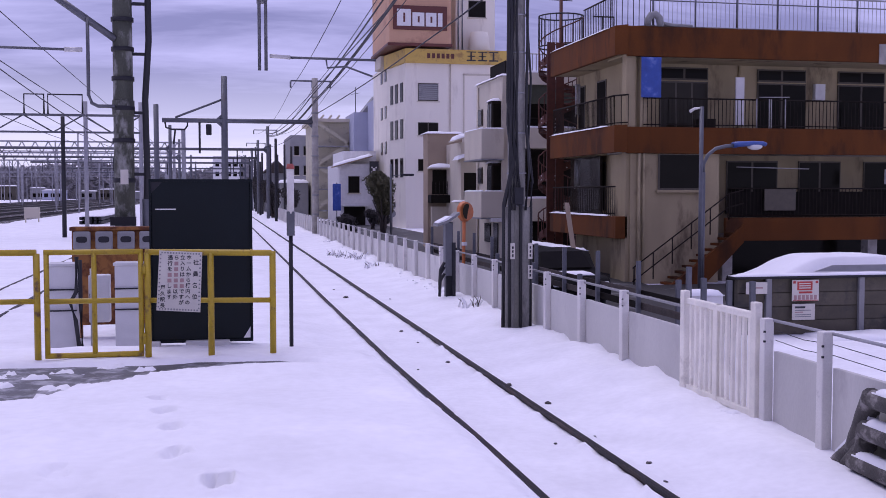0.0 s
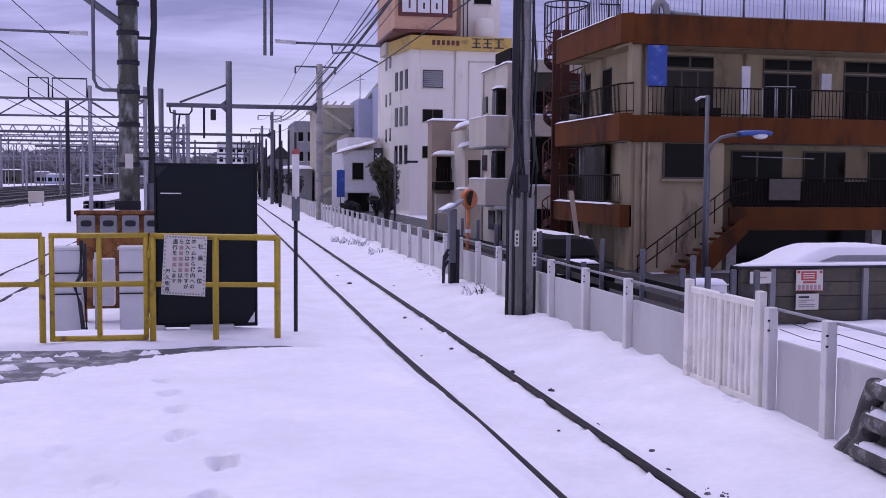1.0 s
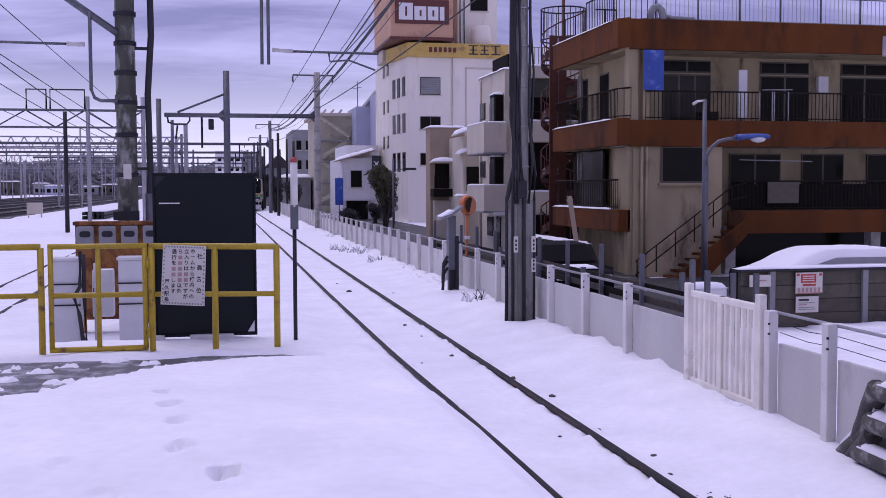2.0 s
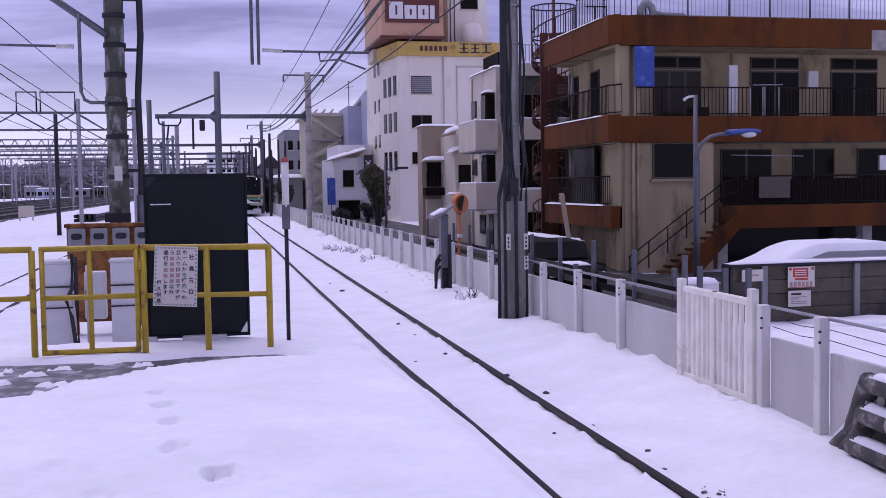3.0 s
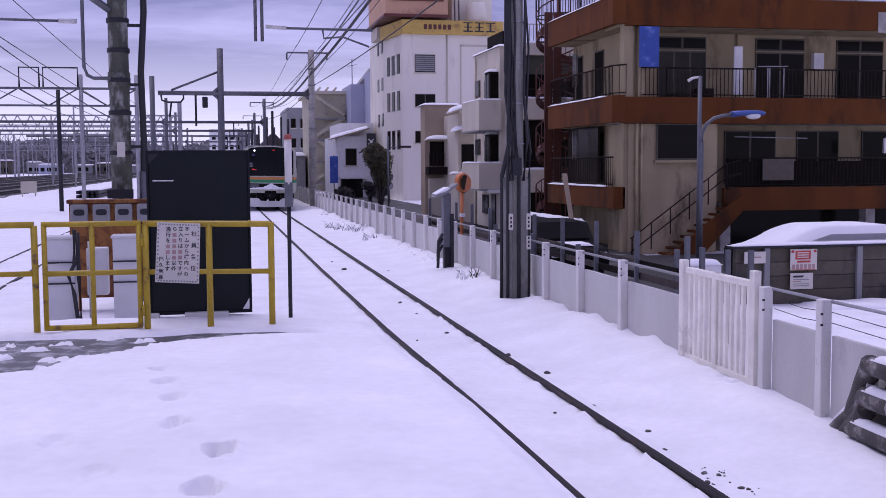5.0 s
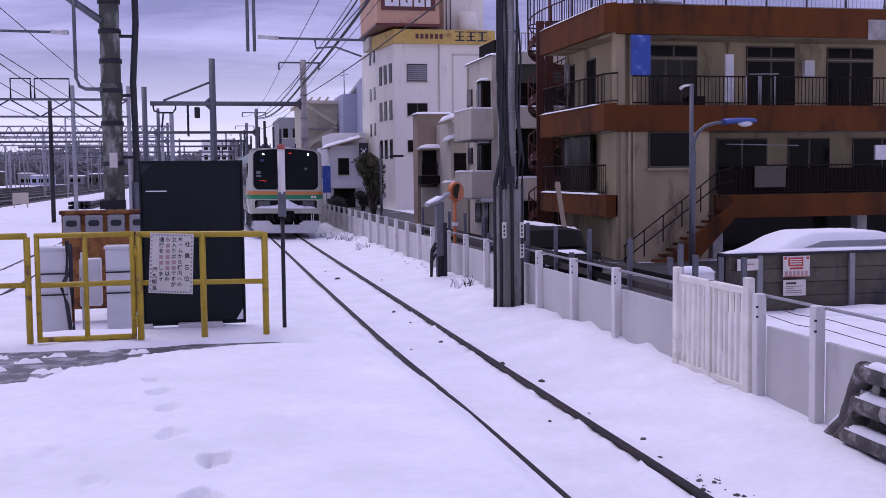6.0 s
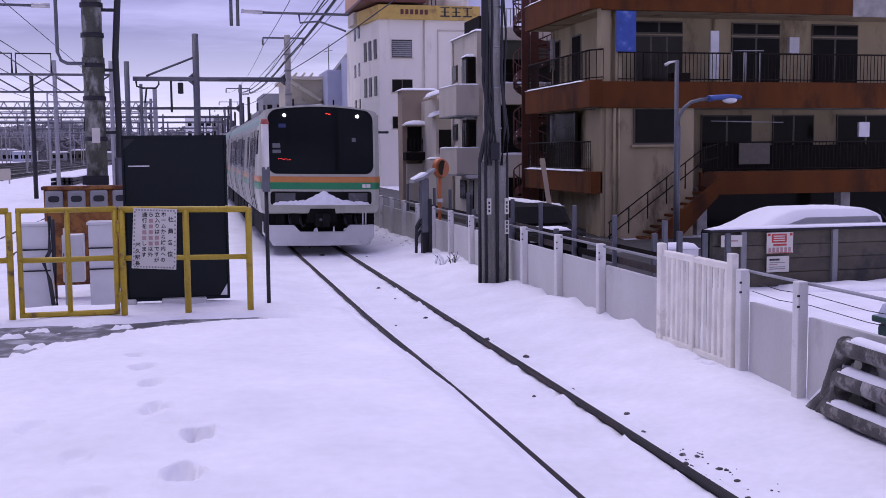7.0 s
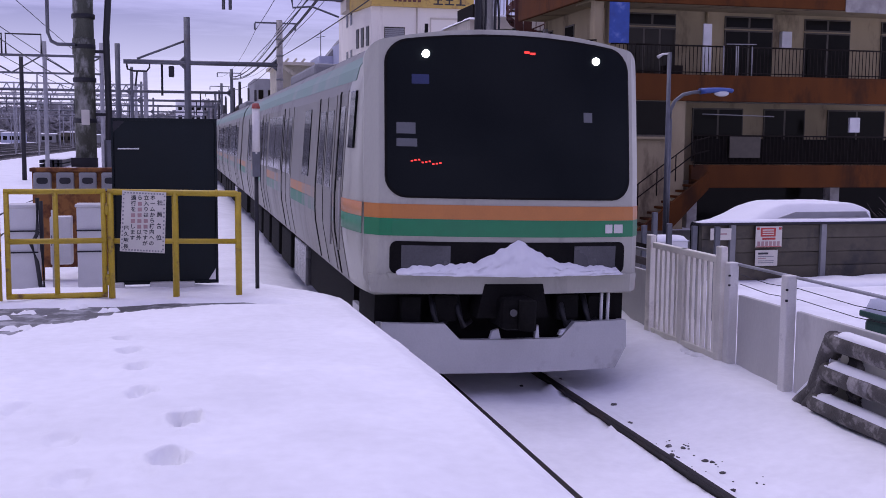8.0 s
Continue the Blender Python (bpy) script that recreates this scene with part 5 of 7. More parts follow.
    for i in range(3):
        part("roof_pipe", rod((11.5 + i * 0.9, 122, 10.7), (11.9 + i * 0.9, 122, 11.2), 0.12, 8), CREAM, e)
    f = thing("blue_grey_block", (16, 118, STREET), "blue-grey clad building behind the houses", "building")
    part("wall", box(14.7, 117, STREET, 18.0, 125, 11.2), BLUEGREY, f)
    part("wall", box(16.2, 112, STREET, 19.0, 118, 12.2), BLUEGREY, f)
    part("roof_hut", prism(bmesh.new(), [(15.6, 117, 11.2), (17.2, 117, 11.2), (17.2, 117, 13.2)], (0, 4, 0)), GREYW, f)
    part("antenna", rod((15.0, 118, 11.2), (15.0, 118, 14.0), 0.05, 5), STEEL, f)
    part("antenna_bar", rod((14.5, 118, 13.2), (15.5, 118, 13.4), 0.03, 5), STEEL, f)
    g = thing("grey_block", (11.5, 150, STREET), "grey flat-roofed building far along the line", "building")
    part("wall", box(10.0, 150, STREET, 13.2, 165, 10.4), GREYW, g)
    for i in range(3):
        for j in range(2):
            front_window(g, 10.5 + 1.3 * j, 11.2 + 1.3 * j, 2.2 + 2.7 * i, 3.5 + 2.7 * i, 149.98, 1)
    h = thing("old_house", (9.3, 130, STREET), "small dark house with a snowy roof", "house")
    part("wall", box(7.4, 128, STREET, 10.6, 138, 3.6), GREYW, h)
    bm = mound(7.0, 10.8, 127.5, 138, 3.6, 0.5, 10, 10, 5.0, 1.2)
    part("roof_snow", bm, SNOW_CAP, h)
    front_window(h, 8.0, 9.2, 1.2, 2.6, 127.98, 2)
    k = thing("gabled_house", (8.5, 170, STREET), "grey house with a dark gabled roof far along the line", "house")
    part("wall", box(7.3, 170, STREET, 11, 180, 5.5), GREYW, k)
    part("roof", prism(bmesh.new(), [(7.0, 169.5, 5.5), (11.3, 169.5, 5.5), (9.2, 169.5, 7.6)], (0, 11, 0)), BARK, k)


build_small_houses()


# ---- street things behind the fence ----
def build_street_lamps():
    l = thing("street_lamp", (11.4, 24, STREET), "grey street lamp with a curved arm and blue hood", "street lamp")
    part("pole", rod((11.42, 24, STREET - 0.02), (11.42, 24, 2.9), 0.065, 10), STEEL, l)
    part("arm", tube(bmesh.new(), [(11.42, 24, 2.85), (11.44, 24, 3.1), (11.55, 24, 3.32), (11.75, 24, 3.47), (12.0, 24, 3.53), (12.3, 24, 3.55)], 0.045, 8), STEEL, l)
    bm = bmesh.new()
    tube(bm, [(12.2, 24, 3.56), (12.35, 24, 3.58), (12.7, 24, 3.60), (12.98, 24, 3.60), (13.05, 24, 3.58)], 0.075, 12, 0.05)
    for v in bm.verts:
        v.co.y = 24 + (v.co.y - 24) * 1.7
    part("hood", bm, BLUE_LAMP, l, "blue hood")
    bm = bmesh.new()
    bmesh.ops.create_uvsphere(bm, u_segments=14, v_segments=8, radius=1)
    for v in bm.verts:
        v.co = Vector((12.77 + v.co.x * 0.2, 24 + v.co.y * 0.1, 3.53 + v.co.z * 0.09))
    part("lens", bm, LENS, l, "pale lens", smooth=True)
    p = thing("utility_pole", (11.33, 23.8, STREET), "slim grey pole with a small lamp at its top", "pole")
    part("shaft", rod((11.28, 23.8, STREET - 0.02), (11.28, 23.8, 4.45), 0.05, 10), STEEL, p)
    part("lamp", tube(bmesh.new(), [(11.26, 23.8, 4.42), (11.1, 23.8, 4.4), (10.98, 23.8, 4.33)], 0.022, 8, 0.04), FENCE, p)
    q = thing("street_lamp", (11.2, 70, STREET), "thin street lamp with a flat dark head", "street lamp")
    part("pole", rod((11.2, 70, STREET), (11.2, 70, 4.3), 0.06, 8), STEEL, q)
    part("arm", tube(bmesh.new(), [(11.2, 70, 3.3), (11.4, 70, 3.55), (11.9, 70, 3.6)], 0.03, 6), STEEL, q)
    part("head", box(11.85, 69.9, 3.53, 12.75, 70.1, 3.68, 0.04), DARK, q)
    m = thing("traffic_mirror", (6.95, 30, STREET), "orange-backed round traffic mirror on a post", "traffic mirror")
    part("post", rod((6.9, 30, STREET), (6.93, 30, 1.95), 0.05, 10), ORANGE, m)
    part("disc", tube(bmesh.new(), [(6.93, 30.05, 1.87), (6.98, 29.98, 1.87)], 0.28, 20), ORANGE, m)
    bm = tube(bmesh.new(), [(6.93, 30.0, 1.87), (6.99, 29.9, 1.88)], 0.30, 20, 0.26)
    part("hood", bm, ORANGE, m)
    part("mirror", tube(bmesh.new(), [(6.985, 29.89, 1.88), (6.99, 29.885, 1.88)], 0.22, 20), GLASS_GREY, m)
    part("clamp", box(6.86, 29.9, 0.9, 6.99, 30.05, 1.0), WHITE, m)
    c = thing("relay_box", (5.05, 23.6, 0), "tall dark steel relay box by the fence", "relay box")
    part("body", box(4.98, 23.4, 0.55, 5.15, 23.65, 1.75, 0.015), STEEL, c)
    part("stand", box(5.0, 23.45, -0.2, 5.15, 23.65, 0.55, 0.015), DARK, c)
    part("roof", prism(bmesh.new(), [(4.78, 23.3, 1.72), (5.02, 23.3, 1.80), (5.28, 23.3, 1.98), (5.28, 23.3, 1.92), (5.02, 23.3, 1.74), (4.78, 23.3, 1.66)], (0, 0.5, 0)), GREYW, c, "tilted grey lid")
    part("roof_snow", prism(bmesh.new(), [(4.80, 23.29, 1.73), (5.02, 23.29, 1.805), (5.12, 23.29, 1.88), (5.06, 23.29, 1.89), (4.95, 23.29, 1.83), (4.80, 23.29, 1.75)], (0, 0.5, 0)), SNOW_CAP, c)
    part("post", box(5.13, 23.35, -0.2, 5.2, 23.42, 1.3), DARK, c)
    for dz in (0.1, 0.25, 0.35):
        part("conduit", tube(bmesh.new(), [(4.95, 23.4, 0.5 + dz), (4.85, 23.35, 0.35 + dz), (4.83, 23.35, dz)], 0.035, 7), CABLE, c)
    w = thing("small_sign", (12.3, 85, 0), "two round dark road signs on a post", "road sign")
    part("post", rod((12.9, 80, STREET), (12.9, 80, 1.6), 0.03, 6), STEEL, w)
    for z in (1.45, 0.85):
        part("disc", rod((12.9, 79.97, z), (12.9, 79.93, z), 0.28, 16), GREYW, w)


build_street_lamps()


def build_dark_car(x, y):
    c = thing("parked_car", (x, y, STREET), "dark parked car with snow on its bonnet", "car")
    prof = [(-2.0, 0.28), (-2.05, 0.62), (-1.9, 0.80), (-0.95, 0.92), (-0.35, 1.38), (1.2, 1.42), (1.9, 0.95), (2.0, 0.6), (1.95, 0.28)]
    bm = prism(bmesh.new(), [(x - 0.8, y + u, STREET + w) for u, w in prof], (1.6, 0, 0))
    bmesh.ops.bevel(bm, geom=bm.edges[:], offset=0.06, segments=2, profile=0.5, affect="EDGES")
    part("body", bm, CAR_DARK, c, smooth=True)
    part("windscreen", prism(bmesh.new(), [(x - 0.66, y - 0.93, STREET + 0.97), (x + 0.66, y - 0.93, STREET + 0.97), (x + 0.56, y - 0.42, STREET + 1.36), (x - 0.56, y - 0.42, STREET + 1.36)], (0, 0, 0.03)), GLASS_DARK, c)
    for s in (-1, 1):
        part("headlight", box(x + s * 0.58 - 0.14, y - 2.07, STREET + 0.6, x + s * 0.58 + 0.14, y - 1.98, STREET + 0.72, 0.02), LENS, c)
        part("side_window", box(x + s * 0.80 - 0.012, y - 0.4, STREET + 0.98, x + s * 0.80 + 0.012, y + 1.2, STREET + 1.3), GLASS_DARK, c)
        for u in (-1.25, 1.25):
            w = part("wheel", rod((x + s * 0.66, y + u, STREET + 0.31), (x + s * 0.83, y + u, STREET + 0.31), 0.31, 18), CABLE, c)
            part("rim", rod((x + s * 0.80, y + u, STREET + 0.31), (x + s * 0.84, y + u, STREET + 0.31), 0.19, 14), STEEL, w)
    part("snow", mound(x - 0.6, x + 0.5, y - 1.7, y - 1.0, STREET + 0.86, 0.1, 10, 8, x, 0.3), SNOW_CAP, c)


def build_block_wall():
    Y = 20.0
    w = thing("plank_wall", (12.5, Y, STREET), "stained grey concrete plank wall with notices and snowy coping", "wall")
    part("coping", box(10.2, Y - 0.12, 0.66, 18.0, Y + 0.2, 0.72, 0.008), DARK, w)
    part("coping_snow", mound(10.2, 18.0, Y - 0.12, Y + 0.2, 0.72, 0.05, 40, 5, 3.0, 0.1), SNOW_CAP, w)
    part("core", box(10.3, Y + 0.02, STREET - 0.1, 18.0, Y + 0.12, 0.66), BLOCK, w)
    for k, (x0, x1) in enumerate(((10.3, 10.9), (11.0, 13.0), (13.1, 14.9), (15.0, 18.0))):
        for j in range(4):
            z = STREET + 0.01 + 0.288 * j
            y = Y - 0.012 + 0.008 * noise.noise((k * 3.1, j * 2.3, 0.5))
            part("panel", box(x0, y, z, x1, y + 0.03, z + 0.276, 0.008), BLOCK, w)
    for x in (10.9, 13.0, 14.9):
        part("pier", box(x, Y - 0.09, STREET - 0.05, x + 0.12, Y - 0.015, 0.66), GREYW, w)
    part("capping", mound(11.6, 18, Y - 1.2, Y - 0.03, STREET - 0.02, 0.15, 40, 12, 8.0, 0.4), SNOW_CAP, w, "snow heaped at the wall's foot")
    n = thing("warning_notice", (11.75, Y - 0.05, 0.2), "white and red notice board on the concrete wall", "notice")
    part("board", box(11.45, Y - 0.13, 0.20, 12.05, Y - 0.115, 0.63, 0.003), PAPER, n)
    part("red_field", box(11.56, Y - 0.136, 0.42, 11.90, Y - 0.132, 0.60), RED, n)
    part("red_bar", box(11.60, Y - 0.136, 0.355, 11.90, Y - 0.132, 0.395), RED, n)
    for i in range(6):
        part("bar", box(11.49 + 0.09 * i, Y - 0.136, 0.225, 11.55 + 0.09 * i, Y - 0.132, 0.32), INK_RED, n)
    for z in (0.455, 0.50, 0.545):
        part("bar", box(11.60, Y - 0.1385, z, 11.86, Y - 0.1362, z + 0.022), PAPER, n)
    for x in (11.47, 11.97):
        part("red_corner", box(x, Y - 0.136, 0.56, x + 0.06, Y - 0.132, 0.61), RED, n)
    part("red_bar", box(11.47, Y - 0.136, 0.205, 12.03, Y - 0.132, 0.217), RED, n)
    k = thing("paper_notice", (11.7, Y - 0.05, -0.1), "small pale notice below the red one", "notice")
    part("board", box(11.46, Y - 0.125, -0.19, 11.97, Y - 0.112, 0.14, 0.003), PAPER, k)
    part("bar", box(11.52, Y - 0.13, 0.05, 11.75, Y - 0.126, 0.09), INK, k)
    part("bar", box(11.52, Y - 0.13, -0.04, 11.7, Y - 0.126, -0.02), INK_RED, k)
    for z in (0.0, -0.09, -0.13):
        part("bar", box(11.52, Y - 0.13, z, 11.88, Y - 0.126, z + 0.015), GREYW, k)
    q = thing("paper_notice", (10.7, Y - 0.05, 0.4), "white notice sheet on the concrete wall", "notice")
    part("board", box(10.43, Y - 0.125, 0.36, 10.90, Y - 0.112, 0.60, 0.003), PAPER, q)
    part("bar", box(10.5, Y - 0.13, 0.47, 10.8, Y - 0.126, 0.5), INK_RED, q)
    # snow-covered car behind the wall
    c = thing("parked_car", (13.6, 22.6, STREET), "parked car under thick snow behind the concrete wall", "car")
    part("body", box(11.7, 21.7, STREET + 0.25, 16.2, 23.4, 0.5, 0.12), CAR_DARK, c)
    cabin = bmesh.new()
    prism(cabin, [(12.5, 21.8, 0.40), (13.4, 21.8, 0.80), (15.1, 21.8, 0.80), (15.5, 21.8, 0.40)], (0, 1.5, 0))
    part("cabin", cabin, GLASS_GREY, c)
    top = bmesh.new()
    rows = []
    for i in range(27):
        u = i / 26
        x = 11.95 + 3.6 * u
        rise = (0.5 - 0.5 * math.cos(math.pi * min(u / 0.42, 1))) * (1 if u < 0.8 else 1 - 0.4 * ((u - 0.8) / 0.2) ** 2)
        wide = 0.96 * min(1, 0.8 + 2 * min(u, 1 - u))
        row = []
        for j in range(11):
            v = 2 * j / 10 - 1
            k2 = math.sqrt(max(0, 1 - abs(v) ** 9))
            row.append(top.verts.new((x, 22.55 + wide * v, 0.46 + (0.06 + 0.47 * rise) * k2 + 0.015 * noise.noise((x * 3, v * 5, 1)))))
        rows.append(row)
    for a, b2 in zip(rows, rows[1:]):
        for j in range(10):
            top.faces.new((a[j], b2[j], b2[j + 1], a[j + 1])).smooth = True
    part("snow_cap", top, SNOW_CAP, c, "thick rounded snow")
    part("side_glass", prism(bmesh.new(), [(12.95, 21.56, 0.66), (13.4, 21.56, 0.80), (15.2, 21.56, 0.80), (15.3, 21.56, 0.66)], (0, 0.04, 0)), CABINET, c)
    build_dark_car(8.75, 27.1)
    # low dark sheds and planks at the foot of the apartment block
    sh = thing("low_shed", (11.7, 36, STREET), "low dark corrugated shed at the foot of the block", "shed")
    part("body", box(11.3, 33.0, STREET, 11.75, 42, 0.55, 0.02), BLOCK, sh)
    for i in range(30):
        part("rib", box(11.27, 33.1 + 0.3 * i, STREET, 11.3, 33.18 + 0.3 * i, 0.5), RAILING, sh)
    part("snow", mound(11.28, 11.78, 33.0, 42, 0.55, 0.08, 5, 30, 1.0, 0.1), SNOW_CAP, sh)
    pl = thing("plank", (10.9, 31.5, STREET), "pale plank leaning against the block", "plank")
    part("board", prism(bmesh.new(), [(10.85, 31.5, STREET), (11.0, 31.5, STREET), (10.95, 32.6, 2.1), (10.8, 32.6, 2.1)], (0, 0.04, 0)), TAN, pl)
    # dark slatted fence along the street with grey posts
    sf = thing("slatted_fence", (7.2, 22, STREET), "dark slatted street fence with grey posts", "fence")
    for i in range(11):
        y = 15.6 + 2.05 * i
        part("post", box(7.17, y - 0.035, STREET - 0.05, 7.25, y + 0.035, 1.25 + 0.08 * noise.noise((i * 1.7, 0, 0)), 0.01), STEEL, sf)
        if i < 10:
            for k in range(5):
                z = STREET + 0.05 + 0.27 * k
                part("slat", box(7.265, y, z, 7.295, y + 2.05, z + (0.12 if k % 2 else 0.07)), (SHADE_IN, BARK, RAILING, BARK)[(i + k) % 4], sf)
    # bare hedge at the wall's end
    s = thing("shrub", (15.6, 21.2, STREET), "bare dark shrub with snow on its twigs", "shrub")
    for i in range(60):
        a = random.uniform(0, 2 * math.pi)
        base = Vector((15.6 + random.uniform(-0.3, 0.6), 21.1, 0.2))
        tip = base + Vector((random.uniform(-0.7, 0.7), random.uniform(-0.3, 0.3), random.uniform(0.3, 0.95)))
        part("twig", tube(bmesh.new(), [base, (base + tip) / 2 + Vector((0.06, 0, 0.05)), tip], 0.018, 4, 0.006), BARK if i % 3 else SNOW_CAP, s)
    # pickets and stakes between fence and street
    for x, y, z in ((7.4, 16.4, 0.98), (7.75, 16.2, 1.02), (8.05, 15.9, 1.0), (8.35, 15.7, 1.0), (6.6, 19.0, 0.9), (6.6, 22.0, 0.92), (6.6, 25.0, 0.95)):
        st = thing("stake", (x, y, STREET), "weathered grey picket beside the street", "stake", "street pickets")
        part("picket", box(x - 0.045, y - 0.03, STREET - 0.1, x + 0.045, y + 0.03, z, 0.008), STEEL, st)
    ac = thing("air_conditioner", (8.6, 18.3, STREET), "snow-capped outdoor air-conditioning unit", "air conditioner")
    part("body", box(8.3, 18.0, STREET, 9.0, 18.35, 0.55, 0.02), WHITE, ac)
    part("grille", rod((8.55, 17.995, 0.2), (8.55, 17.985, 0.2), 0.2, 16), GREYW, ac)
    part("snow", mound(8.28, 9.02, 17.98, 18.37, 0.55, 0.12, 8, 5), SNOW_CAP, ac)


build_block_wall()


def build_crib():
    """Barrier of weathered logs at the fence."""
    s = thing("log_barrier", (5.5, 7.5, 0), "barrier of weathered grey logs topped with snow", "log barrier")

    def log(p0, p1, r):
        p0, p1 = Vector(p0), Vector(p1)
        pts = [p0.lerp(p1, k / 8) + Vector((0.012 * noise.noise((k * 0.9, p0.z * 5, 0)), 0, 0.015 * noise.noise((k * 0.8, p0.z * 7, 3)))) for k in range(9)]
        part("log", tube(bmesh.new(), pts, r, 10, r * 1.05), TIMBER, s)

    for z, y in ((0.12, 8.15), (0.42, 8.0), (0.70, 7.88)):
        log((5.30, y, z), (5.27, 5.4, z - 0.03), 0.085)
        bm = mound(-0.06, 0.06, 5.5, y - 0.05, 0, 0.05, 4, 30, z, 0.05)
        for v in bm.verts:
            v.co.x += 5.30 - 0.03 * (y - v.co.y) / (y - 5.4)
            v.co.z += z + 0.07 - 0.04 * (y - v.co.y) / (y - 5.4)
        part("snow", bm, SNOW_CAP, s)
    for y, z in ((7.45, 0.42), (7.0, 0.70), (6.6, 0.12)):
        part("bark_patch", tube(bmesh.new(), [(5.295, y + 0.13, z - 0.005), (5.29, y - 0.13, z - 0.008)], 0.089, 10), BIRCH, s, "pale peeled stretch of log")
    for y in (7.85, 6.7):
        log((5.5, y, -0.2), (5.47, y, 0.72), 0.08)
    log((5.42, 8.58, -0.02), (5.36, 7.95, 0.42), 0.085)
    log((5.40, 8.3, 0.16), (5.34, 7.95, 0.72), 0.09)
    log((5.38, 8.35, 0.02), (5.33, 8.0, 0.3), 0.08)
    part("snow", prism(bmesh.new(), [(5.37, 8.55, 0.07), (5.47, 8.55, 0.07), (5.41, 7.97, 0.50), (5.31, 7.97, 0.50)], (0, 0, 0.04)), SNOW_CAP, s)
    g = thing("waste_bin", (6.25, 8.2, STREET), "dark green waste bin with a pale domed lid behind the fence", "bin")
    part("body", box(5.95, 7.75, STREET - 0.02, 6.6, 8.45, 0.80, 0.05), BIN_GREEN, g)
    part("rim", box(5.92, 7.72, 0.80, 6.63, 8.48, 0.86, 0.015), BIN_GREEN, g)
    part("lid", mound(5.93, 6.62, 7.73, 8.47, 0.86, 0.20, 12, 12, 2.0, 0.3), BLUEGREY, g, "pale domed lid")


build_crib()


# ---- trees and scrub ----
def build_tree(name, x, y, z0, h, w, label, leaves, mat_leaf, seed):
    rnd = random.Random(seed)
    t = thing(name, (x, y, z0), label, "tree")
    trunk = bmesh.new()
    for i in range(5):
        a = 2 * math.pi * i / 5 + rnd.random()
        top = Vector((x + 0.3 * w * math.cos(a), y + 0.3 * w * math.sin(a), z0 + h * 0.55))
        tube(trunk, [(x + 0.1 * math.cos(a), y + 0.1 * math.sin(a), z0), (x + 0.08 * w * math.cos(a), y, z0 + h * 0.25), top], 0.10, 6, 0.03)
    part("trunk", trunk, BARK, t)
    bm = bmesh.new()
    for i in range(leaves):
        a, u, r = rnd.uniform(0, 2 * math.pi), rnd.random(), rnd.random() ** 0.45
        zz = z0 + h * (0.32 + 0.68 * u)
        rr = w * 0.5 * r * (0.3 + 0.85 * u ** 0.7) * (1 if u < 0.8 else 1 - 0.8 * (u - 0.8) / 0.2) * (0.8 + 0.4 * noise.noise((a * 2, u * 4, seed)))
        c = Vector((x - 0.25 * w * u + 0.1 * w + rr * math.cos(a), y + rr * math.sin(a), zz))
        d = Vector((rnd.uniform(-1, 1), rnd.uniform(-1, 1), rnd.uniform(0.0, 1.3))).normalized() * rnd.uniform(0.06, 0.2)
        e = d.cross(Vector((rnd.uniform(-1, 1), rnd.uniform(-1, 1), rnd.uniform(-1, 1)))).normalized() * rnd.uniform(0.02, 0.06)
        vs = [bm.verts.new(c - d), bm.verts.new(c + e), bm.verts.new(c + d), bm.verts.new(c - e)]
        bm.faces.new(vs)
    part("crown", bm, mat_leaf, t)
    return t


build_tree("tree", 11.45, 75, STREET, 4.4, 2.5, "dull olive evergreen tree beside the street", 5200, LEAF, 3)
for i, (x, y, h, w) in enumerate(((5.3, 105, 3.2, 2.2), (5.7, 118, 3.8, 2.6), (5.4, 133, 4.2, 3), (5.8, 150, 4.5, 3.2), (6.2, 172, 5, 4), (7.5, 112, 3.0, 2.5), (5.0, 200, 5, 4))):
    build_tree("shrub", x, y, 0, h, w, "dark bare scrub beside the line", 2200, SCRUB, 20 + i)
for i, (x, y) in enumerate(((7.7, 64), (12.0, 84), (13.2, 85.5))):
    build_tree("shrub", x, y, STREET, 1.6, 1.5, "low dark garden shrub behind the fence", 900, SCRUB, 40 + i)


# ---- portals, poles and wires along the line ----
def pole(x, y, top, r, label="grey steel pole beside the line", material=STEEL):
    p = thing("line_pole", (x, y, 0), label, "pole")
    part("shaft", rod((x, y, -0.2), (x, y, top), r, 10, r * 0.85), material, p)
    return p


def crossarm(p, x, y, z, half):
    part("crossarm", box(x - half, y - 0.05, z, x + half * 0.7, y + 0.05, z + 0.08), STEEL, p)
    for d in (-half, -half * 0.1, half * 0.65):
        part("insulator", rod((x + d, y, z - 0.35), (x + d, y, z), 0.05, 6), STEEL, p)


def build_portal(y, xs_, top, beam, r):
    g = thing("portal", (xs_[0], y, 0), "grey steel catenary portal spanning the tracks", "portal")
    for x in xs_[:2]:
        part("leg", rod((x, y, -0.2), (x, y, top), r, 12, r * 0.85), CONC if y < 65 and x > 5 else STEEL, g)
    part("beam", rod((xs_[2], y, beam), (xs_[0], y, beam), 0.13, 10), STEEL, g)
    for x in xs_[:2]:
        part("knee", rod((x - 0.45, y, beam), (x, y, beam - 0.4), 0.08, 8), STEEL, g)
        part("knee", rod((x - 0.45, y, beam), (x, y, beam + 0.4), 0.08, 8), STEEL, g)
    return g


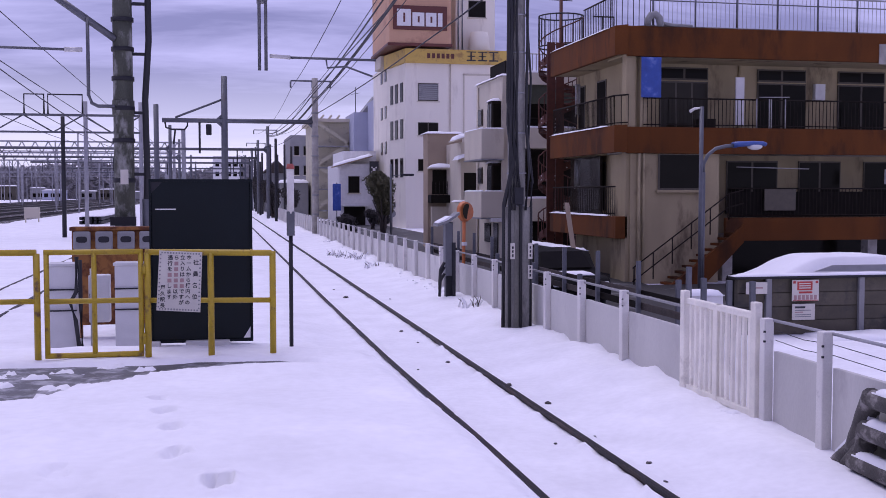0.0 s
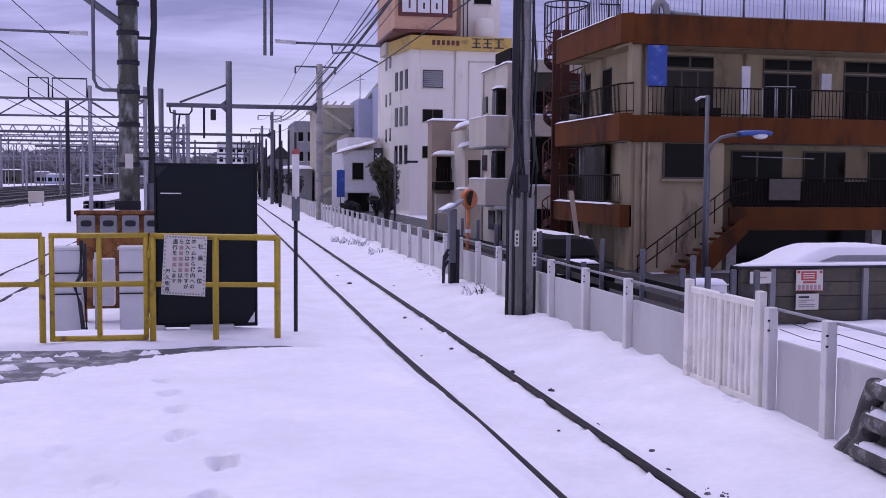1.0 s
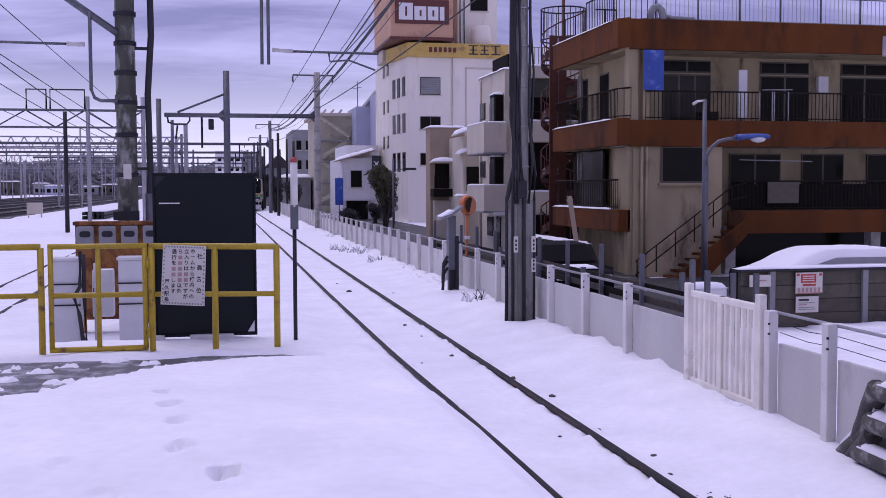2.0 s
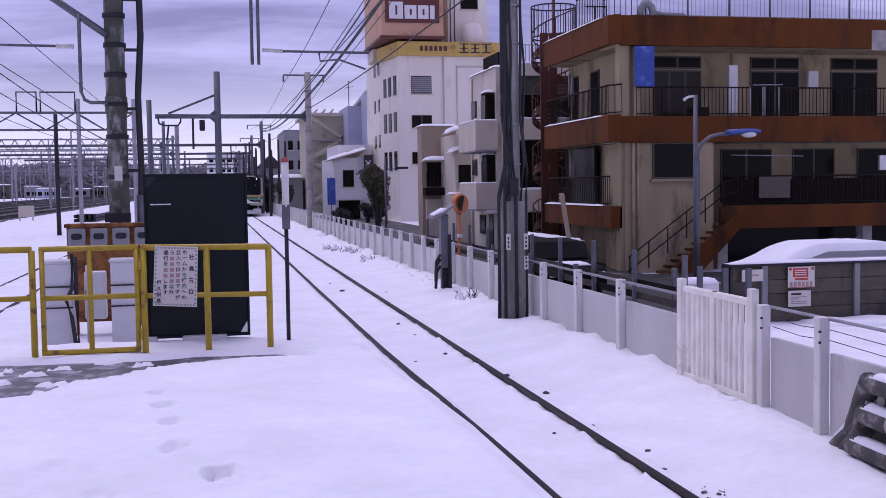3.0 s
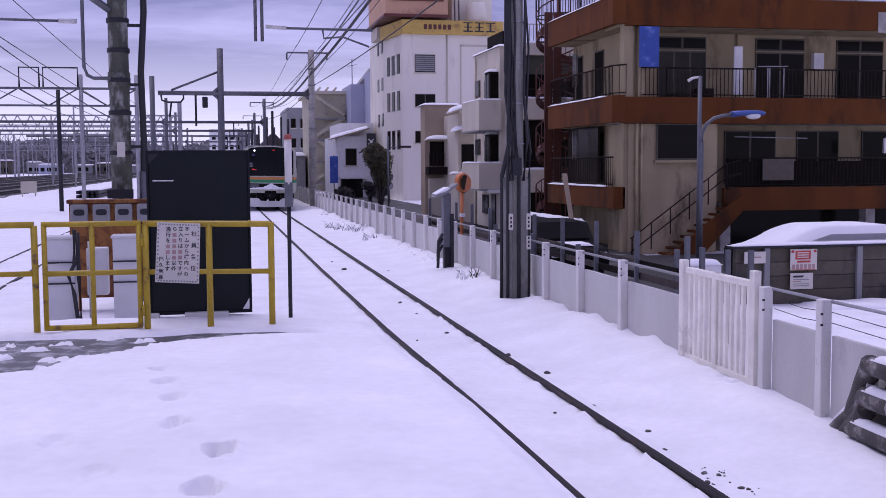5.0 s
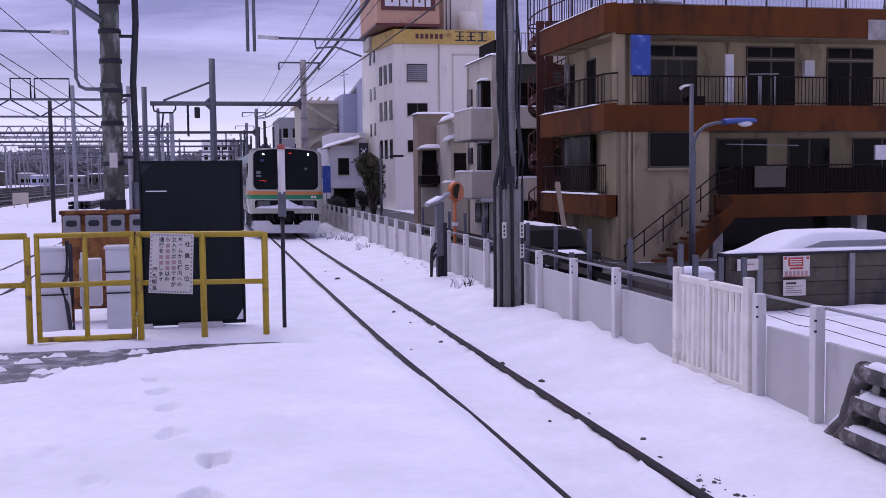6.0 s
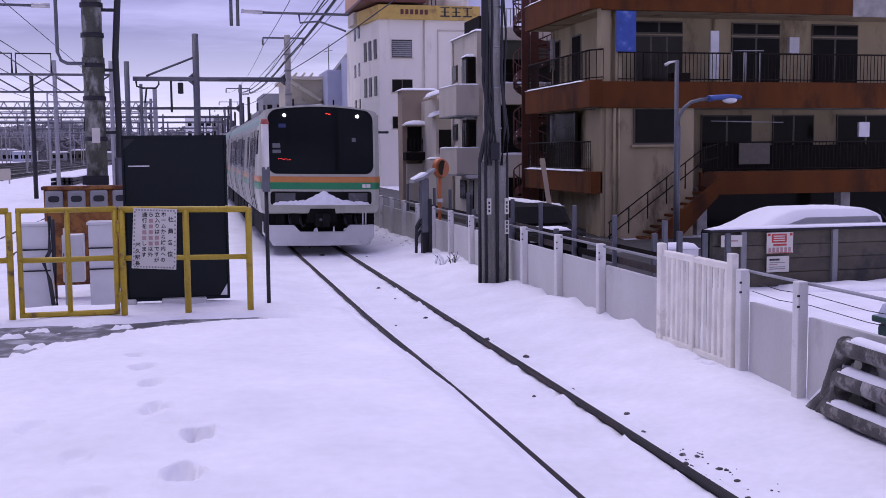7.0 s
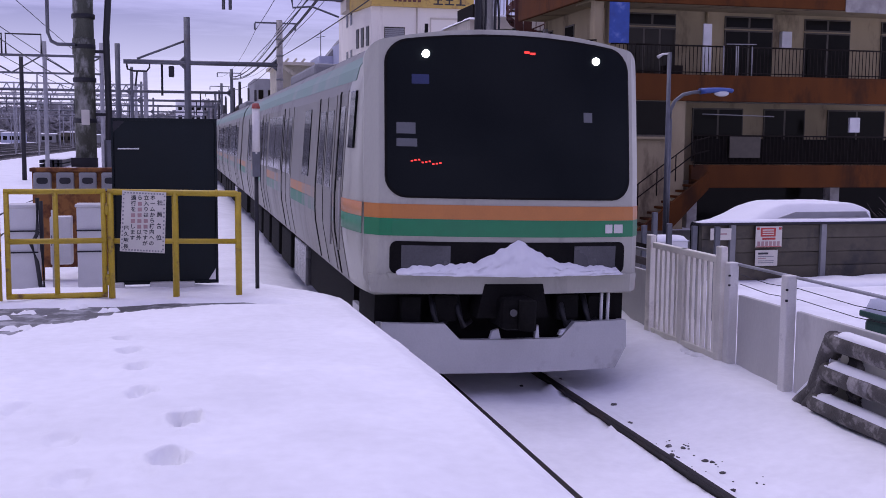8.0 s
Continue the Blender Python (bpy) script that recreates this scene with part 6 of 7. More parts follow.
mid = build_portal(61, (5.45, 0.45, -2.9), 8.85, 6.4, 0.2)
part("strut", rod((0.4, 61, 7.6), (-2.2, 61, 6.55), 0.06, 8), STEEL, mid)
for z in (1.2, 2.3, 3.4, 4.5, 5.6, 6.9, 7.8):
    part("band", rod((5.45, 61, z - 0.05), (5.45, 61, z + 0.05), 0.205, 12), GREYW, mid)
crossarm(mid, 5.45, 61, 8.65, 1.35)
part("hanger", tube(bmesh.new(), [(-2.75, 61, 6.35), (-2.7, 61, 6.0), (-2.4, 61, 5.9), (-1.7, 61, 5.9), (-1.55, 61, 6.1), (-1.55, 61, 6.35)], 0.05, 8), DARK, mid)
part("drop", rod((-2.2, 61, 5.9), (-2.3, 61, 5.1), 0.05, 8), DARK, mid)
part("drop", rod((-0.9, 61, 6.35), (-0.9, 61, 4.6), 0.06, 8), DARK, mid)
part("lamp_box", box(-0.55, 60.8, 5.6, -0.25, 61.1, 6.2, 0.05), DARK, mid)
for y, top in ((103, 8.7), (128, 8.6), (150, 8.6), (185, 8.8), (225, 8.8)):
    p = build_portal(y, (4.75, -4.2, -24), top, 6.5, 0.17)
    crossarm(p, 4.75, y, top - 0.4, 1.3)
    for x in (1.9, -6.5, -11.5):
        part("drop", rod((x, y, 6.5), (x, y, 4.9), 0.06, 6), DARK, p)
for x, y, top in ((4.9, 92, 7.0), (5.4, 112, 7.4), (4.9, 140, 8.3), (5.6, 165, 7.5), (5.2, 205, 8.0), (6.6, 98, 6.6), (7.4, 121, 7.8), (5.1, 125, 6.8), (5.9, 108, 6.2), (6.4, 135, 7.2), (5.3, 180, 8.4), (6.2, 152, 8.0), (4.6, 118, 5.8), (4.9, 160, 6.5)):
    pole(x, y, top, 0.13, "slim dark pole beside the line", DARK)
pole(-7.95, 60, 6.45, 0.12, "dark signal pole in the yard", DARK)

# lattice gantries over the yard
def build_gantry(y, x0, x1, z, h):
    g = thing("lattice_gantry", (x0, y, 0), "grey lattice gantry spanning the snowy yard", "gantry")
    for zz in (z, z + h):
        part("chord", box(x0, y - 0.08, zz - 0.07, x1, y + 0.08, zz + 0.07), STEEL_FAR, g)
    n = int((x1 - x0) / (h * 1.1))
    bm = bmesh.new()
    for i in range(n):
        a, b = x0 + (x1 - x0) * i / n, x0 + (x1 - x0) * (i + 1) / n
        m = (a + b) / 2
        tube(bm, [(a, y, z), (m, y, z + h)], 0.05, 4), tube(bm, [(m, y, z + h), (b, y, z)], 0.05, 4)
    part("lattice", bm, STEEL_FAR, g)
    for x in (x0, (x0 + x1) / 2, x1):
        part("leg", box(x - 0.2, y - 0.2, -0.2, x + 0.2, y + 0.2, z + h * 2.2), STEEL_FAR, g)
    for i in range(int((x1 - x0) / 4)):
        x = x0 + 2 + 4 * i
        part("drop", rod((x, y, z), (x, y, z - 1.6), 0.06, 6), STEEL, g)


for y, x0, x1, z, h in ((110, -42, -3.2, 6.3, 1.1), (160, -58, -6, 7.0, 1.3), (210, -70, -9, 7.2, 1.3), (270, -80, -12, 7.2, 1.4), (340, -100, -14, 7.4, 1.5)):
    build_gantry(y, x0, x1, z, h)
arch = thing("wire_frame", (-8.5, 60.5, 0), "dark square wire frames carried on a yard beam", "wire frame")
for x0, x1 in ((-9.95, -8.95), (-8.75, -7.0)):
    part("frame", tube(bmesh.new(), [(x0, 60.5, 6.6), (x0, 60.5, 7.65), (x1, 60.5, 7.65), (x1, 60.5, 6.6)], 0.05, 6), DARK, arch)
part("beam", box(-16, 60.4, 6.5, -4.0, 60.6, 6.62), STEEL, arch)
part("beam", box(-16, 60.4, 5.6, -4.0, 60.6, 5.7), STEEL, arch)
for i in range(8):
    x = -16 + 1.5 * i
    part("strut", rod((x, 60.5, 5.65 if i % 2 else 6.55), (x + 1.5, 60.5, 6.55 if i % 2 else 5.65), 0.04, 5), STEEL, arch)
for x in (-15.8, -6.85, -4.0):
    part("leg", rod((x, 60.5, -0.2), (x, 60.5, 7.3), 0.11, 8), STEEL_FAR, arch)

# yard clutter: small stand, stacked rails, far masts
stand = thing("cable_stand", (-14.6, 92, 0), "small yellowish cable stand in the snow", "cable stand")
part("board", box(-15.3, 92, 0.35, -14.1, 92.3, 1.25, 0.02), CREAM, stand)
for x in (-15.2, -14.2):
    part("leg", box(x - 0.05, 92.1, -0.1, x + 0.05, 92.2, 0.4), CREAM, stand)
stack = thing("rail_stack", (-9, 85, 0), "stack of old rails lying in the snow", "rail stack")
for i in range(5):
    for j in range(2):
        part("rail", box(-10.2 + 0.35 * i, 85, 0.05 + 0.3 * j, -10.0 + 0.35 * i, 118, 0.28 + 0.3 * j), DARK, stack)
part("snow", mound(-10.3, -8.4, 85, 118, 0.64, 0.12, 8, 20, 4.0), SNOW_CAP, stack)
rnd = random.Random(11)
for i in range(66):
    x, y = -14 - 60 * rnd.random(), 130 + 240 * rnd.random()
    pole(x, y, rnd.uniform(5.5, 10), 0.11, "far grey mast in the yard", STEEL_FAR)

# far trees and low buildings closing the yard
def build_far_woods():
    bm = bmesh.new()
    r = random.Random(5)
    for i in range(60000):
        x = -330 + 345 * r.random()
        y = 430 + 60 * r.random()
        top = 13 + 5 * noise.noise((x * 0.03, 0, 0)) + 3 * noise.noise((x * 0.15, 0, 4))
        z = top * r.random()
        c = Vector((x, y, z))
        d = Vector((r.uniform(-1, 1), 0, r.uniform(-0.4, 1))) * r.uniform(0.8, 2.4)
        e = Vector((r.uniform(-1, 1), r.uniform(-1, 1), r.uniform(-1, 1))) * 1.1
        bm.faces.new([bm.verts.new(c - d), bm.verts.new(c + e), bm.verts.new(c + d)])
    solo("far_woods", bm, WOODS, "winter woods closing the yard, coloured pale for haze", "trees", kind="stuff")


build_far_woods()
rnd = random.Random(8)
for i in range(26):
    x = -220 + 8.6 * i + rnd.uniform(-2, 2)
    w, h = rnd.uniform(4, 8), rnd.uniform(2.6, 5)
    y = 395 + rnd.uniform(-12, 14)
    b = thing("far_building", (x, y, 0), "pale low building with snowy roof beyond the yard", "building", "far buildings")
    part("wall", box(x, y, -0.2, x + w, y + 8, h), (GREYW, BLOCK, GREYW, BLUEGREY)[i % 4], b)
    part("roof_snow", mound(x - 0.3, x + w + 0.3, y - 0.3, y + 8, h, 0.4, 6, 6, i), SNOW_CAP, b)
    for k in range(int(w / 2.2)):
        for j in range(int(h / 3)):
            part("window", box(x + 0.6 + 2.1 * k, y - 0.06, 1.0 + 3 * j, x + 1.9 + 2.1 * k, y - 0.01, 2.3 + 3 * j), GLASS_DARK, b)
for x, y, w, h in ((-1.2, 360, 9, 14.5),):
    b = thing("far_building", (x, y, 0), "pale flat-roofed building far down the line", "building", "far buildings")
    part("wall", box(x, y, -0.2, x + w, y + 10, h), WHITE, b)
    for j in range(4):
        for k in range(5):
            part("window", box(x + 0.8 + 1.9 * k, y - 0.06, 1.5 + 3.2 * j, x + 2.0 + 1.9 * k, y - 0.01, 3 + 3.2 * j), GLASS_DARK, b)


def wire(p0, p1, sag, r, name="overhead_wire", label="dark overhead wire along the line"):
    p0, p1 = Vector(p0), Vector(p1)
    pts = [p0.lerp(p1, k / 16) - Vector((0, 0, sag * 4 * (k / 16) * (1 - k / 16))) for k in range(17)]
    solo(name, tube(bmesh.new(), pts, r, 5), CABLE, label, "wire")


# contact and messenger wires over the track, feeders on the poles
wire((2.94, -5, 5.75), (2.94, 61, 5.55), 0.1, 0.012)
for dx, dz in ((0.0, 0.0), (0.06, 0.16), (-0.1, 0.42)):
    wire((5.05 + dx, 16, 8.75 + dz), (5.3 + dx, 61, 7.35 + dz), 0.35, 0.03)
    wire((5.3 + dx, 61, 7.35 + dz), (4.7 + dx, 103, 7.8 + dz * 0.5), 0.6, 0.03)
wire((6.9, 8, 7.7), (5.6, 61, 6.9), 0.3, 0.022)
wire((5.6, 61, 6.9), (4.8, 103, 6.8), 0.5, 0.022)
for d in (-1.3, -0.1, 0.9):
    wire((5.45 + d + 0.2, 0, 12.5), (5.45 + d, 61, 8.3), 1.0, 0.016)
    wire((5.45 + d, 61, 8.3), (4.75 + d, 103, 8.0), 0.8, 0.012)
for x, z in ((-4.65, 5.3), (-4.65, 6.4)):
    wire((x, 0, z + 0.3), (x, 110, z), 0.3, 0.012)
for k, (x, z) in enumerate(((-8, 6.6), (-8.2, 6.75), (-10, 7.2), (-13, 7.6))):
    wire((x, 4, z + 2.5), (x + 2, 90, z - 1.2), 1.0, 0.02)

rnd = random.Random(21)
for i in range(70):
    y = 24 + 28 * rnd.random() ** 1.4
    x = FX - 0.2 - rnd.random() * 0.35
    r = rnd.uniform(0.02, 0.055)
    bm = bmesh.new()
    bmesh.ops.create_icosphere(bm, subdivisions=2, radius=r)
    for v in bm.verts:
        v.co *= 1 + 0.5 * noise.noise(v.co * 9 + Vector((i, 0, 0)))
        v.co.z *= 0.7
    bmesh.ops.translate(bm, verts=bm.verts, vec=(x, y, ground_height(x, y) - r * 0.1))
    solo("snow_clod", bm, SNOW_CAP, "clod of snow fallen beside the fence", "snow clod", "snow clods", smooth=True)

# dry weeds standing out of the snow before the fence
rnd = random.Random(33)
for x, y in ((4.55, 40.5), (4.75, 39.2), (4.9, 37.8), (4.35, 42.0), (4.75, 33.8), (5.1, 21.5)):
    w = thing("weeds", (x, y, ground_height(x, y)), "dark dry weeds standing out of the snow", "weeds", "weeds by the fence")
    for i in range(14):
        p = Vector((x + rnd.uniform(-0.2, 0.2), y + rnd.uniform(-0.3, 0.3), ground_height(x, y) - 0.02))
        tip = p + Vector((rnd.uniform(-0.15, 0.15), rnd.uniform(-0.1, 0.1), rnd.uniform(0.08, 0.27)))
        part("stalk", tube(bmesh.new(), [p, p.lerp(tip, 0.5) + Vector((0.02, 0, 0.03)), tip], 0.026 if i % 2 else 0.012, 6, 0.018 if i % 2 else 0.005), SNOW_CAP if i % 2 else BARK, w)


# ---- the train ----
HALF = 1.485


BODY = [(-1.385, 0.92), (-1.40, 0.99), (-1.44, 1.2), (-1.475, 1.4), (-HALF, 1.55), (-HALF, 1.8), (-1.43, 2.85), (-1.37, 3.1), (-1.24, 3.3), (-0.8, 3.44), (0, 3.50)]


def car_shell(y0, y1):
    """Body shell: tucked in below the waist, leaning in above it, with a rounded roof."""
    outline = BODY + [(-x, z) for x, z in BODY[-2::-1]]
    return prism(bmesh.new(), [(x, y0, z) for x, z in outline], (0, y1 - y0, 0))


def loft(bm, sections):
    rings = [[bm.verts.new(p) for p in s] for s in sections]
    for a, b in zip(rings, rings[1:]):
        for i in range(len(a)):
            j = (i + 1) % len(a)
            bm.faces.new((a[i], a[j], b[j], b[i])).smooth = True
    return rings


def side_x(z):
    """The body's half width at a height."""
    for (x0, z0), (x1, z1) in zip(BODY, BODY[1:]):
        if z <= z1:
            return -(x0 + (x1 - x0) * (z - z0) / (z1 - z0))
    return 0.0


def side_panel(z0, z1, y0, y1, proud, side=-1):
    """A plate that follows the body side from z0 to z1."""
    zs = [z0] + [z for _, z in BODY if z0 < z < z1] + [z1]
    rim = [(side * (side_x(z) + proud), y0, z) for z in zs] + [(side * (side_x(z) - 0.02), y0, z) for z in zs[::-1]]
    return prism(bmesh.new(), rim, (0, y1 - y0, 0))


def round_rect(x0, x1, z0, z1, r, n=6):
    pts = []
    for cx, cz, a0 in ((x1 - r, z1 - r, 0), (x0 + r, z1 - r, 90), (x0 + r, z0 + r, 180), (x1 - r, z0 + r, 270)):
        for k in range(n + 1):
            a = radians(a0 + 90 * k / n)
            pts.append((cx + r * math.cos(a), cz + r * math.sin(a)))
    return pts


def arched(x1, z0, z1, drop, r, n=6):
    """A rounded outline whose top edge arches down by drop towards its sides."""
    pts = round_rect(-x1, x1, z0, z1, r, n)
    return [(x, z - (drop * (x / x1) ** 2 if z > (z0 + z1) / 2 else 0)) for x, z in pts[:n + 1]] + [(x1 * u, z1 - drop * u * u) for u in (0.7, 0.5, 0.25, 0, -0.25, -0.5, -0.7)] + [(x, z - (drop * (x / x1) ** 2 if z > (z0 + z1) / 2 else 0)) for x, z in pts[n + 1:]]


def nose_y(x, z):
    """The front's depth: bowed in plan, raked back above the waist."""
    bow = -0.22 + 0.22 * (abs(x) / HALF) ** 2.2 + 0.30 * (max(0, abs(x) - 1.22) / 0.25) ** 2.4
    rake = 0.0 if z < 1.5 else 0.26 * ((z - 1.5) / 2.0) ** 1.3
    return bow + rake


def nose_plate(outline, lift, depth=0.03, cuts=24):
    """A plate that follows the bowed front."""
    bm = bmesh.new()
    vs = [bm.verts.new((x, 0, z)) for x, z in outline]
    bm.faces.new(vs)
    lo, hi = min(p[0] for p in outline), max(p[0] for p in outline)
    for k in range(1, cuts):
        g = bm.verts[:] + bm.edges[:] + bm.faces[:]
        bmesh.ops.bisect_plane(bm, geom=g, plane_co=(lo + (hi - lo) * k / cuts, 0, 0), plane_no=(1, 0, 0))
    zl, zh = min(p[1] for p in outline), max(p[1] for p in outline)
    for k in range(1, 4):
        g = bm.verts[:] + bm.edges[:] + bm.faces[:]
        bmesh.ops.bisect_plane(bm, geom=g, plane_co=(0, 0, zl + (zh - zl) * k / 4), plane_no=(0, 0, 1))
    for v in bm.verts:
        v.co.y = nose_y(v.co.x, v.co.z) - lift
    ext = bmesh.ops.extrude_face_region(bm, geom=bm.faces[:])
    bmesh.ops.translate(bm, verts=[g for g in ext["geom"] if isinstance(g, bmesh.types.BMVert)], vec=(0, depth, 0))
    bmesh.ops.recalc_face_normals(bm, faces=bm.faces)
    return bm


def build_train():
    t = thing("commuter_train", (0, 0, 0), "silver commuter train with orange and green stripes, snow on its front", "train")
    outline = BODY + [(-x, z) for x, z in BODY[-2::-1]]
    for c in range(4):
        y0 = 20.0 * c + (0.95 if c == 0 else 0.25)
        y1 = 20.0 * c + 19.75
        body = part("car_body", car_shell(y0, y1), CAR_SILVER, t, "stainless silver car body")
        part("roof", prism(bmesh.new(), [(x * 0.985, y0, z + 0.012) for x, z in outline[8:13]], (0, y1 - y0, 0)), CAR_ROOF, body)
        part("underframe", box(-1.25, y0 + 0.6, 0.28, 1.25, y1 - 0.4, 0.86), CAR_DARK, t)
        for k in range(5):
            yb = y0 + 4.6 + 2.2 * k
            part("equipment_box", box(-1.32, yb, 0.25, 1.32, yb + 1.6, 0.84, 0.03), LAMP_COVER if k == 0 else CAR_DARK, t)
        for yb in (y0 + 2.6, y1 - 2.9):
            b = part("bogie", box(-1.1, yb - 1.5, 0.32, 1.1, yb + 1.5, 0.66, 0.04), CAR_DARK, t)
            for dy in (-1.05, 1.05):
                for x in (-0.56, 0.56):
                    part("wheel", rod((x - 0.06, yb + dy, 0.43), (x + 0.06, yb + dy, 0.43), 0.43, 20), CAR_DARK, b)
        # stripes, doors and windows, both sides
        doors = [2.45, 7.0, 11.6, 16.2] if c == 0 else [2.4, 7.3, 12.2, 17.1]
        for s in (-1, 1):
            part("stripe", side_panel(1.655, 1.79, y0, y1, 0.004, s), SIDE_ORANGE, body, "orange stripe")
            part("stripe", side_panel(1.492, 1.653, y0, y1, 0.004, s), SIDE_GREEN, body, "green stripe")
            part("stripe", side_panel(2.97, 3.22, y0 - (0.25 if c == 0 else 0), y1, 0.003, s), PALE_GREEN, body, "pale green stripe below the roof")
            for d in doors:
                yd = 20.0 * c + d
                door = part("door", side_panel(0.95, 2.86, yd - 0.68, yd + 0.68, 0.008, s), CAR_SILVER, body, "silver sliding door")
                for q in (-0.34, 0.34):
                    part("door_window", side_panel(1.85, 2.70, yd + q - 0.22, yd + q + 0.22, 0.014, s), SIDE_GLASS, door)
                for q in (0.0, 0.70):
                    part("door_gap", side_panel(0.95, 2.86, yd + q - (0.03 if q else 0.012), yd + q + (0.03 if q else 0.012), 0.016 if q else 0.012, s), CAR_DARK, door)
            for a, b2 in list(zip(doors, doors[1:]))[1 if c == 0 else 0:]:
                ya, yb = 20.0 * c + a + 1.0, 20.0 * c + b2 - 1.0
                ym = (ya + yb) / 2
                for u, v in ((ya, ym - 0.04), (ym + 0.04, yb)):
                    part("window", side_panel(1.86, 2.76, u, v, 0.012, s), SIDE_GLASS, body)
            if c == 0:
                crew = part("crew_door", side_panel(0.95, 2.88, 0.98, 1.46, 0.006, s), CAR_SILVER, body)
                part("crew_window", side_panel(1.95, 2.72, 1.07, 1.36, 0.012, s), SIDE_GLASS, crew)
                for q in (1.46,):
                    part("crew_gap", side_panel(0.95, 2.88, q - 0.035, q + 0.035, 0.014, s), CAR_DARK, crew)
                for q in (0.90, 1.55):
                    part("grab_rail", rod((s * (HALF + 0.035), q, 1.25), (s * (HALF + 0.035), q, 2.0), 0.013, 6), RAIL_LIGHT, crew, "bright grab rail")
                part("cab_window", side_panel(2.3, 2.86, 0.52, 0.82, 0.004, s), CAR_GLASS, body)
                part("side_window", side_panel(1.9, 2.76, 4.05, 4.75, 0.012, s), CAR_GLASS, body)
        part("roof_unit", box(-0.95, y0 + 7.0, 3.42, 0.95, y0 + 11, 3.64, 0.06), CAR_ROOF, t, "air-conditioning unit")
        if c:
            part("gangway", box(-0.55, 20.0 * c - 0.3, 0.95, 0.55, 20.0 * c + 0.3, 3.1), CAR_DARK, t)
    # bowed cab front joined to the first car
    bm = bmesh.new()
    sections = []
    for k in range(6):
        u = k / 5
        ring = []
        for x, z in outline:
            inset = (1 - u) ** 3 * 0.055
            xx = x * (1 - inset * 0.9)
            zz = z - (inset * 0.7 if z > 2.9 else 0)
            ring.append((xx, nose_y(xx, zz) * (1 - u) + 0.96 * u, zz))
        sections.append(ring)
    rings = loft(bm, sections)
    bm.faces.new(rings[0][::-1])
    bmesh.ops.recalc_face_normals(bm, faces=bm.faces)
    front = part("cab_front", bm, CAR_FACE, t, "pale grey moulded cab front")
    part("front_plate", nose_plate(arched(1.40, 0.95, 3.465, 0.16, 0.16), 0.02, 0.06), CAR_FACE, front)
    part("windscreen", nose_plate(arched(1.215, 1.868, 3.395, 0.10, 0.19), 0.035, 0.03), CAR_GLASS, front, "dark wrap windscreen")
    part("screen_seal", nose_plate(arched(1.235, 1.85, 3.415, 0.10, 0.20), 0.027, 0.03), CAR_DARK, front)
    part("stripe", nose_plate([(-1.40, 1.655), (1.40, 1.655), (1.40, 1.79), (-1.40, 1.79)], 0.027, 0.03), CAR_ORANGE, front, "orange stripe")
    part("stripe", nose_plate([(-1.40, 1.492), (1.40, 1.492), (1.40, 1.653), (-1.40, 1.653)], 0.027, 0.03), CAR_GREEN, front, "green stripe")
    part("lamp_recess", nose_plate(round_rect(-1.185, 1.185, 1.13, 1.442, 0.07), 0.028, 0.03), CAR_DARK, front)
    for s in (-1, 1):
        part("lamp_cover", nose_plate([(s * 0.62, 1.15), (s * 1.08, 1.15), (s * 1.08, 1.405), (s * 0.62, 1.405)][::s], 0.034, 0.02), LAMP_COVER, front)
    for s in (-1, 1):
        for z0, z1, paint in ((1.655, 1.79, CAR_ORANGE), (1.492, 1.653, CAR_GREEN)):
            bm = bmesh.new()
            quads = []
            for k in range(13):
                u = k / 12
                w = side_x(1.65) * (1 - 0.9 * 0.055 * (1 - u) ** 3)
                y = nose_y(w, 1.5) * (1 - u) + 0.96 * u
                quads.append([(s * (w + 0.008), y - 0.006 * (1 - u), z) for z in (z0, z1)] + [(s * (w - 0.03), y + 0.02, z) for z in (z1, z0)])
            loft(bm, [[Vector(p) for p in q] for q in quads])
            bmesh.ops.recalc_face_normals(bm, faces=bm.faces)
            part("stripe", bm, paint, front)
    # two pale blocks where the railway's mark sits
    for x0, x1, z0, z1 in ((0.955, 1.035, 1.53, 1.615), (1.055, 1.155, 1.53, 1.615)):
        part("mark", nose_plate([(x0, z0), (x1, z0), (x1, z1), (x0, z1)], 0.034, 0.015, 2), FENCE, front, "pale mark")
    for s in (-1, 1):
        x, z = s * 0.855, 3.205
        y = nose_y(x, z) - 0.045
        part("headlight", rod((x, y - 0.012, z), (x, y + 0.03, z), 0.037, 14), HEADLIGHT, front, "lit headlight")
    for i in range(9):
        x = -1.0 + 0.033 * i
        z = 2.20 - 0.0045 * i + 0.010 * (i % 3 - 1)
        y = nose_y(x, z) - 0.042
        part("led_bar", box(x, y - 0.004, z, x + 0.020, y, z + 0.014), LED, front)
    for x, z in ((0.10, 3.245), (0.16, 3.235)):
        y = nose_y(x, z) - 0.042
        part("led_bar", box(x, y - 0.004, z, x + 0.05, y, z + 0.02), LED, front)
    # sheets lie on the glass; the dimness behind it is in their colour
    for x0, x1, z0, z1 in ((-1.13, -0.955, 2.45, 2.555), (-1.13, -0.94, 2.33, 2.405), (0.713, 0.807, 2.605, 2.70)):
        part("paper", nose_plate([(x0, z0), (x1, z0), (x1, z1), (x0, z1)], 0.037, 0.004, 2), SHEET_DIM, front, "sheet dimmed in colour as if behind the windscreen")
    part("paper", nose_plate([(-0.987, 2.92), (-0.825, 2.92), (-0.825, 3.01), (-0.987, 3.01)], 0.037, 0.004, 2), BLUE_LABEL, front, "dim blue label behind the windscreen")
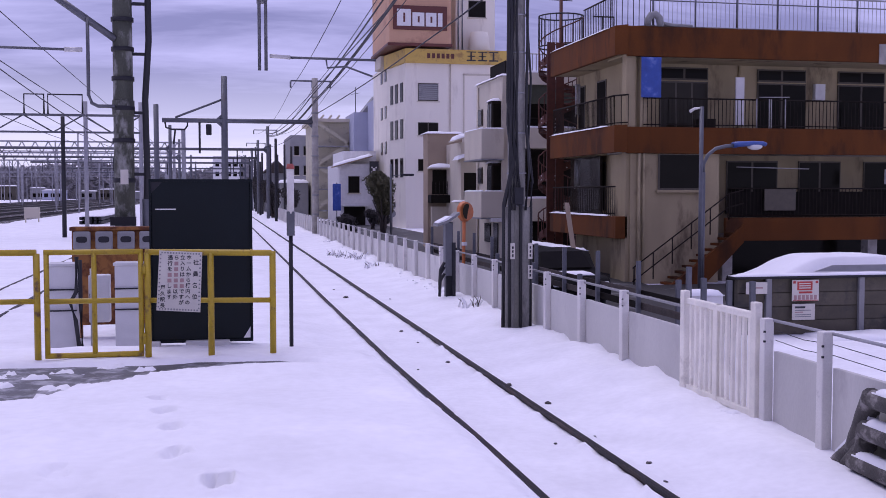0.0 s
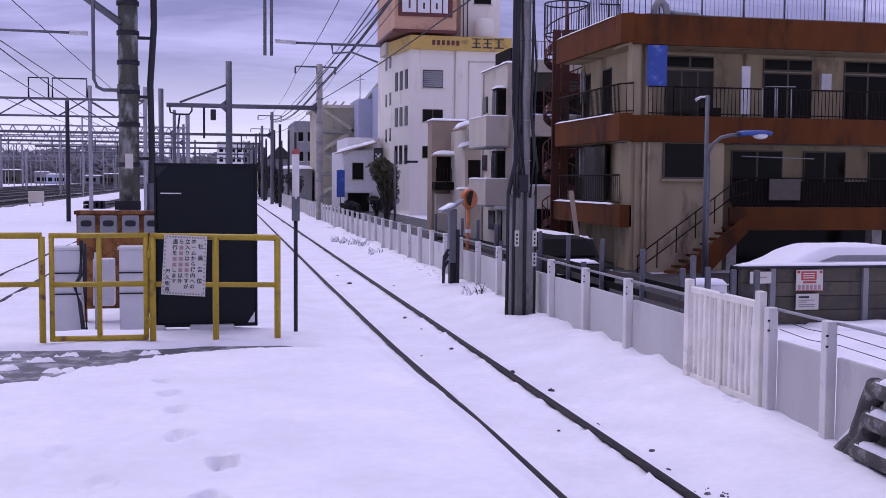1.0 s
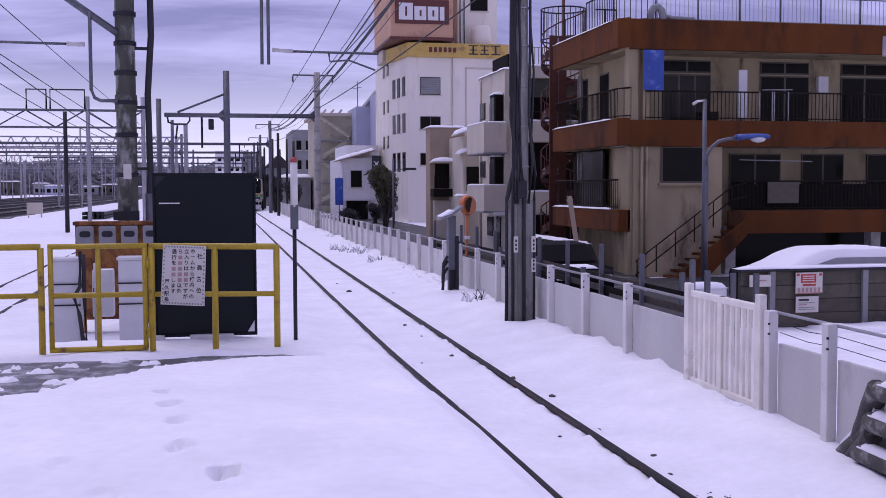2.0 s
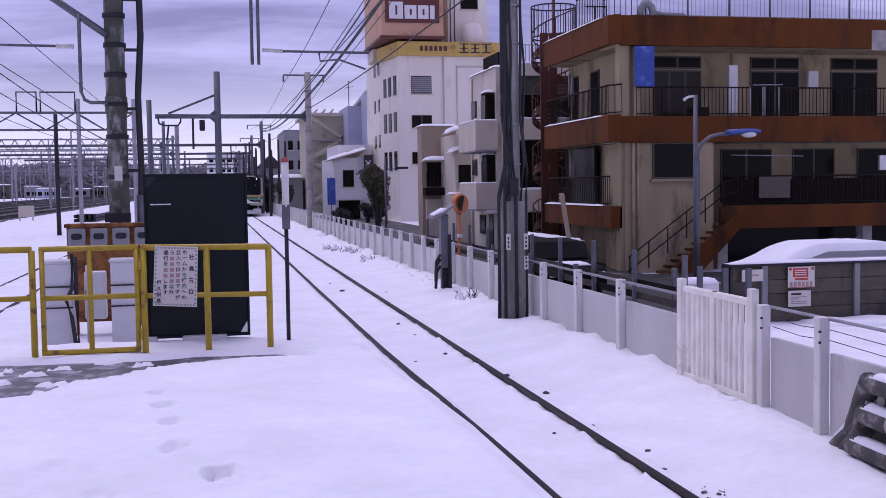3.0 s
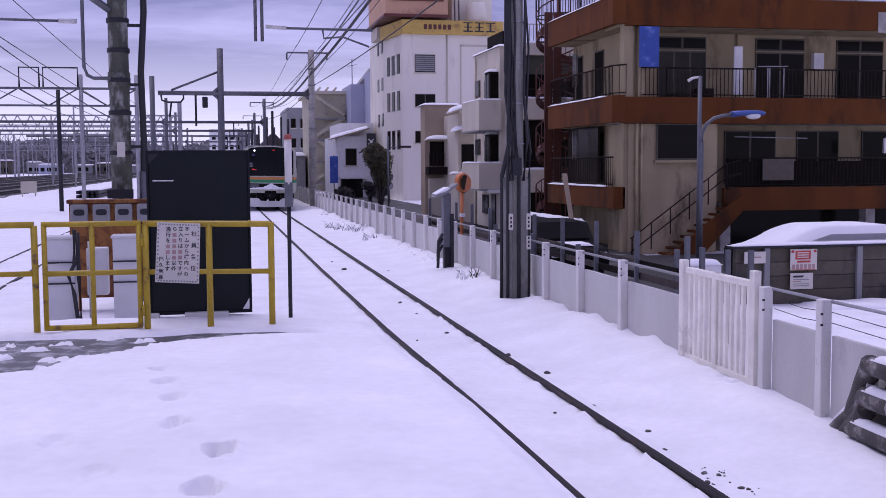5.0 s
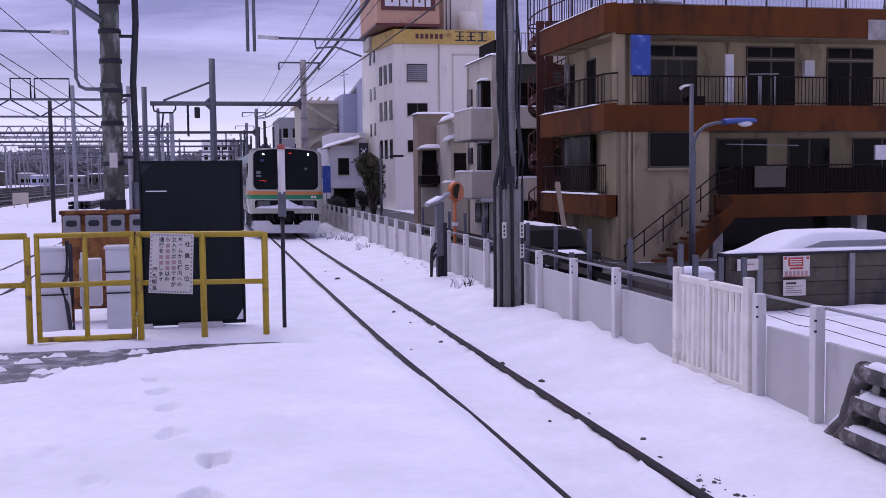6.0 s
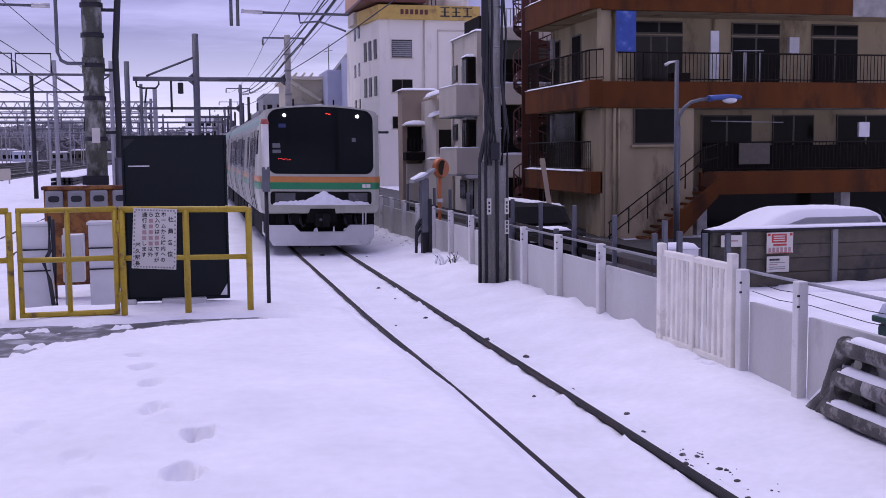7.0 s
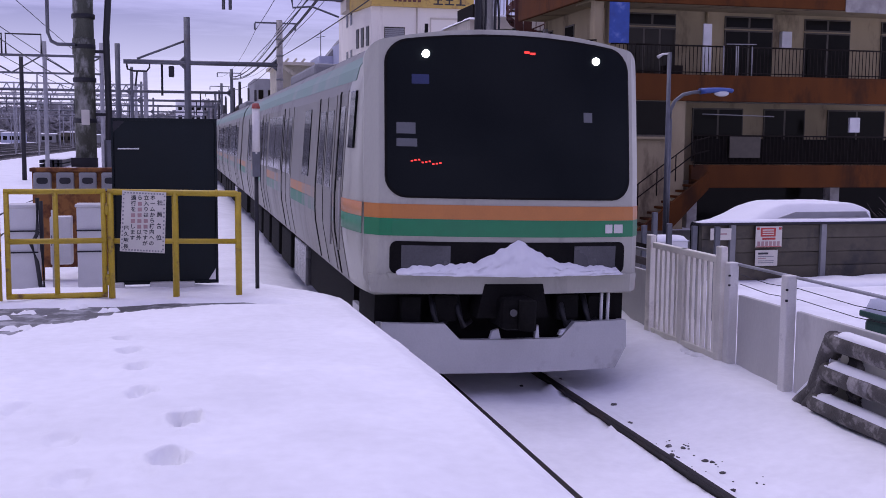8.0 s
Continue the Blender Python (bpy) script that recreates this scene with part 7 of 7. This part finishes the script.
    # bumper ledge, coupler bay, skirt
    part("lower_lip", nose_plate([(-1.34, 0.95), (1.34, 0.95), (1.37, 1.12), (-1.37, 1.12)], 0.055, 0.1), CAR_FACE, front)
    part("ledge", nose_plate([(-1.2, 1.095), (1.2, 1.095), (1.2, 1.135), (-1.2, 1.135)], 0.10, 0.1), CAR_FACE, front)
    part("coupler_bay", nose_plate([(-0.36, 0.72), (0.36, 0.72), (0.29, 1.048), (-0.29, 1.048)], 0.062, 0.3), CAR_DARK, t)
    part("underside", box(-1.28, 0.10, 0.42, 1.28, 1.0, 0.93), CAR_DARK, t)
    for s in (-1, 1):
        part("bracket", box(s * 0.95 - 0.1, -0.05, 0.45, s * 0.95 + 0.1, 0.1, 0.9, 0.02), CAR_DARK, t)
        part("jumper_box", box(s * 0.62 - 0.12, -0.1, 0.66, s * 0.62 + 0.12, 0.1, 0.92, 0.03), CAR_DARK, t)
    c = part("coupler", box(-0.17, -0.46, 0.62, 0.17, 0.3, 0.94, 0.07), CAR_DARK, t, "black automatic coupler")
    part("coupler_jaw", rod((0.07, -0.50, 0.64), (0.07, -0.50, 0.92), 0.085, 12), CAR_DARK, c)
    part("coupler_pin", rod((-0.06, -0.485, 0.80), (-0.06, -0.455, 0.80), 0.035, 10), LAMP_COVER, c)
    for x, z, w, h in ((-0.20, 0.50, 0.11, 0.10), (0.26, 0.50, 0.04, 0.13), (0.50, 0.53, 0.12, 0.06)):
        part("caked_snow", prism(bmesh.new(), [(x, -0.19, z), (x + w, -0.20, z), (x + w * 0.8, -0.18, z + h), (x + w * 0.25, -0.17, z + h * 0.75)], (0, 0.05, 0)), SNOW_CAP, t)
    for x in (-0.75, -0.5, 0.55, 0.8):
        part("air_hose", tube(bmesh.new(), [(x, -0.02, 0.9), (x, -0.13, 0.76), (x + 0.05, -0.12, 0.62), (x + 0.14, -0.04, 0.66)], 0.03, 7), CABLE, t)
    for x in (0.98, 1.05):
        part("step_bar", rod((x, -0.08, 0.6), (x, -0.08, 0.96), 0.018, 6), WHITE, t)
    bm = bmesh.new()
    prism(bm, [(x, 0.0, z) for x, z in ((-1.24, 0.655), (-0.655, 0.66), (-0.505, 0.505), (0.505, 0.505), (0.655, 0.66), (1.24, 0.655), (1.26, 0.39), (1.13, 0.18), (-1.13, 0.18), (-1.26, 0.39))], (0, 0.08, 0))
    for k in (-1.2, -0.95, -0.7, -0.35, 0, 0.35, 0.7, 0.95, 1.2):
        bmesh.ops.bisect_plane(bm, geom=bm.verts[:] + bm.edges[:] + bm.faces[:], plane_co=(k, 0, 0), plane_no=(1, 0, 0))
    for v in bm.verts:
        v.co.y += nose_y(v.co.x, 0) - 0.03
    part("skirt", bm, SKIRT, t, "pale grey snowplough skirt")
    for s in (-1, 1):
        part("skirt_side", box(min(s * 1.22, s * 1.27), 0.06, 0.34, max(s * 1.22, s * 1.27), 1.5, 0.64), SKIRT, t)
    # snow packed on the front ledge
    bm = bmesh.new()
    rows = []
    for i in range(91):
        x = -1.13 + 2.27 * i / 90
        h = 0.05 + 0.11 * max(0, 1 - abs(x) / 1.15) + 0.17 * max(0, 1 - abs(x - 0.04) / 0.42) + 0.03 * noise.noise((x * 6, 0, 3)) + 0.022 * noise.noise((x * 17, 0, 5))
        h = max(h, 0.01) * min(1, (1.15 - abs(x)) / 0.06)
        row = []
        for j in range(13):
            v = j / 12
            lump = 0.034 * noise.noise((x * 8, v * 4, 8)) + 0.022 * noise.noise((x * 22, v * 11, 2))
            row.append(bm.verts.new((x, nose_y(x, 1.2) - 0.035 - (0.10 + 0.25 * h) * (1 - v ** 1.7) + lump * min(1, 3 * (1 - v)), 1.132 + h * v + 0.5 * lump * math.sin(math.pi * v))))
        rows.append(row)
    for a, b in zip(rows, rows[1:]):
        for j in range(12):
            bm.faces.new((a[j], b[j], b[j + 1], a[j + 1])).smooth = True
    part("snow", bm, SNOW_CAP, front, "snow caked on the front ledge")
    # pantograph-less roof fittings
    for x in (-0.5, 0.5):
        part("roof_aerial", rod((x, 1.6, 3.45), (x, 1.6, 3.66), 0.02, 6), CAR_DARK, t)
    return t


train = build_train()
CANT = 1.1

# stones and crumbs of ballast lying on the snow by the track
def stone(x, y, r, rnd_, flat=0.6):
    bm = bmesh.new()
    bmesh.ops.create_icosphere(bm, subdivisions=2, radius=r)
    for v in bm.verts:
        v.co *= rnd_.uniform(0.75, 1.2)
        v.co.z *= flat
    bmesh.ops.translate(bm, verts=bm.verts, vec=(x, y, ground_height(x, y) + 0.003))
    solo("stone", bm, BALLAST, "dark ballast stone lying on the snow", "stone", "loose stones")


rnd = random.Random(9)
for x, y, r in ((2.94, 25.1, 0.07), (3.21, 18.9, 0.045), (2.88, 27.2, 0.03), (3.31, 15.4, 0.04), (2.77, 14.9, 0.018), (3.90, 24.5, 0.03), (3.85, 12.2, 0.045), (3.30, 10.2, 0.022), (3.78, 10.4, 0.022), (3.67, 13.3, 0.035), (3.72, 13.2, 0.02), (3.25, 17.5, 0.02), (3.92, 9.3, 0.03)):
    stone(x, y, r, rnd)
for x, y, r in ((3.83, 7.93, 0.028), (3.80, 7.90, 0.02), (3.91, 7.84, 0.022), (3.71, 7.63, 0.026), (3.74, 7.60, 0.02), (3.93, 7.50, 0.03), (3.97, 7.46, 0.02), (3.92, 7.20, 0.024), (3.76, 6.75, 0.022), (3.81, 8.67, 0.028)):
    stone(x, y, r, rnd)
for i in range(26):
    # crumbs in a dirty patch beside the rail
    stone(3.86 + rnd.gauss(0, 0.10), 7.6 + rnd.gauss(0, 0.35), rnd.uniform(0.004, 0.011), rnd)


def motions():
    rows = [(0.0, 150.0), (1.0, 131.0), (2.5, 104.3), (3.0, 95.0), (3.5, 85.8), (4.0, 76.6), (4.5, 67.6), (5.0, 58.9), (5.5, 50.3), (6.0, 41.8), (6.5, 33.3), (7.0, 25.3), (7.5, 17.5), (8.0, 10.05)]
    walk(train, [(t, pose(track_at(y)[0], y, track_at(y)[1], 0, CANT, 0)) for t, y in rows])


motions()
